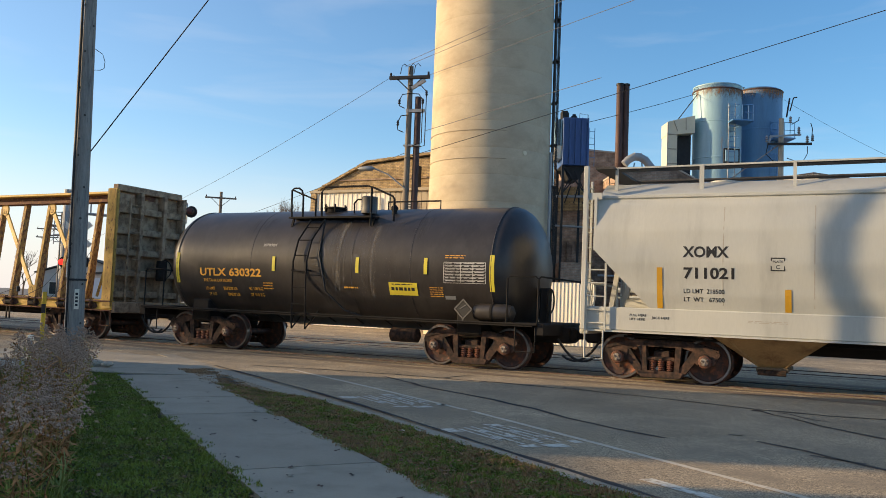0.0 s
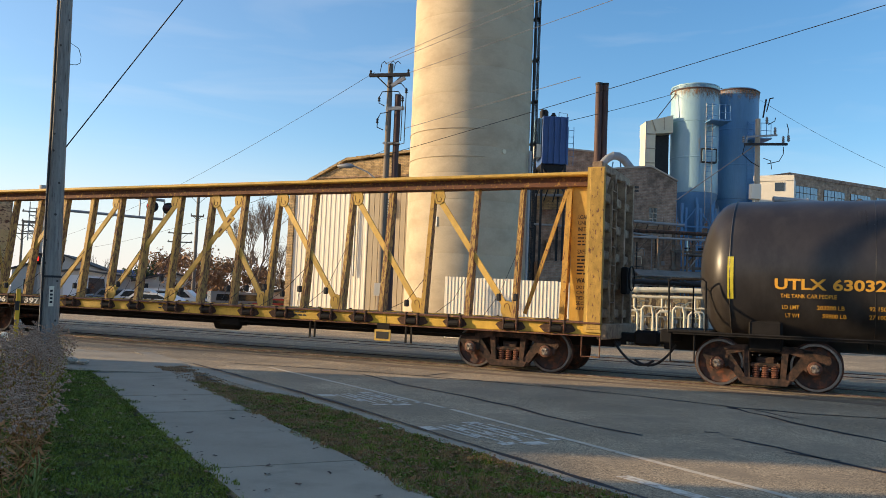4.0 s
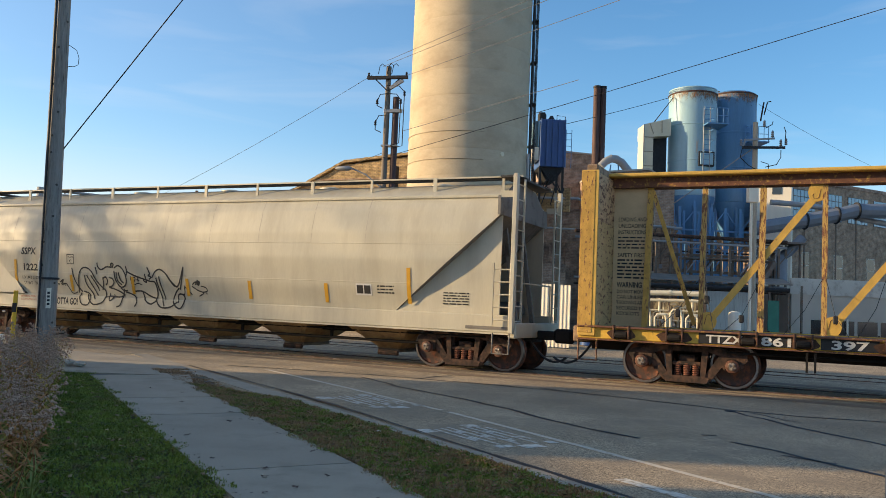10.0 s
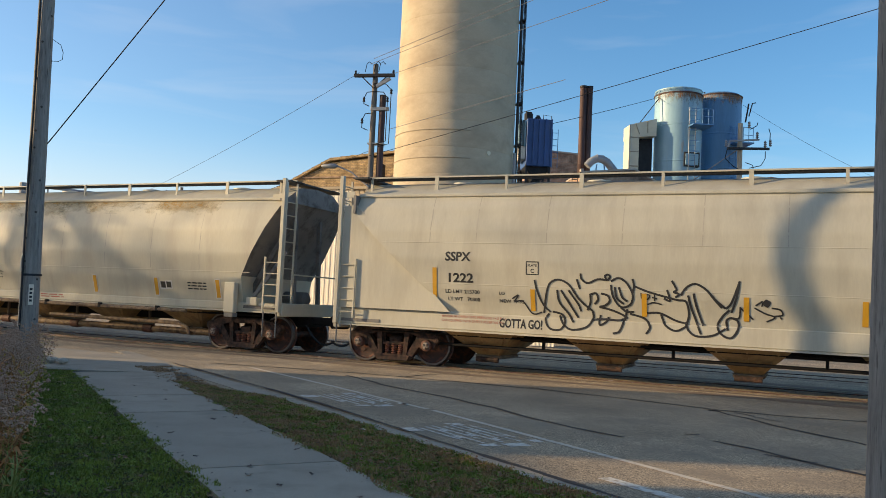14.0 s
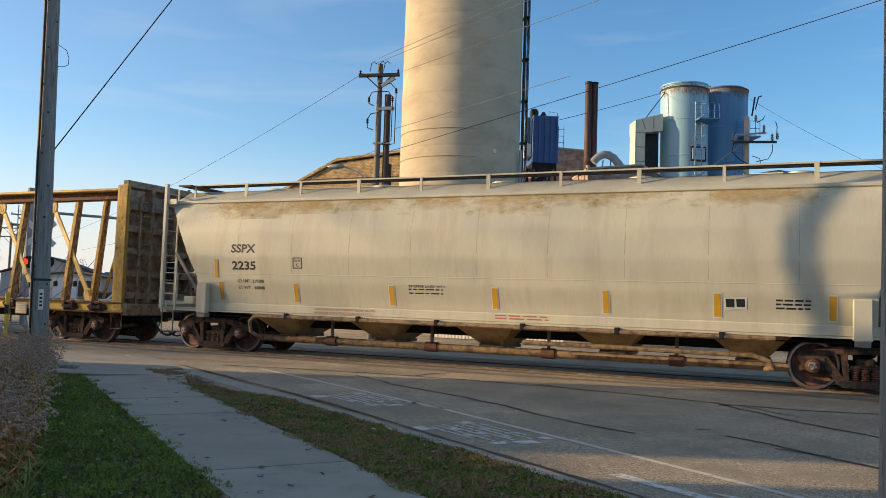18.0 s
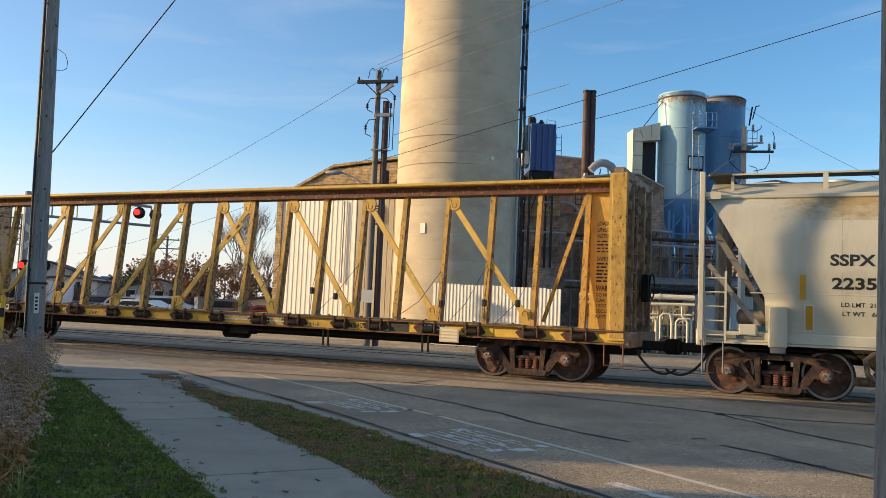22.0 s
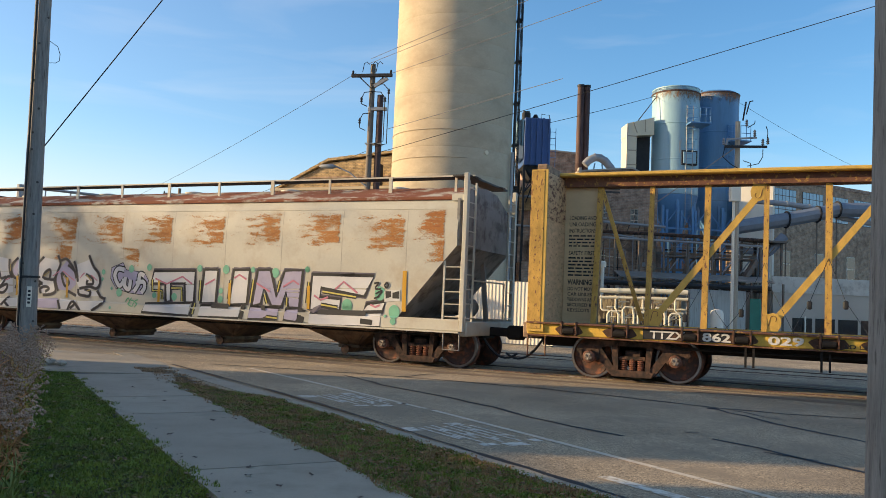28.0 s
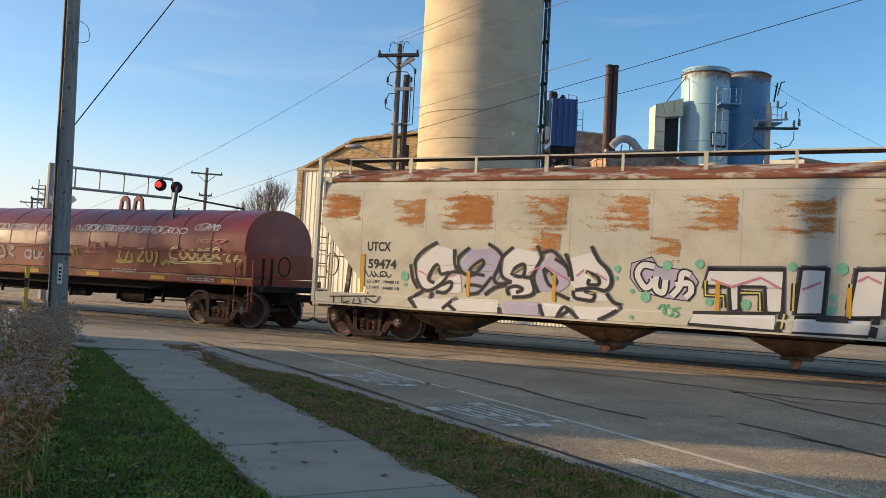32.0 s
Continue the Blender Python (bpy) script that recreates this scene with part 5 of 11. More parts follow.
for k in range(7):
    x = 16.14 + k * 0.95
    fr = thing("support_frame", "blue steel frame under the tanks", "steel frame") if k == 0 else fr
    for y in (50.0, 52.0):
        part("post", Mesh().box(x - 0.07, x + 0.07, y - 0.07, y + 0.07, -0.05, 8.12), BLUE_T, fr)
    if k < 6:
        for j in range(4):
            z = 2.6 + j * 1.35
            part("beam", Mesh().box(x, x + 0.95, 49.95, 50.05, z, z + 0.1), BLUE_T if j % 2 else DARK_STEEL, fr)
            part("brace", Mesh().beam((x, 50, z + (1.3 if (j + k) % 2 else 0.05)), (x + 0.95, 50, z + (0.05 if (j + k) % 2 else 1.3)), 0.06, 0.05), BLUE_T, fr)
part("hatch_frame", Mesh().box(-0.1, 0.95, -r1 - 0.06, -r1 + 0.6, 11.14 , 12.11, 0.02), DARK_STEEL, t1, "framed square hatch")
part("hatch", Mesh().box(0.0, 0.85, -r1 - 0.1, -r1 + 0.5, 11.25 , 12.00, 0.02), PALE_T, t1)
dk = thing("tan_duct", "tan panelled duct joined to the pale tank", "duct")
dx0, dx1 = 15.63, 17.39
dz0, dz1 = 10.78, 13.84
part("riser", Mesh().box(dx0, dx0 + 0.62, 53, 54.4, 0, dz1 - 0.2, 0.02), PIPE_W, dk)
part("bridge", Mesh().prism([(dx0 - 0.02, dz1 - 0.9), (dx0 - 0.02, dz1 - 0.05), (dx1, dz1 + 0.45), (dx1, dz1 - 0.7)], 52.98, 54.42, "y"), PIPE_W, dk)
part("inner_panel", Mesh().box(dx0 + 0.62, dx1, 53.8, 54.3, dz0 - 4, dz1 - 0.6), DARK_STEEL, dk)
part("edge_angle", Mesh().box(dx0 - 0.05, dx0, 52.94, 53.0, 0, dz1 - 0.05), STEEL_GREY, dk)
part("tie_strut", Mesh().tube([(dx1 - 1.1, 53.3, dz1 + 0.1), (dx1 + 0.2, 53.3, dz1 + 1.9)], 0.03, 5), DARK_STEEL, dk)
for k in range(2):
    part("panel_joint", Mesh().beam((dx0 + 0.62 + k * 0.55, 52.95, dz1 - 0.65 + k * 0.1), (dx0 + 0.35 + k * 0.8, 52.95, dz1 + 0.05 + k * 0.2), 0.05, 0.03), TAN_WALL, dk)
for k in range(6):
    part("seam", Mesh().box(dx0 - 0.02, dx0 + 0.63, 52.97, 53.0, dz1 - 0.9 - k * 0.95, dz1 - 0.84 - k * 0.95), TAN_WALL, dk)

px, py = 16.53, 38
p2h = 10.67
p2 = crossarm_pole("utility_pole", "pale wooden power pole with short arms and switches", px, py, p2h, [], 0.15, 0, False, POLE_PALE)
part("arm", Mesh().beam((-0.7, -0.18, p2h - 1.27), (1.35, -0.18, p2h - 1.17), 0.11, 0.1), DARK_STEEL, p2, "dark steel arm")
part("arm", Mesh().beam((-0.62, -0.18, p2h - 0.92), (0.85, -0.18, p2h - 0.76), 0.08, 0.08), STEEL_GREY, p2, "grey steel arm")
part("arm_brace", Mesh().beam((-0.66, -0.18, p2h - 1.25), (-0.55, -0.18, p2h - 0.86), 0.07, 0.06), STEEL_GREY, p2)
part("switch_rod", Mesh().tube([(0.2, -0.1, p2h + 0.05), (0.34, -0.1, p2h + 0.95)], 0.04, 5), WIRE, p2)
part("switch_rod", Mesh().tube([(0.36, -0.1, p2h + 0.35), (0.52, -0.1, p2h + 0.98), (0.68, -0.1, p2h + 1.02)], 0.03, 5), WIRE, p2)
for sx, sz in ((-0.75, -1.2), (0.75, -0.72), (1.15, -1.12), (1.4, -1.05), (0.35, -0.25)):
    part("insulator", Mesh().lathe([(0.03, 0), (0.08, 0.05), (0.04, 0.1), (0.08, 0.15), (0.04, 0.2), (0.07, 0.25), (0.03, 0.33)], 8, (sx, -0.18, p2h + sz)), STEEL_GREY, p2)
for pts in (((1.15, -1.3), (1.15, -1.65), (0.95, -2.0), (0.4, -2.15)), ((1.35, -1.0), (1.38, -0.45), (1.3, -0.2)), ((0.4, -0.3), (0.72, -0.1), (0.75, 0.05)), ((-0.7, -1.3), (-0.8, -1.75), (-0.4, -2.1), (0, -2.3)), ((0.2, -1.9), (0.55, -2.0), (0.6, -2.4))):
    part("jumper", Mesh().tube([(a, -0.2, p2h + b) for a, b in pts], 0.02, 5), WIRE, p2)
cable("guy_wire", (px + 0.1, py, p2h - 1.1), (px - 3.2, py + 2, p2h - 3.8), 0, 0.03, "stay bracing the power pole", STEEL_GREY)
cable("overhead_line", (px + 0.1, py, p2h + 0.9), (23.27, 36.00, 7.62), 0.2, 0.007, "thin line running off from the power pole")

# ---- plant: brick works ----
def framed_window(th, x0, x1, z0, z1, y, nx, nz, arch=False, frame=WINDOW_STEEL, glass=GLASS, d=Vector((1, 0, 0)), o=None):
    """A recessed glazed window in a front that runs along d from the point o."""
    o = o or Vector((0, y, 0))
    ob = part("window", Mesh().box(0, x1 - x0, 0.0, 0.04, 0, z1 - z0), frame, th, "steel-framed factory window")
    ob.matrix_local = Matrix.Translation(o + d * x0 + Vector((0, 0, z0))) @ Matrix.Rotation(math.atan2(d.y, d.x), 4, "Z")
    w, h = (x1 - x0) / nx, (z1 - z0) / nz
    pane = Mesh().box(0.025, w - 0.025, -0.012, 0.0, 0.025, h - 0.025).data("pane", glass)
    for i in range(nx):
        for j in range(nz):
            p = part("pane", pane, glass, ob)
            p.matrix_local = pose(i * w, 0, j * h)
    return ob


bw = thing("brick_works", "dark soot-stained brick factory wall in shade", "factory")
bx0, bx1 = 7.4, 16.2
part("lower_wall", Mesh().box(bx0, 10.84, 47, 50, 0, 7.25), BRICK_D, bw)
part("gable_wall", Mesh().prism([(10.84, 0), (10.84, 9.2), (13.9, 9.55), (15.4, 8.8), (15.4, 0)], 46, 50.1, "y"), BRICK_D, bw, "sooty brick front with a low gable")
part("gable_coping", Mesh().prism([(10.8, 9.2), (13.9, 9.55), (15.44, 8.8), (15.44, 8.88), (13.9, 9.64), (10.8, 9.3)], 45.93, 50.1, "y"), GREY_WALL, bw)
part("corner_pier", Mesh().box(10.8, 10.95, 45.9, 46.3, 8.9, 9.45), GREY_WALL, bw)
part("rear_wall", Mesh().prism([(8.6, 0), (8.6, 11.15), (9.9, 11.13), (11.8, 10.98), (11.8, 0)], 50.1, 55, "y"), BRICK_D, bw, "taller brick block behind")
part("rear_coping", Mesh().prism([(8.6, 11.15), (11.85, 10.98), (11.85, 11.08), (8.6, 11.25)], 50.02, 55, "y"), GREY_WALL, bw)
part("roof_wall", Mesh().prism([(6.95, 46.6), (9.3, 45.4), (9.4, 45.6), (7.05, 46.8)], 6.9, 8.2, "z"), BRICK_T, bw, "sunlit tan brick parapet")
for k in range(4):
    part("roof_frame", Mesh().beam((7.2 + k * 0.5, 45.2, 7.2), (7.55 + k * 0.45, 45.1, 8.35 - 0.2 * (k % 2)), 0.06, 0.05), DARK_STEEL, bw)
for x in (10.3, 10.62):
    part("ladder_rail", Mesh().tube([(x, 45.9, 7.2), (x, 45.9, 9.0)], 0.025, 5), DARK_STEEL, bw)
for k in range(6):
    part("ladder_rung", Mesh().tube([(10.3, 45.9, 7.35 + k * 0.29), (10.62, 45.9, 7.35 + k * 0.29)], 0.018, 4), DARK_STEEL, bw)
part("recess_band", Mesh().box(11.6, 13.2, 45.955, 46.0, 8.3, 8.42), ROOF_D, bw), part("recess_band", Mesh().box(11.9, 13.2, 45.955, 46.0, 8.1, 8.2), ROOF_D, bw)
hall = thing("rear_hall", "dark brick hall behind the tanks", "factory")
part("wall", Mesh().box(15.5, 22.0, 57.6, 62, -0.05, 9.3), BRICK_D, hall)
part("coping", Mesh().box(15.4, 22.05, 57.5, 57.6, 9.15, 9.35), GREY_WALL, hall)
xw = [(11.95, 12.4, 6.7, 7.35), (13.82, 14.28, 6.3, 7.25), (12.0, 12.45, 3.5, 4.85)]
for x0, x1, z0, z1 in xw:
    framed_window(bw, x0, x1, z0, z1, 45.96, 2, 3, frame=GREY_WALL, glass=GLASS_D)
    part("window_arch", Mesh().prism([(x0 - 0.05, z1), (x0 + 0.02, z1 + 0.12), ((x0 + x1) / 2, z1 + 0.2), (x1 - 0.02, z1 + 0.12), (x1 + 0.05, z1)], 45.94, 46.0, "y"), BRICK_R, bw)
    part("window_sill", Mesh().box(x0 - 0.08, x1 + 0.08, 45.9, 46.0, z0 - 0.1, z0), GREY_WALL, bw)
for z in (6.19, 5.35):
    part("band", Mesh().box(bx0, 10.84, 46.94, 47.0, z - 0.1, z + 0.06), BRICK_R, bw, "projecting brick band")
    part("band", Mesh().box(10.84, 15.4, 45.94, 46.0, z - 0.1, z + 0.06), BRICK_R, bw, "projecting brick band")
for i in range(7):
    x = bx0 + 0.8 + i * 1.25
    yb = 46.0 if 10.7 < x < 15.3 else 47.0
    part("buttress", Mesh().box(x, x + 0.3, yb - 0.15, yb, 0, 5.28), BRICK_D, bw)
lowb = thing("lean_to", "low brick lean-to with a flat roof", "lean-to")
part("wall", Mesh().box(7.40, 8.92, 44, 46.8, 0, 3.89), BRICK_D, lowb)

# pipes along the works
RACK = mat("rack_steel", (0.17, 0.145, 0.12), 0.75, 0.1, var=0.3, scale=2.5, second=(0.22, 0.12, 0.07), cover=0.56)
def pipe(name, label, pts, r, material, legs=False):
    th = thing(name, label, "pipe")
    for q in pts if legs else ():
        part("support", Mesh().box(q[0] - 0.03, q[0] + 0.03, q[1] + 0.02, q[1] + 0.08, -0.05, q[2]), RACK, th)
    part("pipe", Mesh().tube(pts, r, 10), material, th)
    for i in range(1, len(pts) - 1):
        part("flange", Mesh().lathe([(r * 1.2, -0.04), (r * 1.2, 0.04)], 12, pts[i], "x"), DARK_STEEL if r > 0.3 else material, th)
    return th


pipe("steam_pipe", "pale steam pipe along the brick wall", [(7.3, 45.6, 7.6), (9.8, 45.6, 7.66), (10.1, 45.6, 7.55), (11.3, 45.6, 6.53), (11.6, 45.6, 6.44), (15.74, 45.6, 6.28)], 0.075, PIPE_G)
pipe("steam_pipe", "thin pipe along the brick wall", [(7.1, 45.4, 5.95), (11.24, 45.4, 5.9), (14.4, 45.4, 5.5)], 0.06, PIPE_G)
run_a = pipe("cream_pipe", "cream insulated pipe run in sunlight", [(8.03, 34.00, 2.27), (9.87, 34.00, 2.28), (11.30, 34.00, 2.32), (12.69, 34.00, 2.31)], 0.11, PIPE_W, True)
run_b = pipe("cream_pipe", "thin cream pipe under the insulated run", [(8.04, 34.00, 1.97), (9.88, 34.00, 2.00), (12.70, 34.00, 2.03)], 0.06, PIPE_W, True)
pipe("large_duct", "large grey duct climbing along the works", [(20.00, 46.00, 6.51), (22.98, 46.00, 7.10), (24.82, 46.00, 7.51), (26.00, 46.00, 7.83), (29.04, 46.00, 7.91)], 0.42, mat("duct_blue_grey", (0.2, 0.23, 0.27), 0.5, 0.2), True)
pipe("grey_pipe", "grey pipe beside the large duct", [(21.20, 46.50, 8.15), (23.22, 46.50, 8.08), (24.58, 46.50, 7.95), (26.62, 46.50, 7.42), (29.36, 46.50, 7.05)], 0.16, PIPE_G)
pipe("roof_pipe", "dark pipe run on trestles", [(9.61, 41.00, 2.90), (14.20, 41.00, 2.88), (19.72, 41.00, 2.91)], 0.12, DARK_STEEL, True)
rack = thing("pipe_rack", "dark steel pipe rack with beams and bracing", "pipe rack")
for px_ in range(6):
    x = 14.93 + px_ * 1.15
    part("post", Mesh().box(x - 0.07, x + 0.07, 44.9, 45.04, 0, 5.75), RACK, rack)
    if px_ < 5:
        part("brace", Mesh().beam((x, 44.95, 3.0), (x + 1.15, 44.95, 4.6), 0.07, 0.05), RACK, rack)
for z in (2.9, 3.8, 4.7, 5.4):
    part("beam", Mesh().box(14.77, 14.77 + 6.4, 44.85, 45.1, z, z + 0.13), RACK, rack)
manif = thing("pipe_manifold", "cluster of small cream valves and pipes", "pipe manifold")
# patchy shade and dark gaps put into the wall colour
part("back_wall", Mesh().box(8.45, 12.47, 34.9, 35.1, -0.05, 2.12), mat("ochre_block", (0.42, 0.33, 0.19), 0.9, var=0.4, scale=2.2, second=(0.09, 0.07, 0.05), cover=0.5, edge=0.05, stretch=(2.2, 2.2, 0.5)), manif, "ochre screen wall with shade patches in its colour")
part("blue_drum", Mesh().lathe([(0.3, 0), (0.3, 0.9), (0.26, 0.94)], 14, (8.02, 34.0, 0)), BLUE_D, manif)
part("control_box", Mesh().box(8.37, 9.07, 33.8, 34.0, 0.5, 1.3, 0.02), mat("control_box_blue", (0.1, 0.16, 0.25), 0.4), manif)
for k in range(5):
    x = 9.49 + k * 0.62
    part("loop_pipe", Mesh().tube([(x, 33.9, 0.3), (x, 33.9, 1.3 + 0.2 * (k % 2)), (x + 0.1, 33.9, 1.42 + 0.2 * (k % 2)), (x + 0.38, 33.9, 1.42 + 0.2 * (k % 2)), (x + 0.45, 33.9, 1.3), (x + 0.45, 33.9, 0.3)], 0.05, 8), PIPE_W, manif, "cream looped pipe")
rg = random.Random(12)
for k in range(16):
    x = 9.66 + k * 0.2
    zt = rg.uniform(1.1, 2.1)
    part("riser", Mesh().tube([(x, 34.2, 0), (x, 34.2, zt), (x + 0.12, 34.2, zt + 0.08), (x + 0.3, 34.2, zt + 0.08)], 0.03, 6), PIPE_W if k % 3 else PIPE_G, manif)
    if k % 2:
        part("valve", Mesh().lathe([(0.04, 0), (0.1, 0.03), (0.1, 0.06), (0.04, 0.09)], 8, (x, 34.1, zt * 0.6), "y"), PIPE_G, manif)
for z in (0.7, 1.2, 1.6):
    part("header", Mesh().tube([(9.43, 34.15, z), (12.76, 34.15, z)], 0.035, 6), PIPE_W, manif)
for x, w_, h_, mt in ((8.75, 0.55, 0.7, BLUE_D), (9.35, 0.4, 1.1, DARK_STEEL), (9.95, 0.5, 0.6, RACK), (10.6, 0.35, 1.35, DARK_STEEL), (11.25, 0.5, 0.85, PIPE_G), (11.9, 0.4, 1.5, RACK), (12.4, 0.35, 0.7, DARK_STEEL)):
    part("cabinet", Mesh().box(x - w_ / 2, x + w_ / 2, 34.35, 34.75, -0.03, h_, 0.03), mt, manif, "small plant cabinet behind the valves")
for x in (9.0, 10.25, 11.6):
    part("pump", Mesh().lathe([(0.05, -0.3), (0.17, -0.26), (0.17, 0.1), (0.1, 0.14), (0.1, 0.3)], 12, (x, 33.7, 0.45), "x"), BLUE_D if x < 10 else DARK_STEEL, manif, "pump on the ground before the valves")
    part("pump_foot", Mesh().box(x - 0.2, x + 0.2, 33.55, 33.85, -0.05, 0.32), DARK_STEEL, manif)
for x in (9.2, 9.8, 10.9, 12.2):
    part("down_pipe", Mesh().tube([(x, 34.0, 2.1), (x, 34.0, 1.55), (x + 0.08, 33.95, 1.45), (x + 0.3, 33.95, 1.45), (x + 0.36, 33.95, 1.35), (x + 0.36, 33.95, 0.0)], 0.04, 8), PIPE_W, manif, "cream pipe dropping from the run")
# the pipe runs and their wall follow the line of the works, turned a little towards the tracks
turned = Matrix.Translation((10.4, 34.2, 0)) @ Matrix.Rotation(radians(-18), 4, "Z") @ Matrix.Translation((-10.4, -34.2, 0))
for q in (manif, run_a, run_b):
    q.matrix_world = turned
wt = thing("white_tank", "small white upright tank", "tank", pose(14.25, 34.5, 0))
part("shell", Mesh().lathe([(0.27, 0), (0.27, 1.52), (0.22, 1.64), (0.1, 1.69)], 20), WHITE_METAL, wt)
part("band", Mesh().lathe([(0.278, 0.7), (0.278, 0.76)], 20), STEEL_GREY, wt)
cyc = thing("dust_collector", "blue-grey dust collector with a slanting duct", "dust collector")
DUCT_B = mat("collector_blue_grey", (0.19, 0.215, 0.26), 0.55, 0.2, var=0.2, scale=2)
part("drum", Mesh().lathe([(0.52, 3.55), (0.52, 4.75), (0.3, 5.0)], 20, (21.05, 45.2, 0)), DUCT_B, cyc, "upright drum")
part("inlet_duct", Mesh().tube([(22.5, 45.3, 6.05), (21.7, 45.3, 5.2), (21.2, 45.3, 4.9)], 0.27, 12), DUCT_B, cyc)
part("header_box", Mesh().box(19.9, 21.0, 44.9, 45.5, 4.95, 5.3, 0.03), DUCT_B, cyc)
part("walkway", Mesh().box(19.8, 22.4, 44.6, 45.5, 5.62, 5.72), RACK, cyc)
for x in (19.9, 20.6, 21.4, 22.2):
    part("leg", Mesh().box(x - 0.05, x + 0.05, 44.9, 45.0, -0.05, 5.62), RACK, cyc)
wp = thing("steel_pole", "slender pale steel pole beside the works", "pole", pose(15.53, 36, 0))
part("shaft", Mesh().tube([(0, 0, 0), (0, 0, 6.85)], 0.07, 12, True, 0.06), WHITE_METAL, wp)
part("box", Mesh().box(-0.2, 0.25, -0.2, 0.1, 6.85 - 0.3, 7.23, 0.02), WHITE_METAL, wp)
sk = thing("small_vent", "small white roof vent with a cap", "vent", pose(10.73, 40, 0))
part("stem", Mesh().tube([(0, 0, 0), (0, 0, 3.61)], 0.08, 8), WHITE_METAL, sk)
part("cap", Mesh().lathe([(0.18, 0), (0.18, 0.22), (0.1, 0.3)], 12, (0, 0, 3.56)), WHITE_METAL, sk)

tr = thing("pipe_trestle", "sooty pipe trestle with conduits before the brick works", "pipe trestle")
tx0, tx1 = 9.42, 21.09
for z, r_, mt in ((5.75, 0.1, TRUCK_RUST), (5.42, 0.06, PIPE_G), (3.26, 0.06, PIPE_G), (2.92, 0.05, TRUCK_RUST)):
    part("conduit", Mesh().tube([(tx0, 44.2, z), ((tx0 + tx1) / 2, 44.2, z - 0.04), (tx1, 44.2, z - 0.1)], r_, 8), mt, tr)
for i in range(9):
    x = tx0 + 0.4 + i * (tx1 - tx0 - 0.8) / 8
    part("upright", Mesh().box(x - 0.05, x + 0.05, 44.25, 44.35, -0.05, 5.52), RACK, tr)
    part("bracket", Mesh().beam((x, 44.3, 4.39), (x + 0.8, 44.3, 5.31), 0.05, 0.05), RACK, tr)
wc_ = thing("wall_conduits", "thin conduits and brackets clamped across the sooty brick wall", "conduits")
rg = random.Random(91)
for k in range(9):
    z, x0 = 2.9 + k * 0.52 + rg.uniform(-0.15, 0.15), rg.uniform(10.9, 12.4)
    x1 = x0 + rg.uniform(1.2, 3.0)
    part("conduit", Mesh().tube([(x0, 45.85, z + 0.4), (x0, 45.85, z + 0.06), (x0 + 0.07, 45.85, z), (x1, 45.85, z - rg.uniform(0, 0.1)), (x1 + 0.05, 45.85, z - 0.5)], rg.uniform(0.018, 0.04), 6), (PIPE_G, RACK, DARK_STEEL, PIPE_W)[k % 4], wc_)
for k in range(11):
    x, z0 = 10.95 + k * 0.42 + rg.uniform(-0.12, 0.12), rg.uniform(2.4, 4.5)
    part("conduit", Mesh().tube([(x, 45.82, z0), (x, 45.82, z0 + rg.uniform(1.0, 3.4))], rg.uniform(0.015, 0.035), 6), (RACK, PIPE_G, DARK_STEEL)[k % 3], wc_)
    part("junction_box", Mesh().box(x - 0.09, x + 0.09, 45.78, 45.99, z0 - 0.14, z0 + 0.1, 0.01), (STEEL_GREY, DARK_STEEL, GREY_WALL)[k % 3], wc_)
for k in range(7):
    x = 11.2 + k * 0.62
    part("wall_bracket", Mesh().beam((x, 45.6, 6.28), (x, 45.99, 5.95), 0.05, 0.05), RACK, wc_)
stage = thing("access_platform", "steel access platform with handrails before the blue tanks", "platform")
part("deck", Mesh().box(15.6, 20.6, 44.5, 45.6, 4.55, 4.63), RACK, stage)
for z in (5.1, 5.65):
    part("handrail", Mesh().tube([(15.6, 44.5, z), (20.6, 44.5, z)], 0.03, 6), STEEL_GREY, stage)
for k in range(6):
    part("stanchion", Mesh().tube([(15.6 + k, 44.5, 4.6), (15.6 + k, 44.5, 5.65)], 0.025, 6), STEEL_GREY, stage)
    part("column", Mesh().box(15.55 + k, 15.65 + k, 44.55, 44.65, -0.05, 4.55), RACK, stage)
    if k < 5:
        part("knee_brace", Mesh().beam((15.6 + k, 44.6, 3.7), (16.2 + k, 44.6, 4.5), 0.06, 0.05), STEEL_GREY, stage)
part("stair", Mesh().beam((18.2, 43.9, 1.2), (20.4, 44.3, 4.5), 0.22, 0.5), RACK, stage, "steep steel stair")
gut = thing("roof_edge_run", "weathered corrugated lean-to roof before the works", "lean-to roof")
part("roof", Mesh().prism([(42.9, 3.25), (44.1, 3.58), (44.1, 3.58 + 0.06), (42.9, 3.25 + 0.06)], 12.47, 20.83, "x"), mat("lean_to_sheet", (0.24, 0.21, 0.18), 0.7, var=0.3, scale=2), gut)
for i in range(6):
    x = 12.47 + i * 1.75 + 0.1
    part("post", Mesh().box(x, x + 0.09, 42.95, 43.05, -0.05, 3.25), RACK, gut)

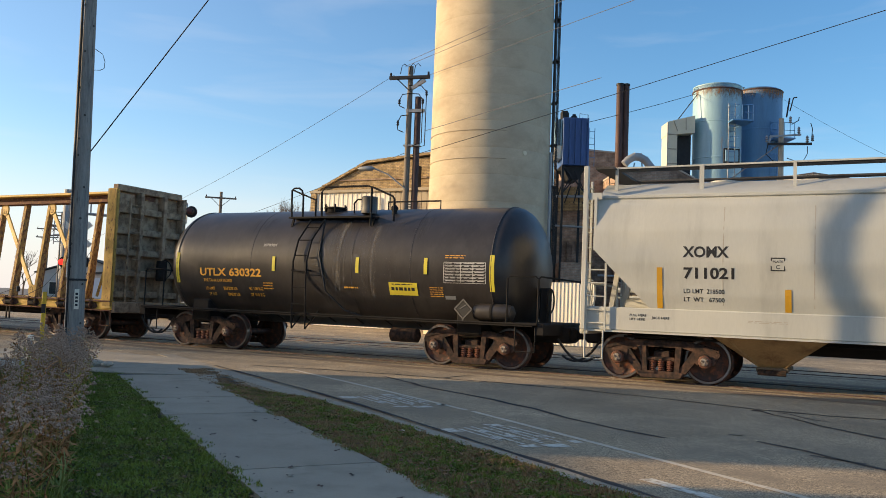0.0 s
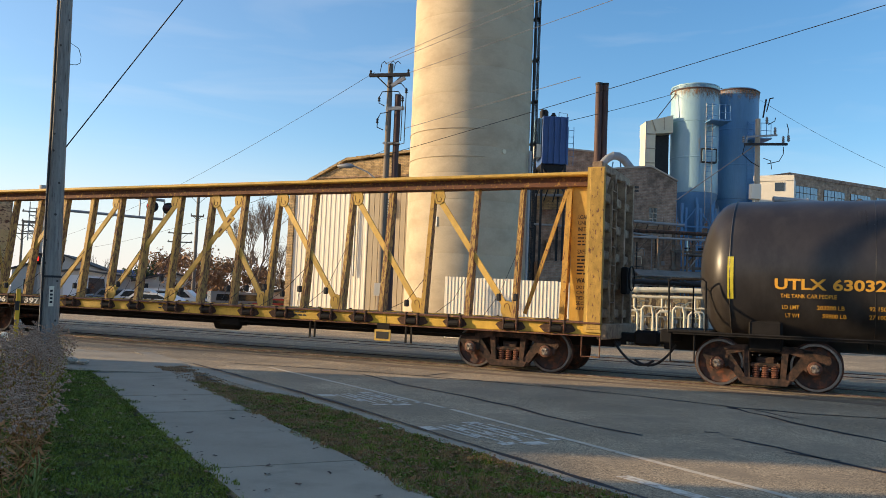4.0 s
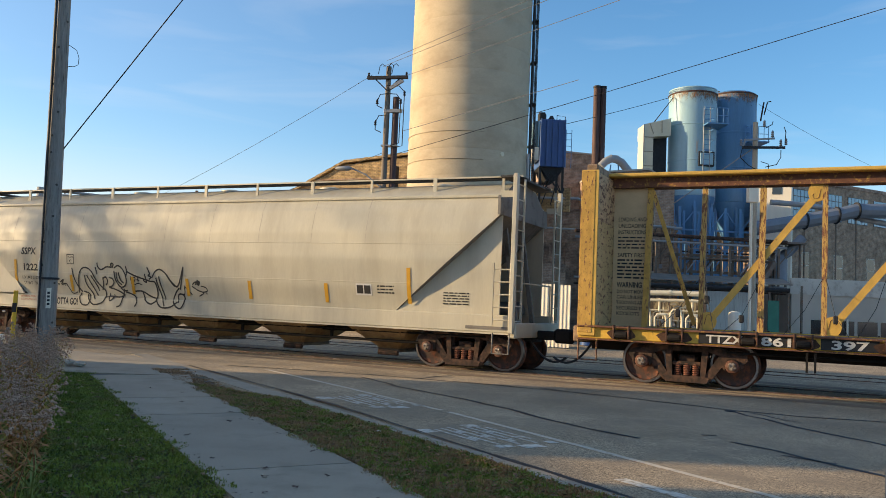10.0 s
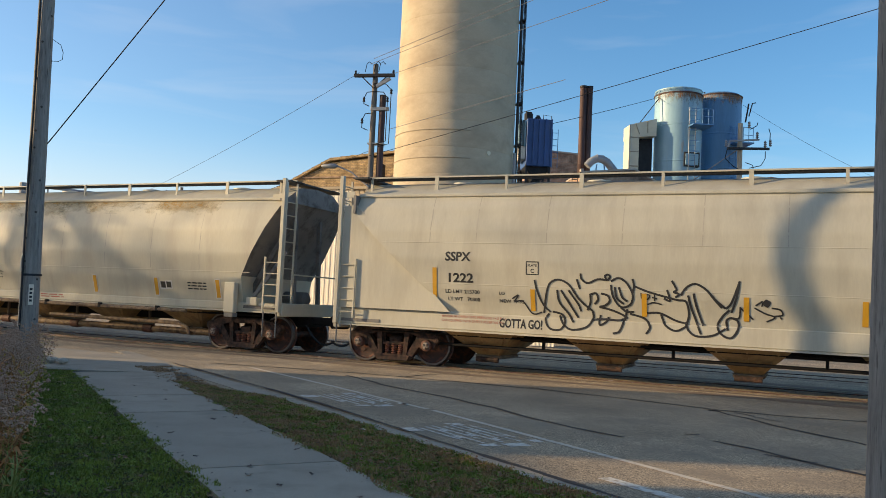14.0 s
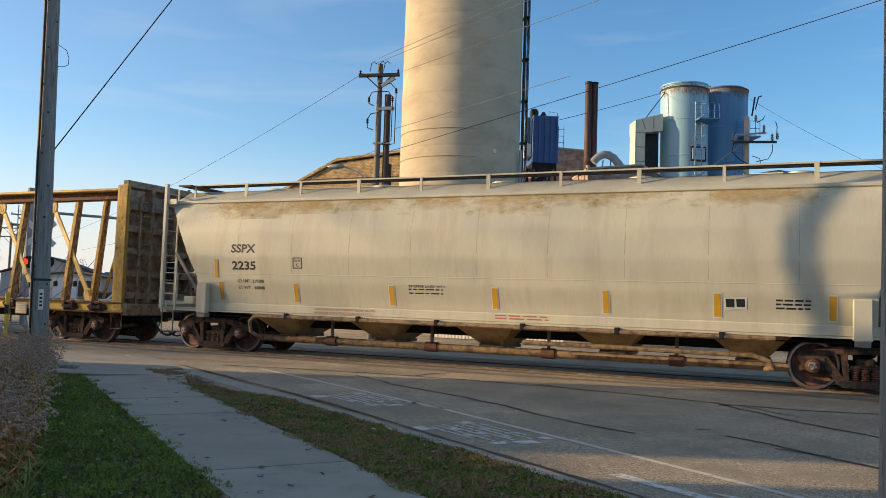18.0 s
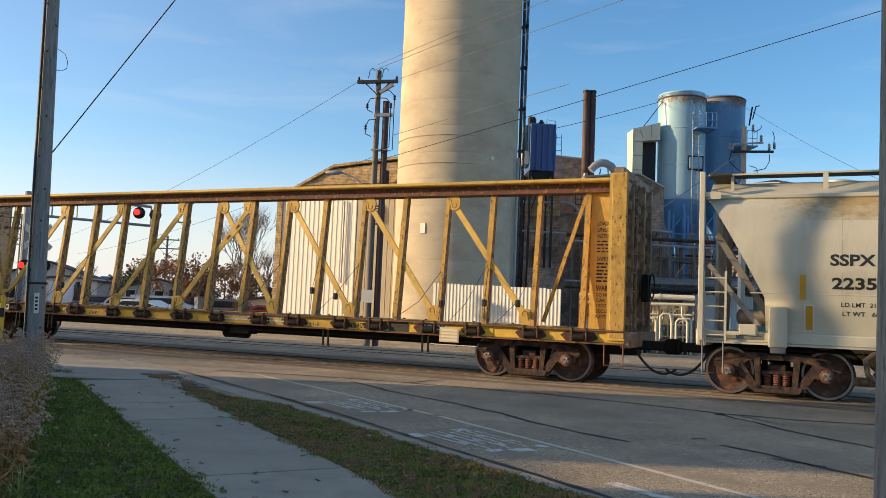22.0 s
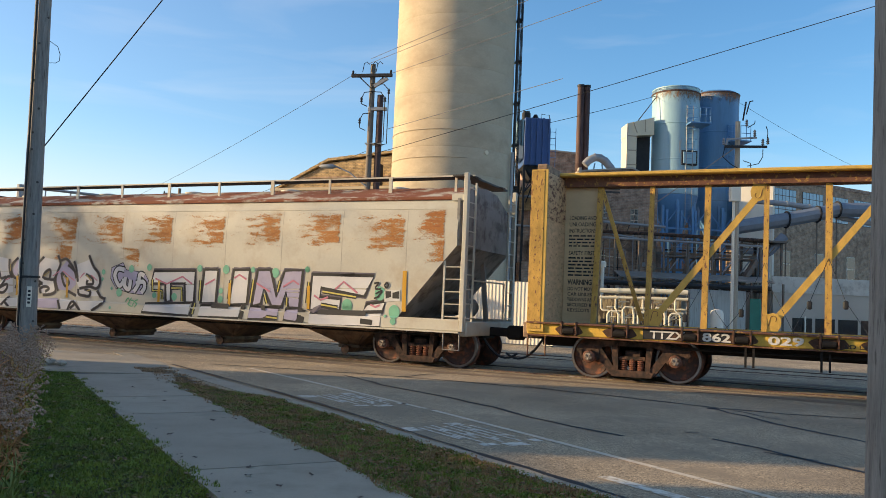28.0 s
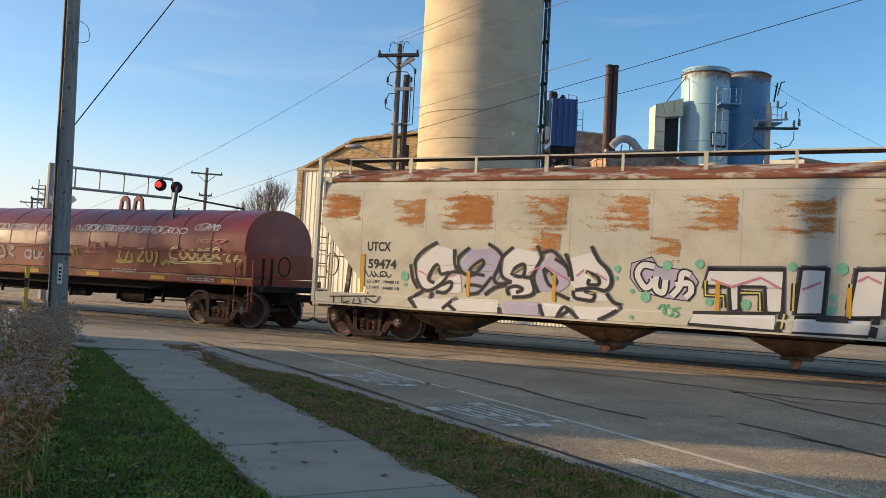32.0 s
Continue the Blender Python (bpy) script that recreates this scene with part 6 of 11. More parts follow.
# right-hand brick building with factory windows, running back at an angle
rb = thing("brick_factory", "brown brick factory with large steel windows", "factory")
A0 = Vector((24.81, 52, 0))
D0 = Vector((0.9026, 0.4305, 0))
B0 = Vector((-0.4305, 0.9026, 0))
rz = 10.49
q = [A0, A0 + D0 * 26, A0 + D0 * 26 + B0 * 12, A0 + B0 * 12]
part("wall", Mesh().prism([(v.x, v.y) for v in q], 0, rz, "z"), BRICK_R, rb)
q = [v + (v - (A0 + D0 * 13 + B0 * 6)) * 0.01 for v in q]
part("coping", Mesh().prism([(v.x, v.y) for v in q], rz, rz + 0.22, "z"), BRICK_D, rb)
for i in range(7):
    framed_window(rb, 0.5 + i * 2.75, 2.6 + i * 2.75, rz - 2.35, rz - 0.55, 0, 6, 4, o=A0 + Vector((0.4305, -0.9026, 0)) * 0.03, d=D0)
for i in range(4):
    framed_window(rb, 1.2 + i * 3.4, 2.1 + i * 3.4, rz - 6.3, rz - 4.6, 0, 1, 2, o=A0 + Vector((0.4305, -0.9026, 0)) * 0.03, d=D0, frame=WHITE_METAL, glass=GLASS_D)
ann = thing("white_annex", "small sunlit white roof annex", "annex")
aq = [Vector((21.84, 50.6, 0)) + U * a + N * b for a, b in ((0, 0), (2.3, 0), (2.3, 2), (0, 2))]
part("wall", Mesh().prism([(v.x, v.y) for v in aq], -0.05, 10.00, "z"), WHITE_METAL, ann)
part("parapet", Mesh().prism([(v.x, v.y) for v in [aq[0] - U * 0.05 - N * 0.05, aq[1] - N * 0.05, aq[1], aq[0]]], 9.79, 10.14, "z"), WHITE_METAL, ann)
wv = [aq[0] + U * a - N * b for a, b in ((1.2, 0.03), (1.75, 0.03), (1.75, 0.0), (1.2, 0.0))]
part("window", Mesh().prism([(v.x, v.y) for v in wv], 9.15, 9.68, "z"), GLASS_D, ann)
ann2 = thing("grey_outbuilding", "low grey block outbuilding with dark openings", "outbuilding")
gx0, gx1 = 21.29, 21.29 + 12
gz = 2.97
part("wall", Mesh().box(gx0, gx1, 44, 48, 0, gz), GREY_WALL, ann2)
part("parapet", Mesh().box(gx0 - 0.1, gx1, 43.93, 44, gz - 0.12, gz + 0.75), mat("grey_cladding", (0.56, 0.52, 0.46), 0.7, var=0.2, scale=1.2, second=(0.36, 0.31, 0.26), cover=0.6), ann2, "pale grey metal fascia")
for i in range(5):
    part("opening", Mesh().box(gx0 + 1.1 + i * 1.3, gx0 + 2.2 + i * 1.3, 43.97, 44.0, 0.1, 1.5), GLASS_D, ann2)
part("post", Mesh().box(gx0 + 1.7, gx0 + 1.78, 43.8, 43.9, 0, 1.6), WHITE_METAL, ann2)
part("post", Mesh().box(gx0 + 3.0, gx0 + 3.08, 43.8, 43.9, 0, 1.6), WHITE_METAL, ann2)
tb = thing("grey_shed", "grey metal shed with a green door", "shed")
part("wall", Mesh().box(15.90, 18.87, 42, 44, 0, 2.75), mat("grey_green_metal", (0.46, 0.47, 0.44), 0.7, var=0.15, scale=2, stretch=(6, 6, 0.4), second=(0.3, 0.29, 0.26), cover=0.6), tb)
part("door", Mesh().box(19.08, 19.67, 41.96, 42.0, 0, 2.39), mat("green_door", (0.03, 0.2, 0.14), 0.5), tb, "green door")

# ---- far side of the street: trees, houses, vehicles, signals ----
def bare_tree(name, label, x, y, hgt, seed, spread=0.5, depth=6, twigs=3, up=0.12, thin=0.62):
    rg = random.Random(seed)
    th = thing(name, label, "tree", pose(x, y, -0.05))
    trunk, crown = Mesh(), Mesh()
    def grow(p, d, l, r, k):
        q = p + d * l
        mid = p + d * l * 0.5 + Vector((rg.uniform(-1, 1), rg.uniform(-1, 1), 0)) * l * 0.05
        (trunk if k >= depth - 1 else crown).tube([p, mid, q], r, 6 if k >= depth - 2 else 3, False, r * 0.7)
        if k == 0:
            return
        for i in range(2 if k > depth - 1 else twigs):
            a = rg.uniform(0, 6.28)
            t = rg.uniform(0.25, spread + 0.2)
            side = d.orthogonal().normalized()
            side.rotate(Matrix.Rotation(a, 3, d).to_quaternion())
            nd = (d + side * t).normalized()
            nd = (nd + Vector((0, 0, up))).normalized()
            grow(p + d * l * rg.uniform(0.6, 1.0), nd, l * rg.uniform(0.66, 0.85), r * thin, k - 1)
    grow(Vector((0, 0, 0)), Vector((0, 0, 1)), hgt * 0.27, hgt * 0.0115, depth)
    part("trunk", trunk, BARK, th), part("crown", crown, BARK, th, "fine bare twigs")
    return th


def leafy_tree(name, label, x, y, hgt, seed, material, wide=0.35, low=0.32, leaves=1500):
    rg = random.Random(seed)
    th = thing(name, label, "tree", pose(x, y, -0.05))
    part("trunk", Mesh().tube([(0, 0, 0), (0.05, 0, hgt * 0.3), (0, 0.05, hgt * 0.75)], hgt * 0.025, 6, True, 0.03), BARK, th)
    m = Mesh()
    cl = [(rg.gauss(0, 1) * hgt * wide * 0.5, rg.gauss(0, 1) * hgt * wide * 0.5, hgt * rg.uniform(low, 0.92)) for _ in range(26)]
    for _ in range(leaves):
        c = rg.choice(cl)
        p = Vector(c) + Vector((rg.gauss(0, 1), rg.gauss(0, 1), rg.gauss(0, 0.8))) * hgt * 0.07
        s = rg.uniform(0.07, 0.16)
        a, b = Vector((rg.uniform(-1, 1), rg.uniform(-1, 1), rg.uniform(-1, 1))).normalized() * s, Vector((rg.uniform(-1, 1), rg.uniform(-1, 1), rg.uniform(-1, 1))).normalized() * s
        m.add([p - a, p + b, p + a, p - b], [(0, 1, 2, 3)])
    part("crown", m, material, th, "", False)
    return th


bare_tree("bare_tree", "leafless tree with many fine twigs", -9.9, 58, 9.6, 4, 0.5, 7, 3, 0.28, 0.66)
bare_tree("bare_tree", "leafless tree with many fine twigs", -8.15, 57, 7.0, 8, 0.5, 6, 3, 0.25, 0.63)
bare_tree("bare_tree", "leafless tree far beyond the street", -12.61, 75, 8.5, 14, 0.6, 5, 3)
for k, px_ in enumerate((60, 120, 25, 90)):
    bare_tree("bare_tree", "leafless tree far beyond the street", -46 + k * 5.2, 84 + 3 * (k % 2), 7 + k % 3, 20 + k, 0.6, 4, 3)
leafy_tree("autumn_tree", "round rust-brown autumn tree behind houses", -21.07, 82, 5.47 + 0.3, 3, LEAF_AUT, 0.55)
leafy_tree("autumn_tree", "rust-brown autumn tree behind houses", -22.95, 84, 5.18, 6, LEAF_AUT, 0.6)
leafy_tree("autumn_tree", "low russet autumn tree beyond the parked cars", -17.6, 74, 4.6, 51, LEAF_AUT, 0.7, 0.25, 2200)
leafy_tree("autumn_tree", "low russet autumn tree beyond the parked cars", -14.6, 76, 4.9, 53, LEAF_AUT, 0.7, 0.25, 2200)
leafy_tree("autumn_tree", "low russet autumn tree beyond the parked cars", -11.6, 75, 4.4, 55, LEAF_AUT, 0.7, 0.25, 2200)
leafy_tree("evergreen_tree", "dark green tree beside houses", -24.09, 80, 4.42, 9, LEAF_EVG, 0.35)
leafy_tree("evergreen_tree", "dark green tree beside houses", -18.81, 84, 5.12, 11, LEAF_EVG, 0.4)


def house(name, label, x, y, w, d, h, roof, material, yaw=0.0, windows=3):
    th = thing(name, label, "house", pose(x, y, -0.05, 0, 0, yaw))
    part("wall", Mesh().box(-w / 2, w / 2, -d / 2, d / 2, 0, h), material, th)
    part("roof", Mesh().prism([(-w / 2 - 0.3, h), (0, h + roof), (w / 2 + 0.3, h), (w / 2 + 0.3, h + 0.12), (0, h + roof + 0.15), (-w / 2 - 0.3, h + 0.12)], -d / 2 - 0.3, d / 2 + 0.3, "y"), ROOF_D, th)
    part("gable", Mesh().prism([(-w / 2, h), (w / 2, h), (0, h + roof)], -d / 2, d / 2, "y"), material, th)
    for i in range(windows):
        xx = -w / 2 + (i + 0.5) * w / windows
        wn_ = part("window", Mesh().box(xx - 0.45, xx + 0.45, -d / 2 - 0.04, -d / 2, 0.9, 2.2), WHITE_METAL, th)
        part("pane", Mesh().box(xx - 0.38, xx + 0.38, -d / 2 - 0.055, -d / 2 - 0.042, 0.97, 2.13), GLASS_D, wn_)
    return th


house("house", "low pale house with a dark roof", -20.45, 80, 7.5, 7, 2.2, 0.9, HOUSE_W)
house("house", "pale house far across the street", -34, 88, 9, 8, 3, 1.6, HOUSE_W, 10)
house("house", "brown house far across the street", -47, 80, 9, 8, 2.8, 1.8, BRICK_R, -8)
house("house", "white house far across the street", -60, 84, 10, 8, 3, 1.6, HOUSE_W, 5)
house("garage", "white flat garage behind the street", -26.04, 72, 5.0, 5, 2.6, 0.3, HOUSE_W, 0, 1)
house("garage", "small white outbuilding beside the shed", -7.19, 58, 3.6, 4, 1.6, 0.3, HOUSE_W, 0, 1)


def vehicle(name, label, x, y, yaw, paint, L=4.6, H=1.5, van=False):
    th = thing(name, label, "car", pose(x, y, -0.05, 0, 0, yaw), group="parked vehicles")
    hl = L / 2
    if van:
        prof = [(-hl, 0.35), (-hl, H), (hl - 1.5, H), (hl - 0.9, 1.15), (hl, 1.0), (hl, 0.35)]
        win = [(-hl + 0.3, 1.05), (-hl + 0.35, H - 0.15), (hl - 1.6, H - 0.15), (hl - 1.15, 1.1)]
    else:
        prof = [(-hl, 0.35), (-hl, 0.95), (-hl + 0.5, 1.0), (-hl + 1.0, H), (hl - 2.0, H), (hl - 1.2, 1.0), (hl - 0.1, 0.85), (hl, 0.35)]
        win = [(-hl + 0.75, 1.03), (-hl + 1.1, H - 0.1), (hl - 2.05, H - 0.1), (hl - 1.4, 1.03)]
    part("body", Mesh().prism(prof, -0.85, 0.85, "y"), paint, th)
    for s in (-1, 1):
        part("window", Mesh().prism(win, 0.86 * s - 0.01, 0.86 * s + 0.01, "y"), GLASS_D, th)
        for xx in (-hl + 0.85, hl - 0.9):
            part("wheel", Mesh().lathe([(0.2, -0.1), (0.33, -0.09), (0.33, 0.09), (0.2, 0.1)], 16, (xx, s * 0.8, 0.33), "y"), TYRE, th)
        part("lamp", Mesh().box(hl - 0.03, hl + 0.02, s * 0.6 - 0.15, s * 0.6 + 0.15, 0.65, 0.8), WHITE_METAL, th)
        part("rear_lamp", Mesh().box(-hl - 0.02, -hl + 0.03, s * 0.65 - 0.12, s * 0.65 + 0.12, 0.7, 0.9), CAR_R, th)
    return th


coach = thing("coach", "dark blue coach waiting far down the street", "bus", pose(-30.74, 95, -0.05))
part("body", Mesh().box(-1.3, 1.3, 0, 10, 0.35, 3.7, 0.15), BLUE_D, coach)
part("windscreen", Mesh().box(-1.15, 1.15, -0.04, 0.0, 1.5, 2.7, 0.03), GLASS_D, coach)
part("headboard", Mesh().box(-0.8, 0.8, -0.03, 0.0, 2.95, 3.3, 0.02), CAR_G, coach)
part("bumper", Mesh().box(-1.25, 1.25, -0.1, 0.0, 0.4, 0.8, 0.04), CAR_G, coach)
for x in (-1.05, 1.05):
    for y in (1.8, 8.0):
        part("wheel", Mesh().lathe([(0.2, -0.15), (0.48, -0.14), (0.48, 0.14), (0.2, 0.15)], 16, (x, y, 0.48), "x"), TYRE, coach)
vehicle("suv", "white sport utility vehicle parked across the street", -15.56, 60, 0, CAR_W, 4.4, 1.65, True)
vehicle("suv", "blue-grey sport utility vehicle parked across the street", -9.47, 52, 20, CAR_G, 4.3, 1.6, True)
vehicle("car", "white car parked across the street", -16.88, 57, 5, CAR_W)
vehicle("car", "red car parked across the street", -13.73, 62, 0, CAR_R)
vehicle("car", "grey car parked across the street", -20.81, 64, 0, CAR_G)
vehicle("car", "silver car parked across the street", -13.04, 47, -15, CAR_W, 4.4, 1.35)
vehicle("car", "red car parked beside the shed", -7.00, 52, 10, CAR_R, 4.0, 1.3)
vehicle("van", "white box van parked far down the street", -24.09, 66, 90, CAR_W, 5.2, 2.4, True)
fpx = -16.05
crossarm_pole("utility_pole", "distant utility pole with one crossarm", fpx, 66, 9.59, [(9.59 - 0.5, 1.2), (9.59 - 2.2, 0.5)], 0.15, 12)
for k, (px_, h_) in enumerate(((-33.5, 8.6), (-35.2, 7.9), (-22.5, 7.8), (-40, 8.2))):
    crossarm_pole("utility_pole", "distant utility pole with crossarms", px_, 78 + k * 4, h_, [(h_ - 0.4, 1.2), (h_ - 1.3, 1.2)], 0.14, 20 - k * 8)


# crossing signal: cantilever over the street, flashing lamps
def flasher(th, x, y, z, on, r=0.135, name="signal_lamp"):
    bg = part(name, Mesh().lathe([(r * 1.75, -0.02), (r * 1.75, 0.02)], 20, (x, y, z), "y"), DARK_STEEL, th, "round black backing disc with a red lens")
    part("hood", Mesh().lathe([(r * 1.05, -0.28), (r * 1.1, 0.0)], 16, (x, y + 0.0, z), "y"), DARK_STEEL, bg)
    part("lens", Mesh().lathe([(r * 0.9, -0.3), (r * 0.5, -0.32)], 16, (x, y, z), "y"), RED_LENS if on else LENS_OFF, bg, "red lens, lit" if on else "red lens, dark")


CY = 34.0
cant = thing("crossing_signal", "steel cantilever crossing signal with red flashing lamps", "crossing signal")
ce, cl = (-9.61, 34.00, 5.05), (-13.69, 34.00, 5.29)
mx = -14.44
ztop_e, ztop_l = 5.05, 5.36
zbot_e, zbot_l = 4.29, 4.52
part("mast", Mesh().tube([(mx, CY, 0), (mx, CY, ztop_l + 0.08)], 0.14, 10), STEEL_GREY, cant)
part("arm_chord", Mesh().tube([(mx, CY, ztop_l), (ce[0], CY, ztop_e)], 0.055, 8), STEEL_GREY, cant)
part("arm_chord", Mesh().tube([(mx, CY, zbot_l), (ce[0], CY, zbot_e)], 0.055, 8), STEEL_GREY, cant)
for k in range(6):
    t = k / 5
    x = mx + (ce[0] - mx) * t
    part("strut", Mesh().tube([(x, CY, zbot_l + (zbot_e - zbot_l) * t), (x, CY, ztop_l + (ztop_e - ztop_l) * t)], 0.03, 6), STEEL_GREY, cant)
flasher(cant, -10.02, CY - 0.2, 4.77, True)
flasher(cant, -9.38, CY - 0.2, 4.72, False)
for k in range(5):
    part("rung", Mesh().tube([(mx - 0.45, CY, 3.3 + k * 0.3), (mx - 0.1, CY, 3.3 + k * 0.3)], 0.018, 5), STEEL_GREY, cant)
for x in (mx - 0.45, mx - 0.12):
    part("ladder_rail", Mesh().tube([(x, CY, 3.2), (x, CY, 4.75)], 0.02, 5), STEEL_GREY, cant)
fx, fz_ = -14.32, 2.48
flasher(cant, -14.30, CY - 0.2, 2.48, True)
flasher(cant, -13.54, CY - 0.2, 2.51, False)
part("lamp_bracket", Mesh().tube([(fx - 0.1, CY, fz_), (fx + 0.9, CY, fz_)], 0.04, 6), STEEL_GREY, cant)
for s in (-1, 1):
    part("crossbuck_blade", Mesh().beam((fx + 0.4 - 0.55, CY - 0.12, fz_ + 1.15 - s * 0.45), (fx + 0.4 + 0.55, CY - 0.12 - 0.02 * s, fz_ + 1.15 + s * 0.45), 0.22, 0.015), WHITE_METAL, cant, "white crossbuck blade")

yp = thing("marker_post", "yellow plastic buried-cable marker post", "marker post", pose(-8.25, 18.6, 0))
part("post", Mesh().box(-0.045, 0.045, -0.02, 0.02, 0, 1.32, 0.008), YELLOW, yp)
part("label_band", Mesh().box(-0.047, 0.047, -0.024, -0.02, 0.85, 1.05), DARK_STEEL, yp)

# unseen houses and trees added west of the street to shade pavement and train
def shade_house(label, y0, y1, eaves, ridge, material):
    """An unseen house added to cast shade, with its ridge along the street."""
    th = thing("house", label, "house")
    part("wall", Mesh().box(-33, -21, y0, y1, -0.05, eaves), material, th)
    part("roof", Mesh().prism([(-33.4, eaves - 0.1), (-27, ridge), (-20.6, eaves - 0.1), (-20.6, eaves + 0.1), (-27, ridge + 0.2), (-33.4, eaves + 0.1)], y0 - 0.25, y1 + 0.25, "y"), ROOF_D, th)
    part("gable", Mesh().prism([(-33, eaves), (-21, eaves), (-27, ridge)], y0, y1, "y"), material, th)
    for k in range(int((y1 - y0) / 2.6)):
        for z in (1.0, 3.7):
            part("window", Mesh().box(-21.0, -20.96, y0 + 0.9 + k * 2.6, y0 + 1.9 + k * 2.6, z, z + 1.4), GLASS_D, th)
    return th


shade_house("unseen two-storey brick house added to shade the street", 11.6, 17.6, 6.6, 9.2, BRICK_R)
shade_house("unseen two-storey pale house added to shade the street", -14.0, 9.2, 7.2, 11.4, HOUSE_W)
# low wing sized so that a sun patch reaches the road
wing = thing("garage", "unseen flat-roofed brick wing added to shape the sun patch", "garage")
part("wall", Mesh().box(-32, -21, 9.22, 11.3, -0.05, 5.0), BRICK_R, wing)
part("roof", Mesh().box(-32.1, -20.9, 9.22, 11.3, 5.0, 5.15), ROOF_D, wing)
# unseen trees placed along the sun's path for soft shadows
bare_tree("bare_tree", "unseen large leafless tree added to dapple the sunlight", -34, 22.5, 13, 31, 0.6, 5, 3)
bare_tree("bare_tree", "unseen large leafless tree added to dapple the sunlight", -46, 30, 13, 33, 0.6, 5, 3)
bare_tree("bare_tree", "unseen large leafless tree added to dapple the sunlight", -30, 27, 12, 35, 0.6, 5, 3)
leafy_tree("autumn_tree", "unseen broad autumn tree added for a soft shadow band", -70.4, 23.7, 22.7, 47, LEAF_AUT, 0.16, 0.885, 620)
leafy_tree("autumn_tree", "unseen tall autumn tree added for soft dappled shade", -71.8, 29.8, 20.0, 41, LEAF_AUT, 0.175, 0.66, 2400)

# ---- train ----
TRAVEL = [0.0, 3.65, 7.3, 10.94, 14.56, 18.16, 21.75, 25.31, 28.86, 32.4, 35.92, 39.42, 42.9, 46.37, 49.83, 53.28, 56.72, 60.15, 63.58, 66.99, 70.39, 73.78, 77.15, 80.48, 83.8, 87.11, 90.42, 93.74, 97.05, 100.37, 103.67, 106.97, 110.27]
HOP_G = mat("hopper_grey_paint", (0.52, 0.51, 0.45), 0.5, stretch=(1.8, 1, 0.35), var=0.08, scale=0.8, fine=20, bump=0.06, second=(0.42, 0.41, 0.36), cover=0.64, edge=0.12)
HOP_B = mat("hopper_beige_paint", (0.53, 0.49, 0.38), 0.5, stretch=(1.8, 1, 0.35), var=0.1, scale=0.8, fine=20, bump=0.06, second=(0.44, 0.395, 0.3), cover=0.6, edge=0.14)
HOP_E = mat("hopper_cream_paint", (0.55, 0.505, 0.38), 0.5, stretch=(1.8, 1, 0.35), var=0.1, scale=0.8, fine=20, bump=0.06, second=(0.46, 0.4, 0.3), cover=0.62, edge=0.14)
HOP_R = mat("hopper_dirty_white", (0.54, 0.505, 0.41), 0.6, var=0.1, scale=0.9, fine=25, bump=0.08, second=(0.46, 0.39, 0.29), cover=0.6, edge=0.1)
# patchy end paints, darkened because the car ends stand in shade
HOP_END_SHADE = mat("grimy_end_shade", (0.2, 0.185, 0.165), 0.7, var=0.2, scale=1.5, second=(0.1, 0.085, 0.07), cover=0.58)
END_GREY_SHADE = mat("grimy_grey_end_shade", (0.27, 0.25, 0.225), 0.75, var=0.25, scale=1.5, second=(0.12, 0.1, 0.09), cover=0.56)
BIN = mat("hopper_bin_grime", (0.2, 0.15, 0.1), 0.8, var=0.3, scale=1.8, fine=20, second=(0.1, 0.07, 0.05), cover=0.55)
BIN_PIPE = mat("rusty_unloading_pipe", (0.26, 0.17, 0.09), 0.7, var=0.3, scale=4, second=(0.1, 0.06, 0.04), cover=0.55)
BIN_DARK = mat("hopper_bin_grimy", (0.2, 0.125, 0.075), 0.8, var=0.3, scale=2.4, fine=20, second=(0.09, 0.055, 0.04), cover=0.5, edge=0.1)
BIN_TAN = mat("hopper_bin_tan", (0.4, 0.27, 0.13), 0.7, var=0.3, scale=1.8, fine=20, second=(0.22, 0.13, 0.07), cover=0.58, edge=0.1)
# darker paint tone for the shadow along weld seams; also faint sill print
SEAM_SHADE_PRINT = mat("seam_shade_print", (0.43, 0.385, 0.31), 0.8, var=0.2, bump=0)
RUST_ROOF = flaking("roof_rust_stain", (0.56, 0.41, 0.17), (0.48, 0.31, 0.1), (0.3, 0.3, 0.9, 0.02), (1.0, 2.0, 2.2), 0.46, 0.48)
RUST_FLAKE = flaking("flaking_rust", (0.5, 0.23, 0.075), (0.2, 0.07, 0.03), (0.75, 0.06, 0.25, 0.2), (7.0, 9.0, 30.0), 0.65, 0.03)
RUST_DEEP = flaking("deep_rust", (0.46, 0.19, 0.055), (0.26, 0.09, 0.035), (0.5, 0.1, 0.3, 0.15), (6.0, 9.0, 30.0), 0.61, 0.04)
ROOF_RUST = mat("rusty_roof", (0.24, 0.08, 0.04), 0.9, var=0.25, scale=1.6, second=(0.5, 0.44, 0.36), cover=0.54, edge=0.05, stretch=(0.5, 1, 1))
WALKWAY = mat("running_board", (0.055, 0.052, 0.05), 0.7, 0.3, var=0.2, scale=4)
MARK_Y = mat("reflective_mark", (0.6, 0.31, 0.02), 0.5, var=0.1, scale=5)
MARK_LIME = mat("lime_reflective_mark", (0.72, 0.58, 0.05), 0.5, var=0.1, scale=5)
BLACK_P = mat("black_paint", (0.015, 0.015, 0.016), 0.6, var=0.2, bump=0)
TANK_B = mat("tank_black", (0.034, 0.029, 0.027), 0.36, var=0.3, scale=1.2, fine=12, bump=0.08, second=(0.05, 0.044, 0.04), cover=0.56, edge=0.1, stretch=(1.2, 1, 0.6))
PLACARD = mat("placard_grey", (0.12, 0.115, 0.11), 0.6, 0.3, var=0.2, scale=5)
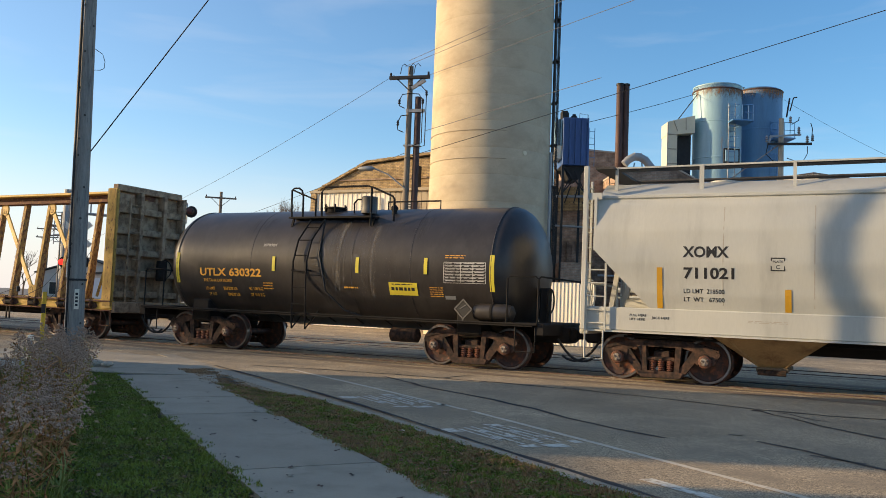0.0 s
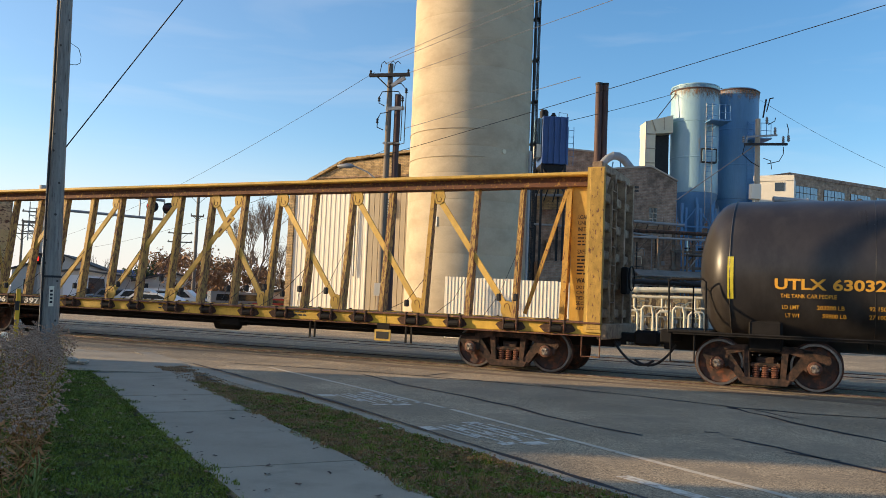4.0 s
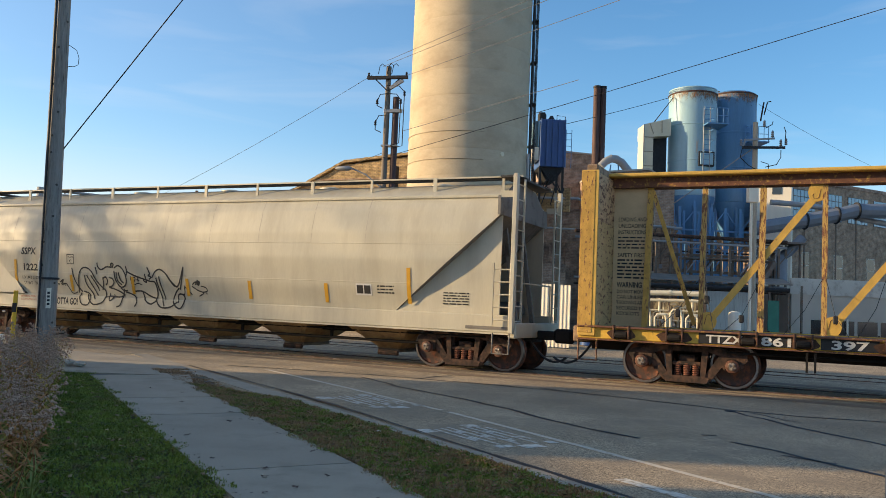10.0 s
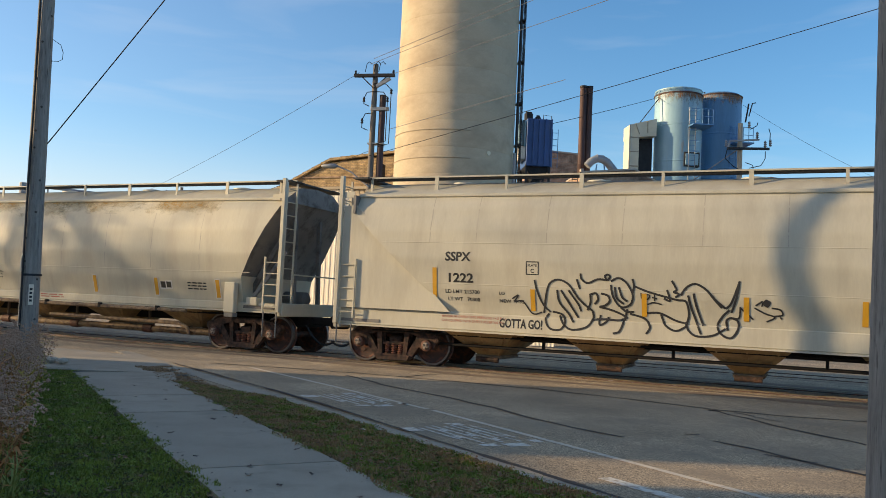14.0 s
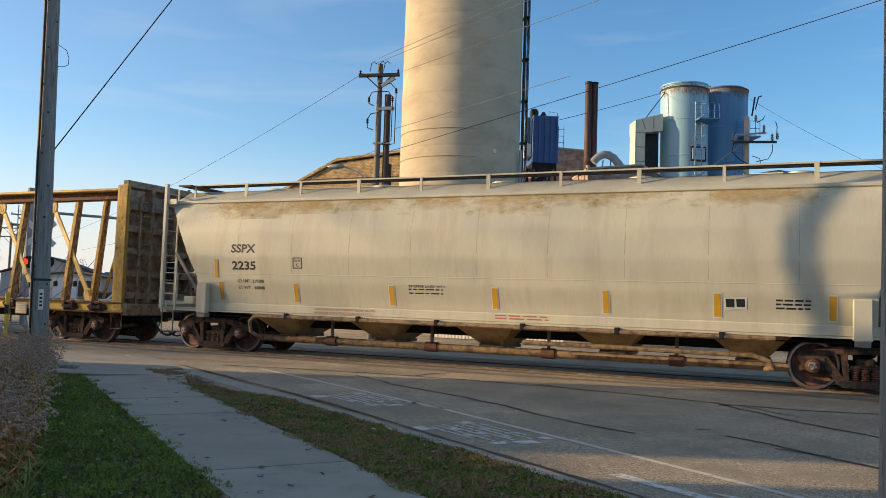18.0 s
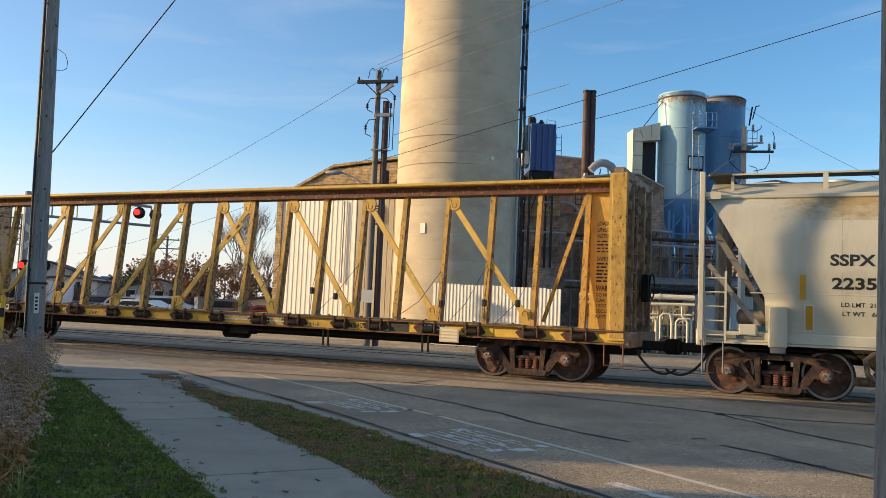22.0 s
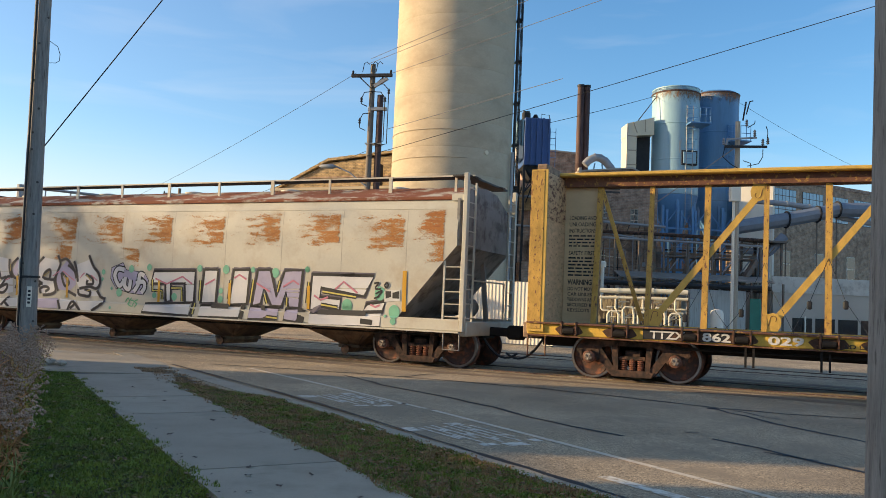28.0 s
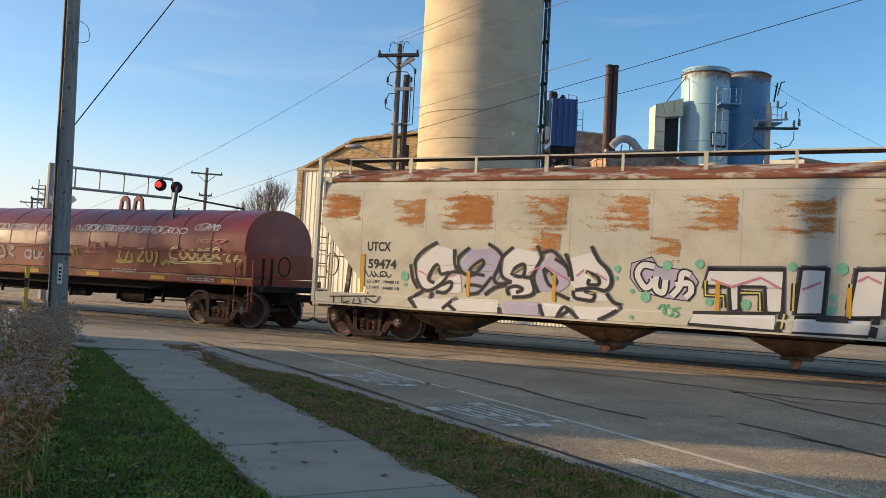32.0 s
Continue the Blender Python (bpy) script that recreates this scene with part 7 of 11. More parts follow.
STREAK = flaking("residue_streak", (0.17, 0.155, 0.14), (0.24, 0.225, 0.2), (0.4, 0.4, 0.3, 0.1), (16.0, 1.0, 0.5), 0.66, 0.4)
STREAK_FAINT = flaking("faint_residue", (0.07, 0.065, 0.062), (0.1, 0.09, 0.085), (0.4, 0.4, 0.6, 0.1), (9.0, 1.0, 0.5), 0.7, 0.5)
ORANGE_P = mat("orange_lettering", (0.85, 0.42, 0.05), 0.6, bump=0)
WHITE_P = mat("white_lettering", (0.62, 0.6, 0.56), 0.6, bump=0)
BEAM_Y = mat("centerbeam_yellow", (0.6, 0.37, 0.075), 0.6, var=0.2, scale=6.5, fine=40, bump=0.1, second=(0.2, 0.09, 0.045), cover=0.685, edge=0.02, stretch=(1, 1, 0.6))
BEAM_SILL = mat("sill_yellow", (0.66, 0.4, 0.055), 0.6, var=0.2, scale=5, fine=40, bump=0.1, second=(0.2, 0.09, 0.04), cover=0.68, edge=0.05, stretch=(1, 1, 0.6))
BEAM_DIRTY = mat("worn_yellow", (0.5, 0.29, 0.06), 0.7, var=0.3, scale=8.5, fine=50, bump=0.2, second=(0.17, 0.075, 0.04), cover=0.6, edge=0.03, stretch=(1.3, 1.3, 0.6))
BEAM_POST = mat("post_flaking", (0.5, 0.31, 0.09), 0.75, var=0.3, scale=11, fine=60, bump=0.3, second=(0.17, 0.07, 0.035), cover=0.52, edge=0.035, stretch=(1.8, 1.8, 0.3))
BEAM_PANEL = mat("panel_faded", (0.62, 0.46, 0.27), 0.75, var=0.15, scale=3, fine=60, bump=0.15, second=(0.2, 0.09, 0.045), cover=0.68, edge=0.03, stretch=(0.8, 0.8, 1.2))
BEAM_IN = mat("bulkhead_faded", (0.64, 0.43, 0.24), 0.75, var=0.25, scale=8, fine=60, bump=0.2, second=(0.2, 0.09, 0.045), cover=0.63, edge=0.05, stretch=(0.6, 0.6, 1.6))
BEAM_WEB = mat("post_web_rust", (0.4, 0.23, 0.07), 0.8, var=0.3, scale=7, fine=50, bump=0.2, second=(0.15, 0.065, 0.035), cover=0.52, edge=0.05, stretch=(1.3, 1.3, 0.6))
BEAM_TOP = mat("bulkhead_upper", (0.6, 0.4, 0.22), 0.8, var=0.25, scale=5, fine=60, bump=0.2, second=(0.14, 0.055, 0.03), cover=0.545, edge=0.05, stretch=(0.6, 0.6, 1.4))
BEAM_OUT = mat("grimy_bulkhead", (0.37, 0.26, 0.165), 0.85, var=0.3, scale=3, fine=40, bump=0.2, second=(0.17, 0.105, 0.065), cover=0.54, edge=0.1)
BEAM_IN_OLD = mat("bulkhead_rusted", (0.6, 0.42, 0.2), 0.8, var=0.2, scale=6, fine=60, bump=0.2, second=(0.16, 0.065, 0.035), cover=0.58, edge=0.04, stretch=(0.6, 0.6, 1.6))
# rust darkened for the shadow beside the winches; their brackets share it
BEAM_POCKET = mat("pocket_rust_shade", (0.07, 0.035, 0.022), 0.9, var=0.4, scale=9, fine=40, second=(0.16, 0.08, 0.04), cover=0.6, edge=0.05)
BEAM_RUST = mat("beam_rust", (0.15, 0.065, 0.04), 0.85, var=0.3, scale=8, fine=30, second=(0.42, 0.24, 0.06), cover=0.6, edge=0.05)
COIL_R = mat("coil_car_red", (0.185, 0.022, 0.022), 0.36, var=0.2, scale=0.9, fine=18, bump=0.08, second=(0.24, 0.045, 0.035), cover=0.6, edge=0.1)
COIL_O = mat("coil_car_side", (0.25, 0.05, 0.03), 0.6, var=0.2, scale=1.1, fine=18, second=(0.3, 0.11, 0.05), cover=0.58, edge=0.1)
TAG_W = mat("spray_white", (0.68, 0.66, 0.64), 0.7, var=0.06, scale=3, bump=0)
TAG_L = mat("spray_lavender", (0.42, 0.38, 0.5), 0.7, var=0.1, scale=3, bump=0)
TAG_G = mat("spray_green", (0.12, 0.4, 0.2), 0.7, var=0.1, scale=3, bump=0)
TAG_K = mat("spray_black", (0.02, 0.02, 0.022), 0.7, bump=0)
TAG_Y = mat("spray_yellow", (0.6, 0.5, 0.12), 0.7, bump=0)

CAP_STEEL = mat("worn_cap_steel", (0.3, 0.27, 0.24), 0.5, 0.5, var=0.3, scale=12, second=(0.12, 0.07, 0.05), cover=0.52)
BEARING = mat("bearing_cap_rust", (0.14, 0.06, 0.04), 0.7, 0.2, var=0.3, scale=9, second=(0.06, 0.04, 0.035), cover=0.56)
SPRING_R = mat("spring_rust", (0.2, 0.075, 0.045), 0.8, 0.1, var=0.35, scale=6, second=(0.07, 0.04, 0.03), cover=0.56)
wheel_data = {}


def wheelset_mesh():
    if "w" not in wheel_data:
        m = Mesh()
        for s in (-1, 1):
            prof = [(0.085, -0.86), (0.12, -0.80), (0.16, -0.79), (0.30, -0.755), (0.385, -0.785), (0.405, -0.825), (0.45, -0.825), (0.456, -0.735), (0.46, -0.715), (0.487, -0.70), (0.48, -0.68), (0.40, -0.685), (0.36, -0.725), (0.16, -0.70), (0.09, -0.66)]
            m.lathe([(r, y * -s) for r, y in prof], 40, (0, 0, 0), "y")
        m.lathe([(0.08, -0.75), (0.075, 0.75)], 12, (0, 0, 0), "y")
        # paint marks on the wheel face, so that its turning shows
        for a in (0.4, 2.5, 4.4):
            for s in (-1, 1):
                m.box(0.2 * math.cos(a) - 0.03, 0.2 * math.cos(a) + 0.03, min(0.76 * s, 0.79 * s), max(0.76 * s, 0.79 * s), 0.2 * math.sin(a) - 0.03, 0.2 * math.sin(a) + 0.03)
        me = m.data("wheelset", WHEEL)
        me.materials.append(TREAD)
        for p in me.polygons:
            if all(math.hypot(me.vertices[i].co.x, me.vertices[i].co.z) > 0.402 for i in p.vertices) and abs(p.center.y) > 0.73 and len(p.vertices) == 4:
                p.material_index = 1
        wheel_data["w"] = me
        f = Mesh()
        f.prism([(-1.1, 0.5), (-1.17, 0.58), (-1.14, 0.68), (-0.9, 0.75), (-0.52, 0.83), (0.52, 0.83), (0.9, 0.75), (1.14, 0.68), (1.17, 0.58), (1.1, 0.5), (0.98, 0.6), (0.78, 0.61), (0.42, 0.7), (-0.42, 0.7), (-0.78, 0.61), (-0.98, 0.6)], -0.085, 0.085, "y")
        f.prism([(-1.1, 0.66), (-0.9, 0.725), (-0.5, 0.8), (0.5, 0.8), (0.9, 0.725), (1.1, 0.66), (1.1, 0.63), (0.9, 0.69), (0.5, 0.76), (-0.5, 0.76), (-0.9, 0.69), (-1.1, 0.63)], -0.1, 0.1, "y")
        f.prism([(-0.46, 0.2), (-0.4, 0.09), (0.4, 0.09), (0.46, 0.2), (0.3, 0.22), (-0.3, 0.22)], -0.12, 0.12, "y")
        for s in (-1, 1):
            f.prism([(s * 0.66, 0.68), (s * 0.83, 0.62), (s * 0.46, 0.13), (s * 0.34, 0.1), (s * 0.34, 0.22)], -0.08, 0.08, "y")
            f.prism([(s * 0.27, 0.18), (s * 0.37, 0.18), (s * 0.42, 0.72), (s * 0.3, 0.76)], -0.1, 0.1, "y")
            f.prism([(s * 0.68, 0.62), (s * 0.685, 0.42), (s * 0.735, 0.37), (s * 0.765, 0.5), (s * 0.82, 0.585), (s * 0.95, 0.585), (s * 1.0, 0.5), (s * 1.03, 0.37), (s * 1.08, 0.42), (s * 1.12, 0.6)], -0.09, 0.09, "y")
        wheel_data["f"] = f.data("side_frame", TRUCK_RUST)
        coil = [q for j in range(6) for q in ((0.045, 0.22 + j * 0.042), (0.072, 0.232 + j * 0.042), (0.072, 0.248 + j * 0.042))] + [(0.045, 0.47)]
        wheel_data["s"] = Mesh().lathe(coil, 10).data("spring", SPRING_R)
        b = Mesh().lathe([(0.13, 0), (0.135, 0.07), (0.12, 0.1), (0.085, 0.11), (0.075, 0.125), (0.03, 0.13)], 18, (0, 0, 0), "y")
        for j in range(3):
            b.lathe([(0.02, 0.11), (0.02, 0.145), (0.008, 0.15)], 6, (0.052 * math.cos(j * 2.094 + 0.4), 0, 0.052 * math.sin(j * 2.094 + 0.4)), "y")
        bme = b.data("bearing_cap", BEARING)
        bme.materials.append(CAP_STEEL)
        for p in bme.polygons:
            if math.hypot(p.center.x, p.center.z) < 0.09 and p.center.y > 0.1:
                p.material_index = 1
        wheel_data["b"] = bme
        wheel_data["t"] = Mesh().box(-0.17, 0.17, -1.0, 1.0, 0.46, 0.62, 0.03).box(-0.2, 0.2, -0.3, 0.3, 0.62, 0.74, 0.02).box(-0.28, 0.28, -1.08, -0.92, 0.42, 0.5, 0.02).box(-0.28, 0.28, 0.92, 1.08, 0.42, 0.5, 0.02).data("truck", TRUCK_RUST)
    return wheel_data["w"]


WHEELS = []


def truck(car, x, base=1.74):
    wheelset_mesh()
    t = part("truck", wheel_data["t"], None, car, "rusty two-axle truck")
    t.matrix_local = pose(x, 0, 0)
    k = base / 1.77
    for y in (-1.02, 1.02):
        o = part("side_frame", wheel_data["f"], None, t, "cast steel side frame")
        o.matrix_local = pose(0, y, 0) @ Matrix.Diagonal((k, 1, 1, 1))
        for j in (-0.17, 0, 0.17):
            part("spring", wheel_data["s"], None, t, "coil spring").matrix_local = pose(j, y, 0)
        for s in (-1, 1):
            part("bearing_cap", wheel_data["b"], None, t).matrix_local = pose(s * base / 2, y + (-0.06 if y < 0 else 0.06), 0.457, 0, 0, 180 if y < 0 else 0)
    for s in (-1, 1):
        w = part("wheelset", wheel_data["w"], None, t, "pair of steel wheels on an axle")
        w.matrix_local = pose(s * base / 2, 0, 0.457)
        WHEELS.append((w, s * base / 2))
    brake = Mesh()
    for s in (-1, 1):
        brake.beam((s * 0.32, -0.6, 0.35), (s * 0.32, 0.6, 0.35), 0.1, 0.08, (0, 0, 1))
        for y in (-0.75, 0.75):
            brake.box(s * 0.37 - 0.05, s * 0.37 + 0.05, y - 0.06, y + 0.06, 0.28, 0.55)
    part("brake_rigging", brake, UNDER, t)


CARS = []


def car(name, label, centre, category="freight car"):
    th = thing(name, label, category, pose(*on_track(centre, TRACK_N, 0), 0, 0, TRACK_YAW))
    CARS.append((th, centre))
    return th


def coupler(th, x, s):
    m = Mesh().box(min(x, x + s * 0.75), max(x, x + s * 0.75), -0.09, 0.09, 0.72, 0.92, 0.03).box(x + s * 0.75 - 0.16, x + s * 0.75 + 0.16, -0.17, 0.15, 0.66, 0.98, 0.05)
    part("coupler", m, UNDER, th, "dark cast coupler")
    m = Mesh().tube([(x + s * 0.85 * t, -0.3, 0.72 - 1.02 * t * (1.35 - t)) for t in [i / 9 for i in range(10)]], 0.028, 6)
    part("air_hose", m, BLACK_P, th)


def ladder(th, x, y, z0, z1, w, material, n=7, axis="x"):
    for a in (0, w):
        p = (x + a, y) if axis == "x" else (x, y + a)
        part("ladder_rail", Mesh().box(p[0] - 0.02, p[0] + 0.02, p[1] - 0.02, p[1] + 0.02, z0, z1), material, th)
    for k in range(n):
        z = z0 + (k + 0.5) * (z1 - z0) / n
        q = (x + w, y) if axis == "x" else (x, y + w)
        part("ladder_rung", Mesh().tube([(x, y, z), (q[0], q[1], z)], 0.014, 5), material, th)


def interp(pts, z):
    if z <= pts[0][0]:
        return pts[0][1]
    for (a, b), (c, d) in zip(pts, pts[1:]):
        if z <= c:
            t = (z - a) / (c - a)
            t = t * t * (3 - 2 * t) * 0.35 + t * 0.65
            return b + (d - b) * t
    return pts[-1][1]


def hopper(name, label, centre, half, truck_x, paint, bins, bin_mat, section, zs, roof_z, cut, end_mat, gusset="none", top=4.3, roof_paint=None, bin_len=2.3, seams=(), seam_low=0.0, level_seams=(), tip=0.36, nozzle=False, inset=0.42):
    """Covered hopper car. section: (z, half width) up the side; zs: sill bottom and top; cut: where the end sheets slope, (high z, length)."""
    th = car(name, label, centre)
    z_sill0, z_sill = zs
    zc, lc = cut[:2]
    side = lambda z: interp(section, z)
    x_end = half - inset
    ring_n = 44
    bow = cut[2] if len(cut) > 2 else 1.0
    knee = cut[3] if len(cut) > 3 else z_sill
    ends = [lc * i / 10 for i in range(11)] + ([lc + 0.012] if knee > z_sill else [])
    mid = [-(x_end - ends[-1]) + 2 * (x_end - ends[-1]) * i / 16 for i in range(1, 16)]
    stations = [-x_end + d for d in ends] + mid + [x_end - d for d in ends[::-1]]
    nx = len(stations) - 1
    v, f = [], []
    for x in stations:
        d = x_end - abs(x)
        zl = zc + (knee - zc) * (d / lc) ** bow if d <= lc + 0.001 else z_sill
        ring = []
        for k in range(ring_n + 1):
            z = max(zl, z_sill + (roof_z - z_sill) * k / ring_n)
            ring.append((x, -side(z), z))
        roof = [(x, -side(roof_z) * 0.97, roof_z + 0.03), (x, -0.75, roof_z + 0.36), (x, 0, roof_z + 0.42), (x, 0.75, roof_z + 0.36), (x, side(roof_z) * 0.97, roof_z + 0.03)]
        far = [(x, -p[1], p[2]) for p in ring[::-1]]
        v += ring + roof + far
    rn = 2 * (ring_n + 1) + 5
    for i in range(nx):
        for k in range(rn):
            a, b = i * rn + k, i * rn + (k + 1) % rn
            f.append((a, b, b + rn, a + rn))
    f += [tuple(range(rn)), tuple(nx * rn + k for k in range(rn))]
    body = Mesh().add(v, f).data("body", paint)
    if roof_paint:
        body.materials.append(roof_paint)
        for p in body.polygons:
            if p.center.z > roof_z + 0.05 and abs(p.normal.x) < 0.5:
                p.material_index = 1
    # under and end faces take end_mat, darker where their shade is coloured in
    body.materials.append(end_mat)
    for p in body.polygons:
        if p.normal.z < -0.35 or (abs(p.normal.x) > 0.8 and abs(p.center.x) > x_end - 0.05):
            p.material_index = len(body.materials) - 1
    bo = part("body", body, None, th, "curved steel body shell")
    # raised weld seams, seam shadow put into their colour, and the edge strip under the roof
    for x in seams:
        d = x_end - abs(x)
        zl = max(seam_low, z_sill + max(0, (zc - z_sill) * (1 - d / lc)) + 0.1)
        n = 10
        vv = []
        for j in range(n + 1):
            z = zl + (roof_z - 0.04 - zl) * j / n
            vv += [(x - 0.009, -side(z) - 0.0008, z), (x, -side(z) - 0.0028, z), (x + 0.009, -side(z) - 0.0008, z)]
        part("weld_seam", Mesh().add(vv, [(3 * j + q, 3 * j + q + 1, 3 * j + q + 4, 3 * j + q + 3) for j in range(n) for q in (0, 1)]), SEAM_SHADE_PRINT, bo)
    for z in level_seams:
        t = min(1, max(0, (zc - z) / (zc - z_sill)))
        xs = x_end - lc * t - 0.05
        vv = [(x, -side(z + dz) - o, z + dz) for x in (-xs, xs) for dz, o in ((-0.01, 0.001), (0, 0.006), (0.01, 0.001))]
        part("lap_seam", Mesh().add(vv, [(0, 1, 4, 3), (1, 2, 5, 4)]), paint, bo)
    part("roof_edge", Mesh().box(-x_end, x_end, -side(roof_z) - 0.05, -side(roof_z) + 0.06, roof_z - 0.03, roof_z + 0.05, 0.015), roof_paint or paint, th)
    part("roof_edge", Mesh().box(-x_end, x_end, side(roof_z) - 0.06, side(roof_z) + 0.05, roof_z - 0.03, roof_z + 0.05, 0.015), roof_paint or paint, th)
    # side sills
    for s in (-1, 1):
        y0, y1 = sorted((s * (side(z_sill) - 0.06), s * (side(z_sill) + 0.03)))
        part("side_sill", Mesh().box(-half + 0.1, half - 0.1, y0, y1, z_sill0, z_sill, 0.02), paint, th)
        part("sill_flange", Mesh().box(-half + 0.1, half - 0.1, y0 - 0.03, y1 + 0.03, z_sill0 - 0.035, z_sill0), paint, th)
    part("centre_sill", Mesh().box(-half, half, -0.32, 0.32, 0.66, 0.98), UNDER, th)
    # bins with outlet gates
    for x in bins:
        m = Mesh()
        a, b = bin_len / 2, 0.26
        vv = [(x - a, -1.35, z_sill0 + 0.05), (x + a, -1.35, z_sill0 + 0.05), (x + a, 1.35, z_sill0 + 0.05), (x - a, 1.35, z_sill0 + 0.05), (x - b, -0.55, tip + 0.1), (x + b, -0.55, tip + 0.1), (x + b, 0.55, tip + 0.1), (x - b, 0.55, tip + 0.1)]
        m.add(vv, [(0, 1, 5, 4), (1, 2, 6, 5), (2, 3, 7, 6), (3, 0, 4, 7), (4, 5, 6, 7), (0, 3, 2, 1)])
        bn = part("hopper_bin", m, bin_mat, th, "sloping hopper bin", False)
        part("outlet_gate", Mesh().box(x - 0.3, x + 0.3, -0.6, 0.6, tip + 0.02, tip + 0.1, 0.015), BIN, bn)
        if nozzle:
            part("outlet_tube", Mesh().tube([(x, -0.74, tip - 0.01), (x, 0.74, tip - 0.01)], 0.09, 14), bin_mat, bn, "round unloading nozzle")
            part("nozzle_cap", Mesh().lathe([(0.11, -0.78), (0.11, -0.72)], 14, (x, 0, tip - 0.01), "y"), TRUCK_RUST, bn)
        else:
            part("outlet_tube", Mesh().tube([(x - 0.26, -0.62, tip - 0.0), (x + 0.26, -0.62, tip - 0.0)], 0.06, 10), TRUCK_RUST, bn)
        for xx in (-0.62, 0.0, 0.62):
            part("bin_rib", Mesh().beam((x + xx * bin_len * 0.6, -1.3, z_sill0 + 0.02), (x + xx * 0.4, -0.6, tip + 0.12), 0.03, 0.03), bin_mat, bn)
    # running boards on posts
    for s in (-1, 1):
        m = Mesh()
        for k in range(3):
            m.box(-half + 0.1, half - 0.1, s * 0.82 - 0.16 + k * 0.11, s * 0.82 - 0.08 + k * 0.11, top - 0.03, top)
        part("running_board", m, WALKWAY, th, "dark grating running board")
        part("board_edge", Mesh().box(-half + 0.1, half - 0.1, s * 1.02 - 0.02, s * 1.02 + 0.02, top - 0.012, top + 0.02), paint, th)
        n = 11
        for k in range(n):
            x = -half + 0.55 + k * (2 * half - 1.1) / (n - 1)
            part("board_post", Mesh().beam((x, s * 1.04, roof_z + 0.1), (x, s * 1.04, top + 0.01), 0.09 if k % 2 else 0.06, 0.03), paint, th)
    for x in (-half + 0.35, half - 0.35):
        part("end_board", Mesh().box(x - 0.2, x + 0.2, -1.25, 1.25, top - 0.04, top), WALKWAY, th)
    for k in range(5):
        x = (k - 2) * half * 0.36
        part("hatch", Mesh().lathe([(0.3, 0), (0.3, 0.06), (0.1, 0.1)], 14, (x, 0, roof_z + 0.41)), paint, th)
    # ends: posts, ladders, platform, brake gear
    for s in (-1, 1):
        xe = s * (half - 0.06)
        w = side(2.2) - 0.05
        for y in (-w, w):
            part("corner_post", Mesh().box(xe - 0.05, xe + 0.05, y - 0.05, y + 0.05, z_sill0, top - 0.02, 0.01), paint, th)
            part("post_web", Mesh().box(min(xe, xe - s * 0.34), max(xe, xe - s * 0.34), y - 0.012, y + 0.012, roof_z - 0.05, roof_z + 0.09), paint, th)
        ladder(th, min(xe - s * 0.45, xe - s * 0.05), -w - 0.0, 1.0, 2.35, 0.4, paint, 5)
        ladder(th, xe + s * 0.03, -w + 0.06, 0.95, roof_z + 0.4, 0.42, paint, 10, "y")
        ladder(th, xe + s * 0.03, w - 0.48, 0.95, roof_z + 0.4, 0.42, paint, 10, "y")
        part("end_platform", Mesh().box(min(xe, xe - s * 1.1), max(xe, xe - s * 1.1), -1.45, 1.45, z_sill0 + 0.06, z_sill0 + 0.13), end_mat, th)
        part("end_sill", Mesh().box(xe - 0.09, xe + 0.09, -1.5, 1.5, z_sill0 - 0.1, z_sill0 + 0.22, 0.02), paint, th)
        for y in (-0.55, 0.55):
            part("end_brace", Mesh().beam((xe - s * 0.25, y, z_sill0 + 0.1), (s * (x_end - 0.25), y, zc - 0.15), 0.1, 0.08), end_mat, th)
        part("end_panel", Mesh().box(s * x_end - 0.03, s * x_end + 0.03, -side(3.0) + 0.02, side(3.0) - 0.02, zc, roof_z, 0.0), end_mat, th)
        part("stirrup_step", Mesh().tube([(xe - s * 0.42, -w, z_sill0), (xe - s * 0.42, -w, 0.42), (xe - s * 0.04, -w, 0.42), (xe - s * 0.04, -w, z_sill0)], 0.018, 6), end_mat, th)
        part("crossover_rail", Mesh().tube([(xe, -1.0, 1.0), (xe, -1.0, 1.95), (xe, 1.0, 1.95), (xe, 1.0, 1.0)], 0.02, 6), paint, th)
        coupler(th, xe, s)
        if gusset != "none":
            for y in (-1, 1):
                yy = y * (w - (0.05 if s < 0 else 0.17))
                if s < 0:
                    poly = [(s * (half - 0.12), z_sill), (s * (half - 0.12), roof_z - 0.25), (s * (x_end - 0.02), zc + 0.2), (s * (x_end - lc), z_sill)]
                else:
                    poly = [(s * (x_end + 0.02), z_sill), (s * (x_end + 0.02), zc + 0.03), (s * (x_end - lc + 0.02), z_sill)]
                part("gusset_plate", Mesh().prism(poly, yy - 0.012, yy + 0.012, "y"), paint, th)
        truck(th, s * truck_x)
    part("brake_wheel", Mesh().tube([(-half - 0.02 - 0.0, -0.75 + 0.28 * math.cos(a), 1.75 + 0.28 * math.sin(a)) for a in [i * math.pi / 8 for i in range(17)]], 0.018, 5), end_mat, th)
    part("brake_reservoir", Mesh().lathe([(0.1, -0.5), (0.2, -0.42), (0.2, 0.42), (0.1, 0.5)], 14, (half - 1.0, 0.4, 1.35), "x"), end_mat, th)
    part("brake_cylinder", Mesh().lathe([(0.08, -0.35), (0.16, -0.3), (0.16, 0.3), (0.08, 0.35)], 14, (-half + 0.95, -0.35, 1.5), "x"), end_mat, th)
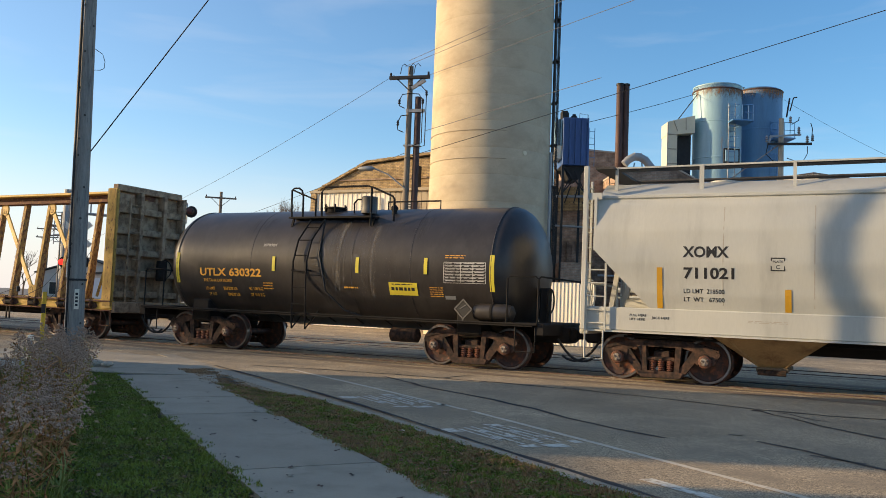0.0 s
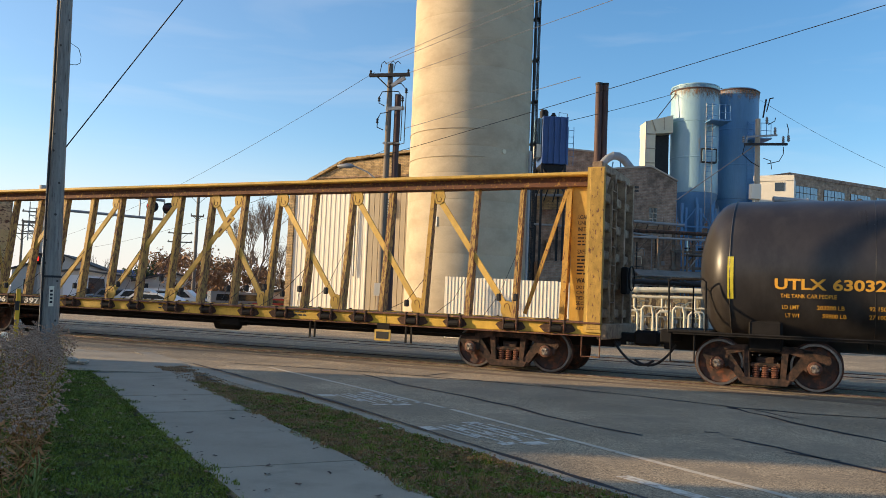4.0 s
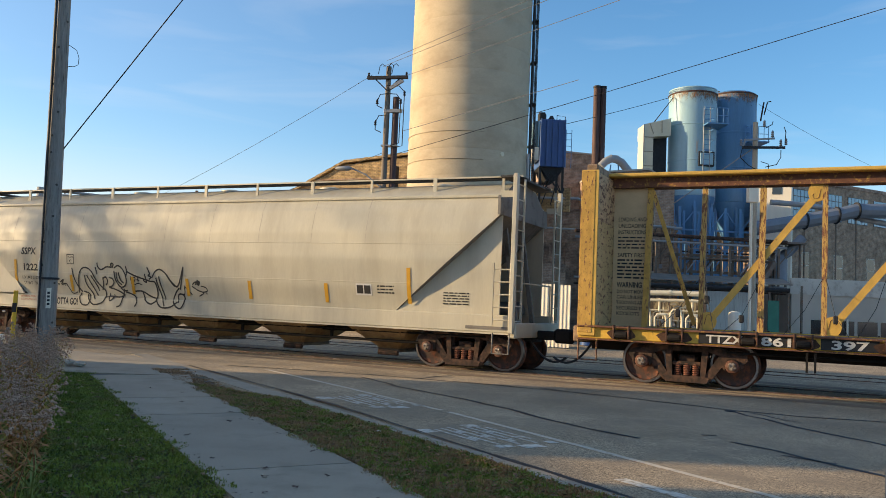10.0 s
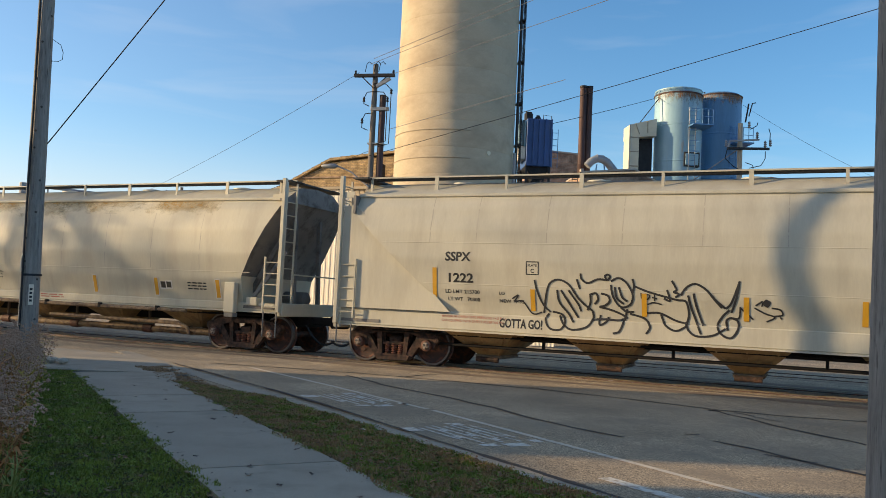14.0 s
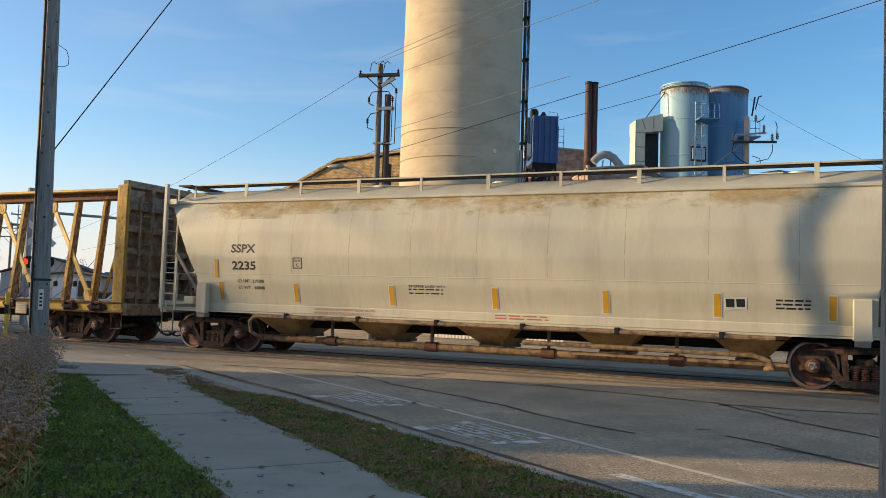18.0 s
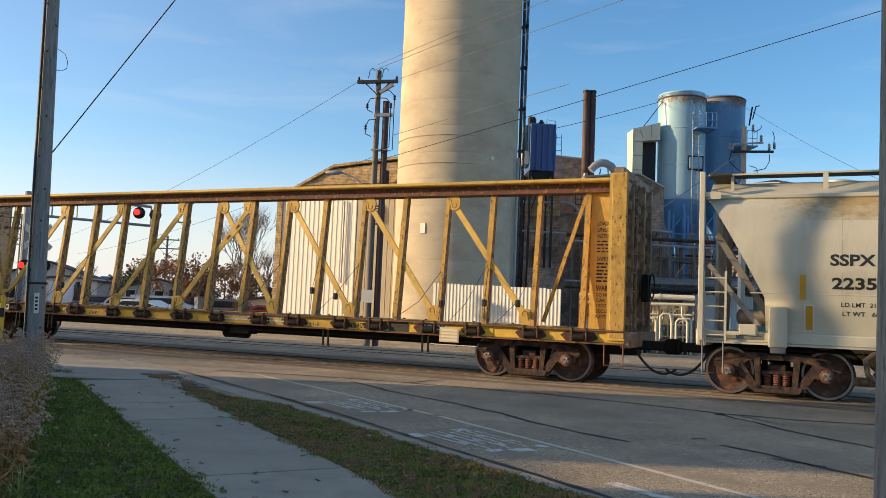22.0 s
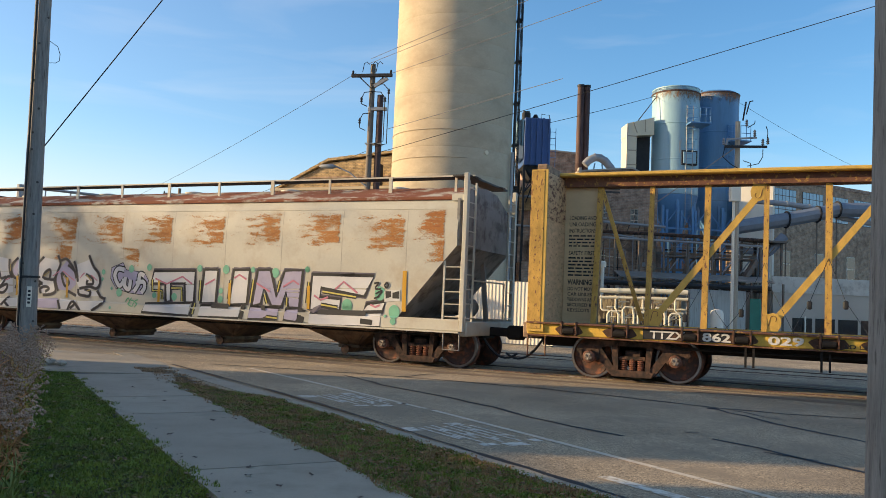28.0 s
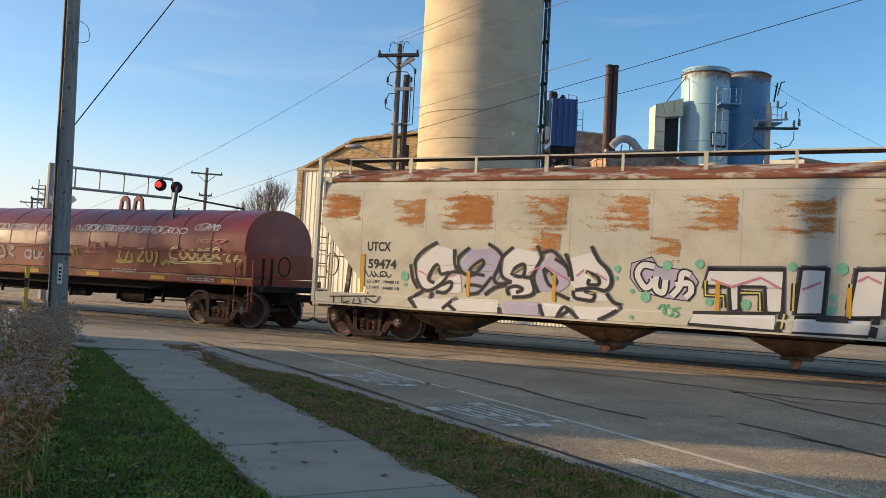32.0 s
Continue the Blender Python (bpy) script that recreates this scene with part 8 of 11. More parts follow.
    for k in range(2):
        part("train_pipe", Mesh().tube([(-half + 0.8, -1.1 + k * 0.3, z_sill0 - 0.12), (half - 0.8, -1.1 + k * 0.3, z_sill0 - 0.12)], 0.025, 6), UNDER, th)
    return th, (lambda z: -side(z) - 0.004)


def marks(th, surf, xs, z0, z1, w=0.11, material=MARK_Y, rim=0.0):
    """Reflective strips, with a pale painted rim where given."""
    for x in xs:
        def sheet(a, b, c, d, off):
            vv = []
            for j in range(5):
                z = c + (d - c) * j / 4
                vv += [(a, surf(z) - off, z), (b, surf(z) - off, z)]
            return Mesh().add(vv, [(2 * j, 2 * j + 1, 2 * j + 3, 2 * j + 2) for j in range(4)])
        if rim:
            part("mark_rim", sheet(x - rim, x + w + rim, z0 - rim, z1 + rim, 0.003), WHITE_P, th, "pale rim of a strip", False)
        part("reflective_mark", sheet(x, x + w, z0, z1, 0.007), material, th, "amber reflective strip", False)


def plate_box(th, surf, x, z, s, material, words=""):
    m = Mesh()
    for a, b, c, d in ((0, s, 0, 0.02), (0, s, s - 0.02, s), (0, 0.02, 0, s), (s - 0.02, s, 0, s)):
        m.add([(x + a, surf(z + c) - 0.002, z + c), (x + b, surf(z + c) - 0.002, z + c), (x + b, surf(z + d) - 0.002, z + d), (x + a, surf(z + d) - 0.002, z + d)], [(0, 1, 2, 3)])
    part("stencil_box", m, material, th, "", False)
    if words:
        lettering("stencil", "PLATE", s * 0.24, x + s * 0.5, z + s * 0.62, surf, material, th, s * 0.7, "CENTER")
        lettering("stencil", words, s * 0.42, x + s * 0.5, z + s * 0.16, surf, material, th, 0, "CENTER")


# section tables: height and half width
SEC_ROUND = [(0.95, 1.33), (1.3, 1.42), (1.8, 1.555), (2.4, 1.63), (3.0, 1.6), (3.5, 1.49), (3.85, 1.34)]
SEC_FLAT = [(0.95, 1.58), (1.5, 1.6), (2.2, 1.62), (3.0, 1.62), (3.5, 1.58), (3.75, 1.52)]

# leading grey hopper
A_C = 3.95
th, sf = hopper("covered_hopper", "pale grey covered hopper car with black lettering", A_C, 9.2, 7.65, HOP_G, (-5.6, -1.85, 1.85, 5.6), BIN_TAN, SEC_ROUND, (1.0, 1.47), 3.71, (2.62, 1.12), HOP_G, "none", 4.38, seams=(-6.4, -4.8, -3.2, -1.6, 0.0, 1.6, 3.2, 4.8, 6.4), seam_low=1.3, tip=0.3, inset=0.27)
lettering("reporting_mark", "XOMX", 0.29, -3.4 - A_C + 0.21, 2.49, sf, BLACK_P, th, 0.86)
lettering("reporting_mark", "711021", 0.29, -3.4 - A_C + 0.21, 2.08, sf, BLACK_P, th, 0.94)
lettering("stencil", "LD LMT  218500", 0.12, -3.4 - A_C + 0.21, 1.79, sf, BLACK_P, th, 0.76)
lettering("stencil", "LT  WT   67500", 0.12, -3.4 - A_C + 0.21, 1.63, sf, BLACK_P, th, 0.76)
plate_box(th, sf, -1.6 - A_C, 2.24, 0.25, BLACK_P, "C")
marks(th, sf, (-3.7 - A_C,), 1.48, 2.28)
marks(th, sf, (-1.35 - A_C, 1.2 - A_C), 1.48, 1.9)
fl = lambda z: -(interp(SEC_ROUND, 1.47) + 0.034)
lettering("stencil", "PULL HERE", 0.07, -4.25 - A_C, 1.3, fl, BLACK_P, th)
lettering("stencil", "LIFT HERE", 0.07, -4.25 - A_C, 1.22, fl, BLACK_P, th)
lettering("stencil", "JACK HERE", 0.07, -3.8 - A_C, 1.26, fl, BLACK_P, th)
bars("small_print", 2, -2.0 - A_C, 1.3, 0.7, 0.055, fl, SEAM_SHADE_PRINT, th, 3)

# tank car
B_C = -11.9
TR, TZ = 1.49, 2.23
th = car("tank_car", "black tank car with orange lettering and yellow marks", B_C)
surf = lambda z: -math.sqrt(max(0.02, TR * TR - (z - TZ) ** 2)) - 0.008
prof = []
for k in range(9):
    a = radians(90 * k / 8)
    prof.append((max(0.03, TR * math.sin(a)), -4.58 - 0.72 * math.cos(a)))
prof += [(TR, -4.4 + 0.8 * k) for k in range(12)]
for k in range(9):
    a = radians(90 * k / 8)
    prof.append((max(0.03, TR * math.cos(a)), 4.58 + 0.72 * math.sin(a)))
part("tank", Mesh().lathe(prof, 72, (0, 0, TZ), "x"), TANK_B, th, "black cylindrical tank shell")
for x in (-2.1, 0.95, 2.55):
    part("weld_seam", Mesh().tube([(x, (TR - 0.006) * math.cos(a), TZ + (TR - 0.006) * math.sin(a)) for a in [i * math.pi / 30 for i in range(61)]], 0.012, 4), TANK_B, th)
for s in (-1, 1):
    part("head_seam", Mesh().tube([(s * 4.58, (TR + 0.004) * math.cos(a), TZ + (TR + 0.004) * math.sin(a)) for a in [i * math.pi / 30 for i in range(61)]], 0.014, 5), TANK_B, th)
for x0, x1, z0, z1, mt in ((-0.15, 1.5, 1.0, 3.5, STREAK), (0.2, 1.1, 1.3, 3.55, STREAK), (0.5, 2.3, 0.95, 3.4, STREAK), (-0.9, 0.2, 1.0, 3.0, STREAK_FAINT), (1.4, 2.6, 1.0, 2.6, STREAK_FAINT), (-3.0, -1.2, 2.6, 3.5, STREAK_FAINT), (1.8, 3.6, 2.5, 3.5, STREAK_FAINT)):
    m = Mesh()
    patch(m, [(x0, z0), (x1, z0), (x1, z1), (x0, z1)], surf, 0.002)
    part("residue_streak", m, mt, th, "pale residue runs down the barrel", False)
lettering("reporting_mark", "UTLX", 0.27, -3.79, 1.91, surf, ORANGE_P, th, 0.88)
lettering("reporting_mark", "630322", 0.27, -2.8, 1.91, surf, ORANGE_P, th, 1.04)
lettering("stencil", "THE TANK CAR PEOPLE", 0.105, -3.68, 1.75, surf, ORANGE_P, th, 0.95)
for q, (a_, b_, c_) in enumerate((("LD LMT", "203200 LB", "92 150 KG"), ("LT WT", "59800 LB", "27 100 KG"))):
    lettering("stencil", a_, 0.105, -3.66 + 0.06 * q, 1.54 - 0.15 * q, surf, ORANGE_P, th, 0.3 - 0.05 * q)
    lettering("stencil", b_, 0.105, -3.06 + 0.09 * q, 1.55 - 0.15 * q, surf, ORANGE_P, th, 0.46 - 0.06 * q)
    lettering("stencil", c_, 0.105, -2.2, 1.56 - 0.15 * q, surf, ORANGE_P, th, 0.44)
bars("small_print", 3, -1.72, 1.76, 0.3, 0.2, surf, ORANGE_P, th, 5, 0.3)
bars("small_print", 1, 0.72, 1.72, 0.4, 0.07, surf, ORANGE_P, th, 15, 0.5)
bars("small_print", 2, -1.75, 2.74, 0.42, 0.09, surf, WHITE_P, th, 6, 0.3)
bars("small_print", 5, 3.05, 1.76, 0.34, 0.24, surf, ORANGE_P, th, 7, 0.3)
m = Mesh()
patch(m, [(3.42, 1.5), (3.68, 1.5), (3.68, 1.58), (3.42, 1.58)], surf, 0.002)
part("label_plate", m, STEEL_GREY, th, "", False)
marks(th, surf, (-1.4, 1.08, 2.92), 2.05, 2.42, 0.09, MARK_LIME)
marks(th, surf, (-4.62, 4.55), 1.7, 2.5, 0.11, MARK_LIME)
m = Mesh()
patch(m, [(1.98, 1.56), (2.73, 1.56), (2.73, 1.85), (1.98, 1.85)], surf, 0.003)
part("warning_sign", m, MARK_LIME, th, "yellow emergency notice with black print", False)
bars("small_print", 1, 2.06, 1.82, 0.55, 0.05, lambda z: surf(z) - 0.006, BLACK_P, th, 1)
bars("telephone_bars", 1, 2.04, 1.74, 0.62, 0.16, lambda z: surf(z) - 0.006, BLACK_P, th, 4)
m = Mesh()
for i in range(8):
    z = 1.87 + i * 0.066
    stroke(m, [(3.43, z), (4.45, z)], 0.009, surf, 0.002)
for x in (3.43, 3.85, 4.15, 4.45):
    stroke(m, [(x, 1.87 + 0.115 * j) for j in range(5)], 0.014, surf, 0.002)
tagged(part("data_table", m, WHITE_P, th, "white ruled data table", False), kind="stuff")
bars("small_print", 7, 3.46, 2.32, 0.95, 0.46, surf, WHITE_P, th, 11, 0.22)
bars("small_print", 2, 3.45, 2.49, 0.5, 0.1, surf, ORANGE_P, th, 12, 0.35)
# saddle, sills, running boards
part("side_board", Mesh().box(-5.6, 5.6, -1.55, -1.25, 0.98, 1.02), UNDER, th), part("side_board", Mesh().box(-5.6, 5.6, 1.25, 1.55, 0.98, 1.02), UNDER, th)
part("board_edge", Mesh().tube([(-5.7, -1.55, 1.03), (5.7, -1.55, 1.03)], 0.022, 6), UNDER, th)
for s in (-1, 1):
    part("end_sill", Mesh().box(s * 5.75 - 0.1, s * 5.75 + 0.1, -1.5, 1.5, 0.8, 1.05, 0.02), UNDER, th)
    part("stub_sill", Mesh().box(min(s * 3.2, s * 6.0), max(s * 3.2, s * 6.0), -0.3, 0.3, 0.62, 0.98, 0.02), UNDER, th)
    part("saddle", Mesh().box(s * 3.95 - 0.3, s * 3.95 + 0.3, -1.2, 1.2, 0.72, 1.3, 0.04), UNDER, th)
    part("end_deck", Mesh().box(min(s * 4.9, s * 5.8), max(s * 4.9, s * 5.8), -1.45, 1.45, 1.0, 1.06), UNDER, th)
    part("hand_rail", Mesh().tube([(s * 5.7, -1.5, 1.0), (s * 5.7, -1.5, 2.0), (s * 5.72, -1.4, 2.05), (s * 5.72, 1.4, 2.05), (s * 5.7, 1.5, 2.0), (s * 5.7, 1.5, 1.0)], 0.02, 6), UNDER, th)
    part("hand_rail", Mesh().tube([(s * 5.0, -1.52, 1.0), (s * 5.0, -1.52, 2.0), (s * 5.06, -1.52, 2.05), (s * 5.64, -1.52, 2.05), (s * 5.7, -1.5, 2.0)], 0.02, 6), UNDER, th)
    part("stirrup_step", Mesh().tube([(s * 5.2, -1.5, 0.98), (s * 5.2, -1.5, 0.45), (s * 5.65, -1.5, 0.45), (s * 5.65, -1.5, 0.98)], 0.018, 6), UNDER, th)
    coupler(th, s * 5.75, s)
    truck(th, s * 3.95)
part("brake_wheel", Mesh().tube([(5.5, -0.2 + 0.28 * math.cos(a), 1.55 + 0.28 * math.sin(a)) for a in [i * math.pi / 8 for i in range(17)]], 0.02, 5), UNDER, th)
part("brake_stand", Mesh().box(5.3, 5.5, -0.35, -0.05, 1.0, 1.85, 0.03), UNDER, th)
part("air_reservoir", Mesh().lathe([(0.05, -0.5), (0.16, -0.44), (0.19, -0.3), (0.19, 0.3), (0.16, 0.44), (0.05, 0.5)], 18, (4.6, -1.3, 1.25), "x"), TANK_B, th, "black air reservoir")
px_, pz_ = 3.95, 1.3
for a0, a1 in ((0, 1), (1, 2), (2, 3), (3, 0)):
    c4 = [(px_ - 0.21, pz_), (px_, pz_ + 0.21), (px_ + 0.21, pz_), (px_, pz_ - 0.21)]
    part("placard_rail", Mesh().beam((c4[a0][0], -1.5, c4[a0][1]), (c4[a1][0], -1.5, c4[a1][1]), 0.03, 0.015), PLACARD, th, "grey edge of the diamond placard holder")
part("placard_face", Mesh().prism([(px_ - 0.17, pz_), (px_, pz_ + 0.17), (px_ + 0.17, pz_), (px_, pz_ - 0.17)], -1.5, -1.492, "y"), BLACK_P, th)
part("placard_bar", Mesh().beam((px_ - 0.08, -1.507, pz_), (px_ + 0.08, -1.507, pz_ + 0.1), 0.02, 0.006), PLACARD, th)
part("placard_stem", Mesh().box(px_ - 0.02, px_ + 0.02, -1.5, -1.48, 1.0, pz_ - 0.2), PLACARD, th)
part("reservoir_band", Mesh().lathe([(0.2, -0.03), (0.205, 0), (0.2, 0.03)], 18, (4.6, -1.3, 1.25), "x"), UNDER, th)
part("reservoir", Mesh().lathe([(0.08, -0.4), (0.17, -0.34), (0.17, 0.34), (0.08, 0.4)], 14, (2.0, -0.6, 0.62), "x"), TRUCK_RUST, th)
m = Mesh()
for k in range(7):
    m.tube([(-2.2 + k * 0.8, -1.3, 1.0), (-2.2 + k * 0.8, -0.9, 0.85)], 0.02, 5)
part("board_brackets", m, UNDER, th)
# ladder, top platform with rails, valves
for x, tw in ((-0.66, 0.2), (-0.26, 0.2)):
    part("ladder_rail", Mesh().tube([(x + 0.02, -1.58, 0.66), (x, -1.62, 1.8), (x, -1.62, 2.3), (x + tw * 0.2, -1.5, 2.83), (x + tw, -1.2, 3.38)], 0.022, 6), UNDER, th)
    part("ladder_brace", Mesh().tube([(x + 0.12, -1.2, 1.1), (x + 0.02, -1.58, 0.66)], 0.018, 5), UNDER, th)
    part("ladder_brace", Mesh().tube([(x - 0.12, -1.3, 1.05), (x + 0.02, -1.58, 0.8)], 0.016, 5), UNDER, th)
for z, dx in ((0.8, 0.01), (1.25, 0.0), (1.66, 0.0), (2.06, 0.0), (2.45, 0.02), (2.83, 0.05), (3.16, 0.14)):
    y = -1.62 if z < 2.3 else -math.sqrt(max(0.3, (TR + 0.1) ** 2 - (z - TZ) ** 2))
    part("ladder_rung", Mesh().tube([(-0.66 + dx, y, z), (-0.26 + dx, y, z)], 0.015, 5), UNDER, th)
for x in (-0.69, -0.23):
    part("ladder_standoff", Mesh().tube([(x, -1.62, 2.08), (x, -1.4, 2.08)], 0.025, 6), UNDER, th)
part("drain_hose", Mesh().tube([(-0.05, -1.2, 3.36), (0.02, -1.5, 2.5), (0.25, -1.5, 1.6), (0.7, -1.3, 1.15), (1.2, -1.1, 1.0)], 0.022, 6), BLACK_P, th)
for y in (-1.05, 1.05):
    m = Mesh()
    for k in range(3):
        m.box(-1.15, 1.3, y - 0.2 + k * 0.14, y - 0.09 + k * 0.14, 3.4, 3.44)
    part("top_platform", m, UNDER, th)
    for x in (-1.13, 1.26):
        part("platform_bracket", Mesh().beam((x, y, 3.4), (x, y * 1.1, 3.1), 0.05, 0.04), UNDER, th)
part("rail_hoop", Mesh().tube([(-1.09, -1.2, 3.42), (-1.12, -1.2, 4.12), (-1.05, -1.2, 4.17), (-0.9, -1.2, 4.17), (-0.8, -1.2, 4.1), (-0.76, -1.2, 3.95), (-0.75, -1.2, 3.42)], 0.024, 6), UNDER, th)
part("sloping_rail", Mesh().tube([(-1.1, -1.2, 4.13), (-0.37, -1.2, 3.86), (-0.36, -1.2, 3.42)], 0.024, 6), UNDER, th)
part("rail_hoop", Mesh().tube([(-0.37, 1.2, 3.86), (0.05, 1.2, 3.86), (0.13, 1.2, 3.78), (0.15, 1.2, 3.42)], 0.022, 6), UNDER, th)
part("rail_hoop", Mesh().tube([(-0.17, -1.2, 3.42), (-0.2, -1.2, 4.05), (-0.1, -1.2, 4.17), (1.15, -1.2, 4.17), (1.32, -1.2, 4.12), (1.85, -1.2, 3.9), (1.9, -1.2, 3.82), (1.9, -1.2, 3.3)], 0.026, 6), UNDER, th)
part("rail_post", Mesh().tube([(1.26, -1.2, 3.2), (1.26, -1.2, 4.14)], 0.026, 6), UNDER, th)
part("rail_hoop", Mesh().tube([(0.4, -0.6, 3.5), (0.38, -0.6, 3.84), (0.48, -0.6, 3.93), (1.02, -0.6, 3.93)], 0.022, 6), UNDER, th)
part("rail_hoop", Mesh().tube([(0.3, 1.2, 3.42), (0.3, 1.2, 4.1), (1.9, 1.2, 4.1), (1.9, 1.2, 3.42)], 0.024, 6), UNDER, th)
part("manway", Mesh().lathe([(0.27, 0), (0.27, 0.1), (0.3, 0.11), (0.3, 0.15), (0.1, 0.17)], 18, (-0.38, -0.3, 3.62)), UNDER, th)
for k in range(6):
    part("eye_bolt", Mesh().lathe([(0.025, 0), (0.025, 0.16), (0.035, 0.17), (0.02, 0.2)], 6, (-0.38 + 0.29 * math.cos(k * 1.05), -0.3 + 0.29 * math.sin(k * 1.05), 3.64)), UNDER, th)
part("valve_housing", Mesh().lathe([(0.19, 0), (0.2, 0.05), (0.19, 0.1), (0.19, 0.38), (0.2, 0.4), (0.16, 0.42)], 20, (0.92, -0.75, 3.55)), PLACARD, th, "grey valve housing")
part("valve", Mesh().lathe([(0.06, 0), (0.06, 0.12), (0.09, 0.13), (0.09, 0.2), (0.03, 0.26)], 10, (1.62, -0.7, 3.5)), UNDER, th)

# centerbeam flat cars
WINCHX = (-9.99, -8.95, -7.59, -6.64, -5.15, -4.24, -2.84, -1.81, -0.48, 0.67, 1.97, 3.0, 4.3, 5.24, 6.59, 7.64, 8.95, 9.99)
POSTX = [0.57 + 1.15 * k for k in range(8)] + [9.75]


def centerbeam(label, centre, texts, dirty):
    th = car("centerbeam_car", label, centre)
    H = 10.9
    zd = 1.12
    part("deck", Mesh().box(-H + 0.3, H - 0.3, -1.25, 1.25, zd - 0.14, zd - 0.02), BEAM_RUST, th)
    for s in (-1, 1):
        y0, y1 = sorted((s * 1.3, s * 1.42))
        part("side_sill", Mesh().box(-H, H, y0, y1, 0.86, zd, 0.015), BEAM_SILL, th, "yellow side sill with rust")
        part("sill_flange", Mesh().box(-H, H, min(s * 1.25, s * 1.46), max(s * 1.25, s * 1.46), 0.83, 0.86), BEAM_RUST, th)
        for k, x in enumerate(WINCHX):
            part("winch", Mesh().lathe([(0.04, -0.13), (0.065, -0.11), (0.065, 0.11), (0.04, 0.13)], 10, (x, s * 1.48, 0.96), "x"), UNDER, th, "rusty tie-down winch")
            for q in (x - 0.15, x + 0.15):
                part("winch_bracket", Mesh().box(q - 0.02, q + 0.02, min(s * 1.42, s * 1.52), max(s * 1.42, s * 1.52), 0.87, zd + 0.03, 0.008), BEAM_POCKET, th)
            part("ratchet", Mesh().lathe([(0.03, 0.14), (0.085, 0.145), (0.085, 0.165), (0.03, 0.17)], 10, (x, s * 1.48, 0.97), "x"), BEAM_RUST, th)
            # dark wedge at each winch: rust with the winch's shadow painted in, near side only
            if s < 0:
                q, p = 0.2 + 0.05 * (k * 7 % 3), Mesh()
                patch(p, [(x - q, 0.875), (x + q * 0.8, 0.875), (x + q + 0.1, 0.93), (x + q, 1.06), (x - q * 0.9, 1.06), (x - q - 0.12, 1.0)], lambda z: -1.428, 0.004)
                part("pocket_shade", p, BEAM_POCKET, th, "dark rust and winch shadow painted on the sill", False)
        part("sill_cap", Mesh().box(-H, H, min(s * 1.41, s * 1.505), max(s * 1.41, s * 1.505), zd - 0.035, zd + 0.004, 0.008), BEAM_RUST, th, "rusted top flange of the sill")
    part("centre_sill", Mesh().box(-H, H, -0.3, 0.3, 0.6, zd - 0.14), UNDER, th)
    # centre truss
    for s in (-1, 1):
        for k, x in enumerate(POSTX):
            wide = 0.05 if k % 2 else 0.062
            po = part("post", Mesh().prism([(-0.44, zd), (-0.2, zd), (0.08, 4.18), (-0.09, 4.18)], s * x - wide + 0.015, s * x + wide - 0.015, "x"), BEAM_WEB, th, "rusted web of a yellow post")
            part("post_flange", Mesh().prism([(-0.455, zd), (-0.435, zd), (-0.085, 4.18), (-0.105, 4.18)], s * x - wide, s * x + wide, "x"), BEAM_POST if dirty and (k * 5 + (s > 0)) % 7 < 5 else BEAM_DIRTY, po, "yellow post face with flaking paint")
    part("top_chord", Mesh().box(-H + 0.25, H - 0.25, -0.42, 0.42, 4.33, 4.41, 0.02), BEAM_Y, th, "long yellow top chord")
    part("chord_web", Mesh().box(-H + 0.25, H - 0.25, -0.2, 0.2, 4.12, 4.33), BEAM_RUST, th)
    idx = lambda i: (-1 if i < 8 else 1) * POSTX[7 - i if i < 8 else i - 8]
    for a, b in ((7, 9), (9, 11), (11, 13), (13, 15), (8, 6), (6, 4), (4, 2), (2, 0)):
        x0, x1 = idx(a), idx(b)
        ez = zd + 0.15
        g = 1 if x1 > x0 else -1
        m = Mesh().beam((x0 + g * 0.12, -0.07, 3.95), (x1 - g * 0.14, -0.37, ez), 0.135, 0.045)
        dg = part("diagonal", m, BEAM_Y, th, "yellow diagonal brace with slotted ends")
        for gx, gz, up in ((x0 + g * 0.05, 4.13, -1), (x1 - g * 0.05, zd + 0.02, 1)):
            h_ = g if up < 0 else -g
            poly = [(0, 0), (0.2, 0), (0.25, 0.08), (0.27, 0.17), (0.25, 0.27), (0.19, 0.34), (0.1, 0.36), (0, 0.33)]
            ga = -0.13 if up < 0 else -0.42
            part("gusset", Mesh().prism([(gx + h_ * a, gz + up * b) for a, b in poly], ga, ga + 0.05, "y"), BEAM_Y, dg)
            part("slot_rim", Mesh().tube([(gx + h_ * (0.12 + 0.06 * math.cos(q)), ga - 0.002, gz + up * (0.24 + 0.06 * math.sin(q))) for q in [-0.9 + i * 0.5 for i in range(8)]] + [(gx + h_ * 0.03, ga - 0.002, gz + up * 0.1)], 0.006, 5), BEAM_RUST, dg)
    for s in (-1, 1):
        part("end_diagonal", Mesh().beam((s * 9.7, -0.12, 4.05), (s * 8.78, -0.12, zd + 0.1), 0.085, 0.035), BEAM_DIRTY, th, "thin worn end brace")
    bp = part("brace_plate", Mesh().beam((-0.24, -0.2, 3.0), (0.24, -0.15, 3.52), 0.19, 0.03), BEAM_Y, th, "slotted splice plate where the braces cross")
    for q in (-0.13, 0.13):
        part("slot_rim", Mesh().beam((q - 0.05, -0.192 + 0.1 * q, 3.26 + q * 1.08 - 0.055), (q + 0.05, -0.192 + 0.1 * q, 3.26 + q * 1.08 + 0.055), 0.05, 0.008), BEAM_RUST, bp)
    for s in (-1, 1):
        e = s * H
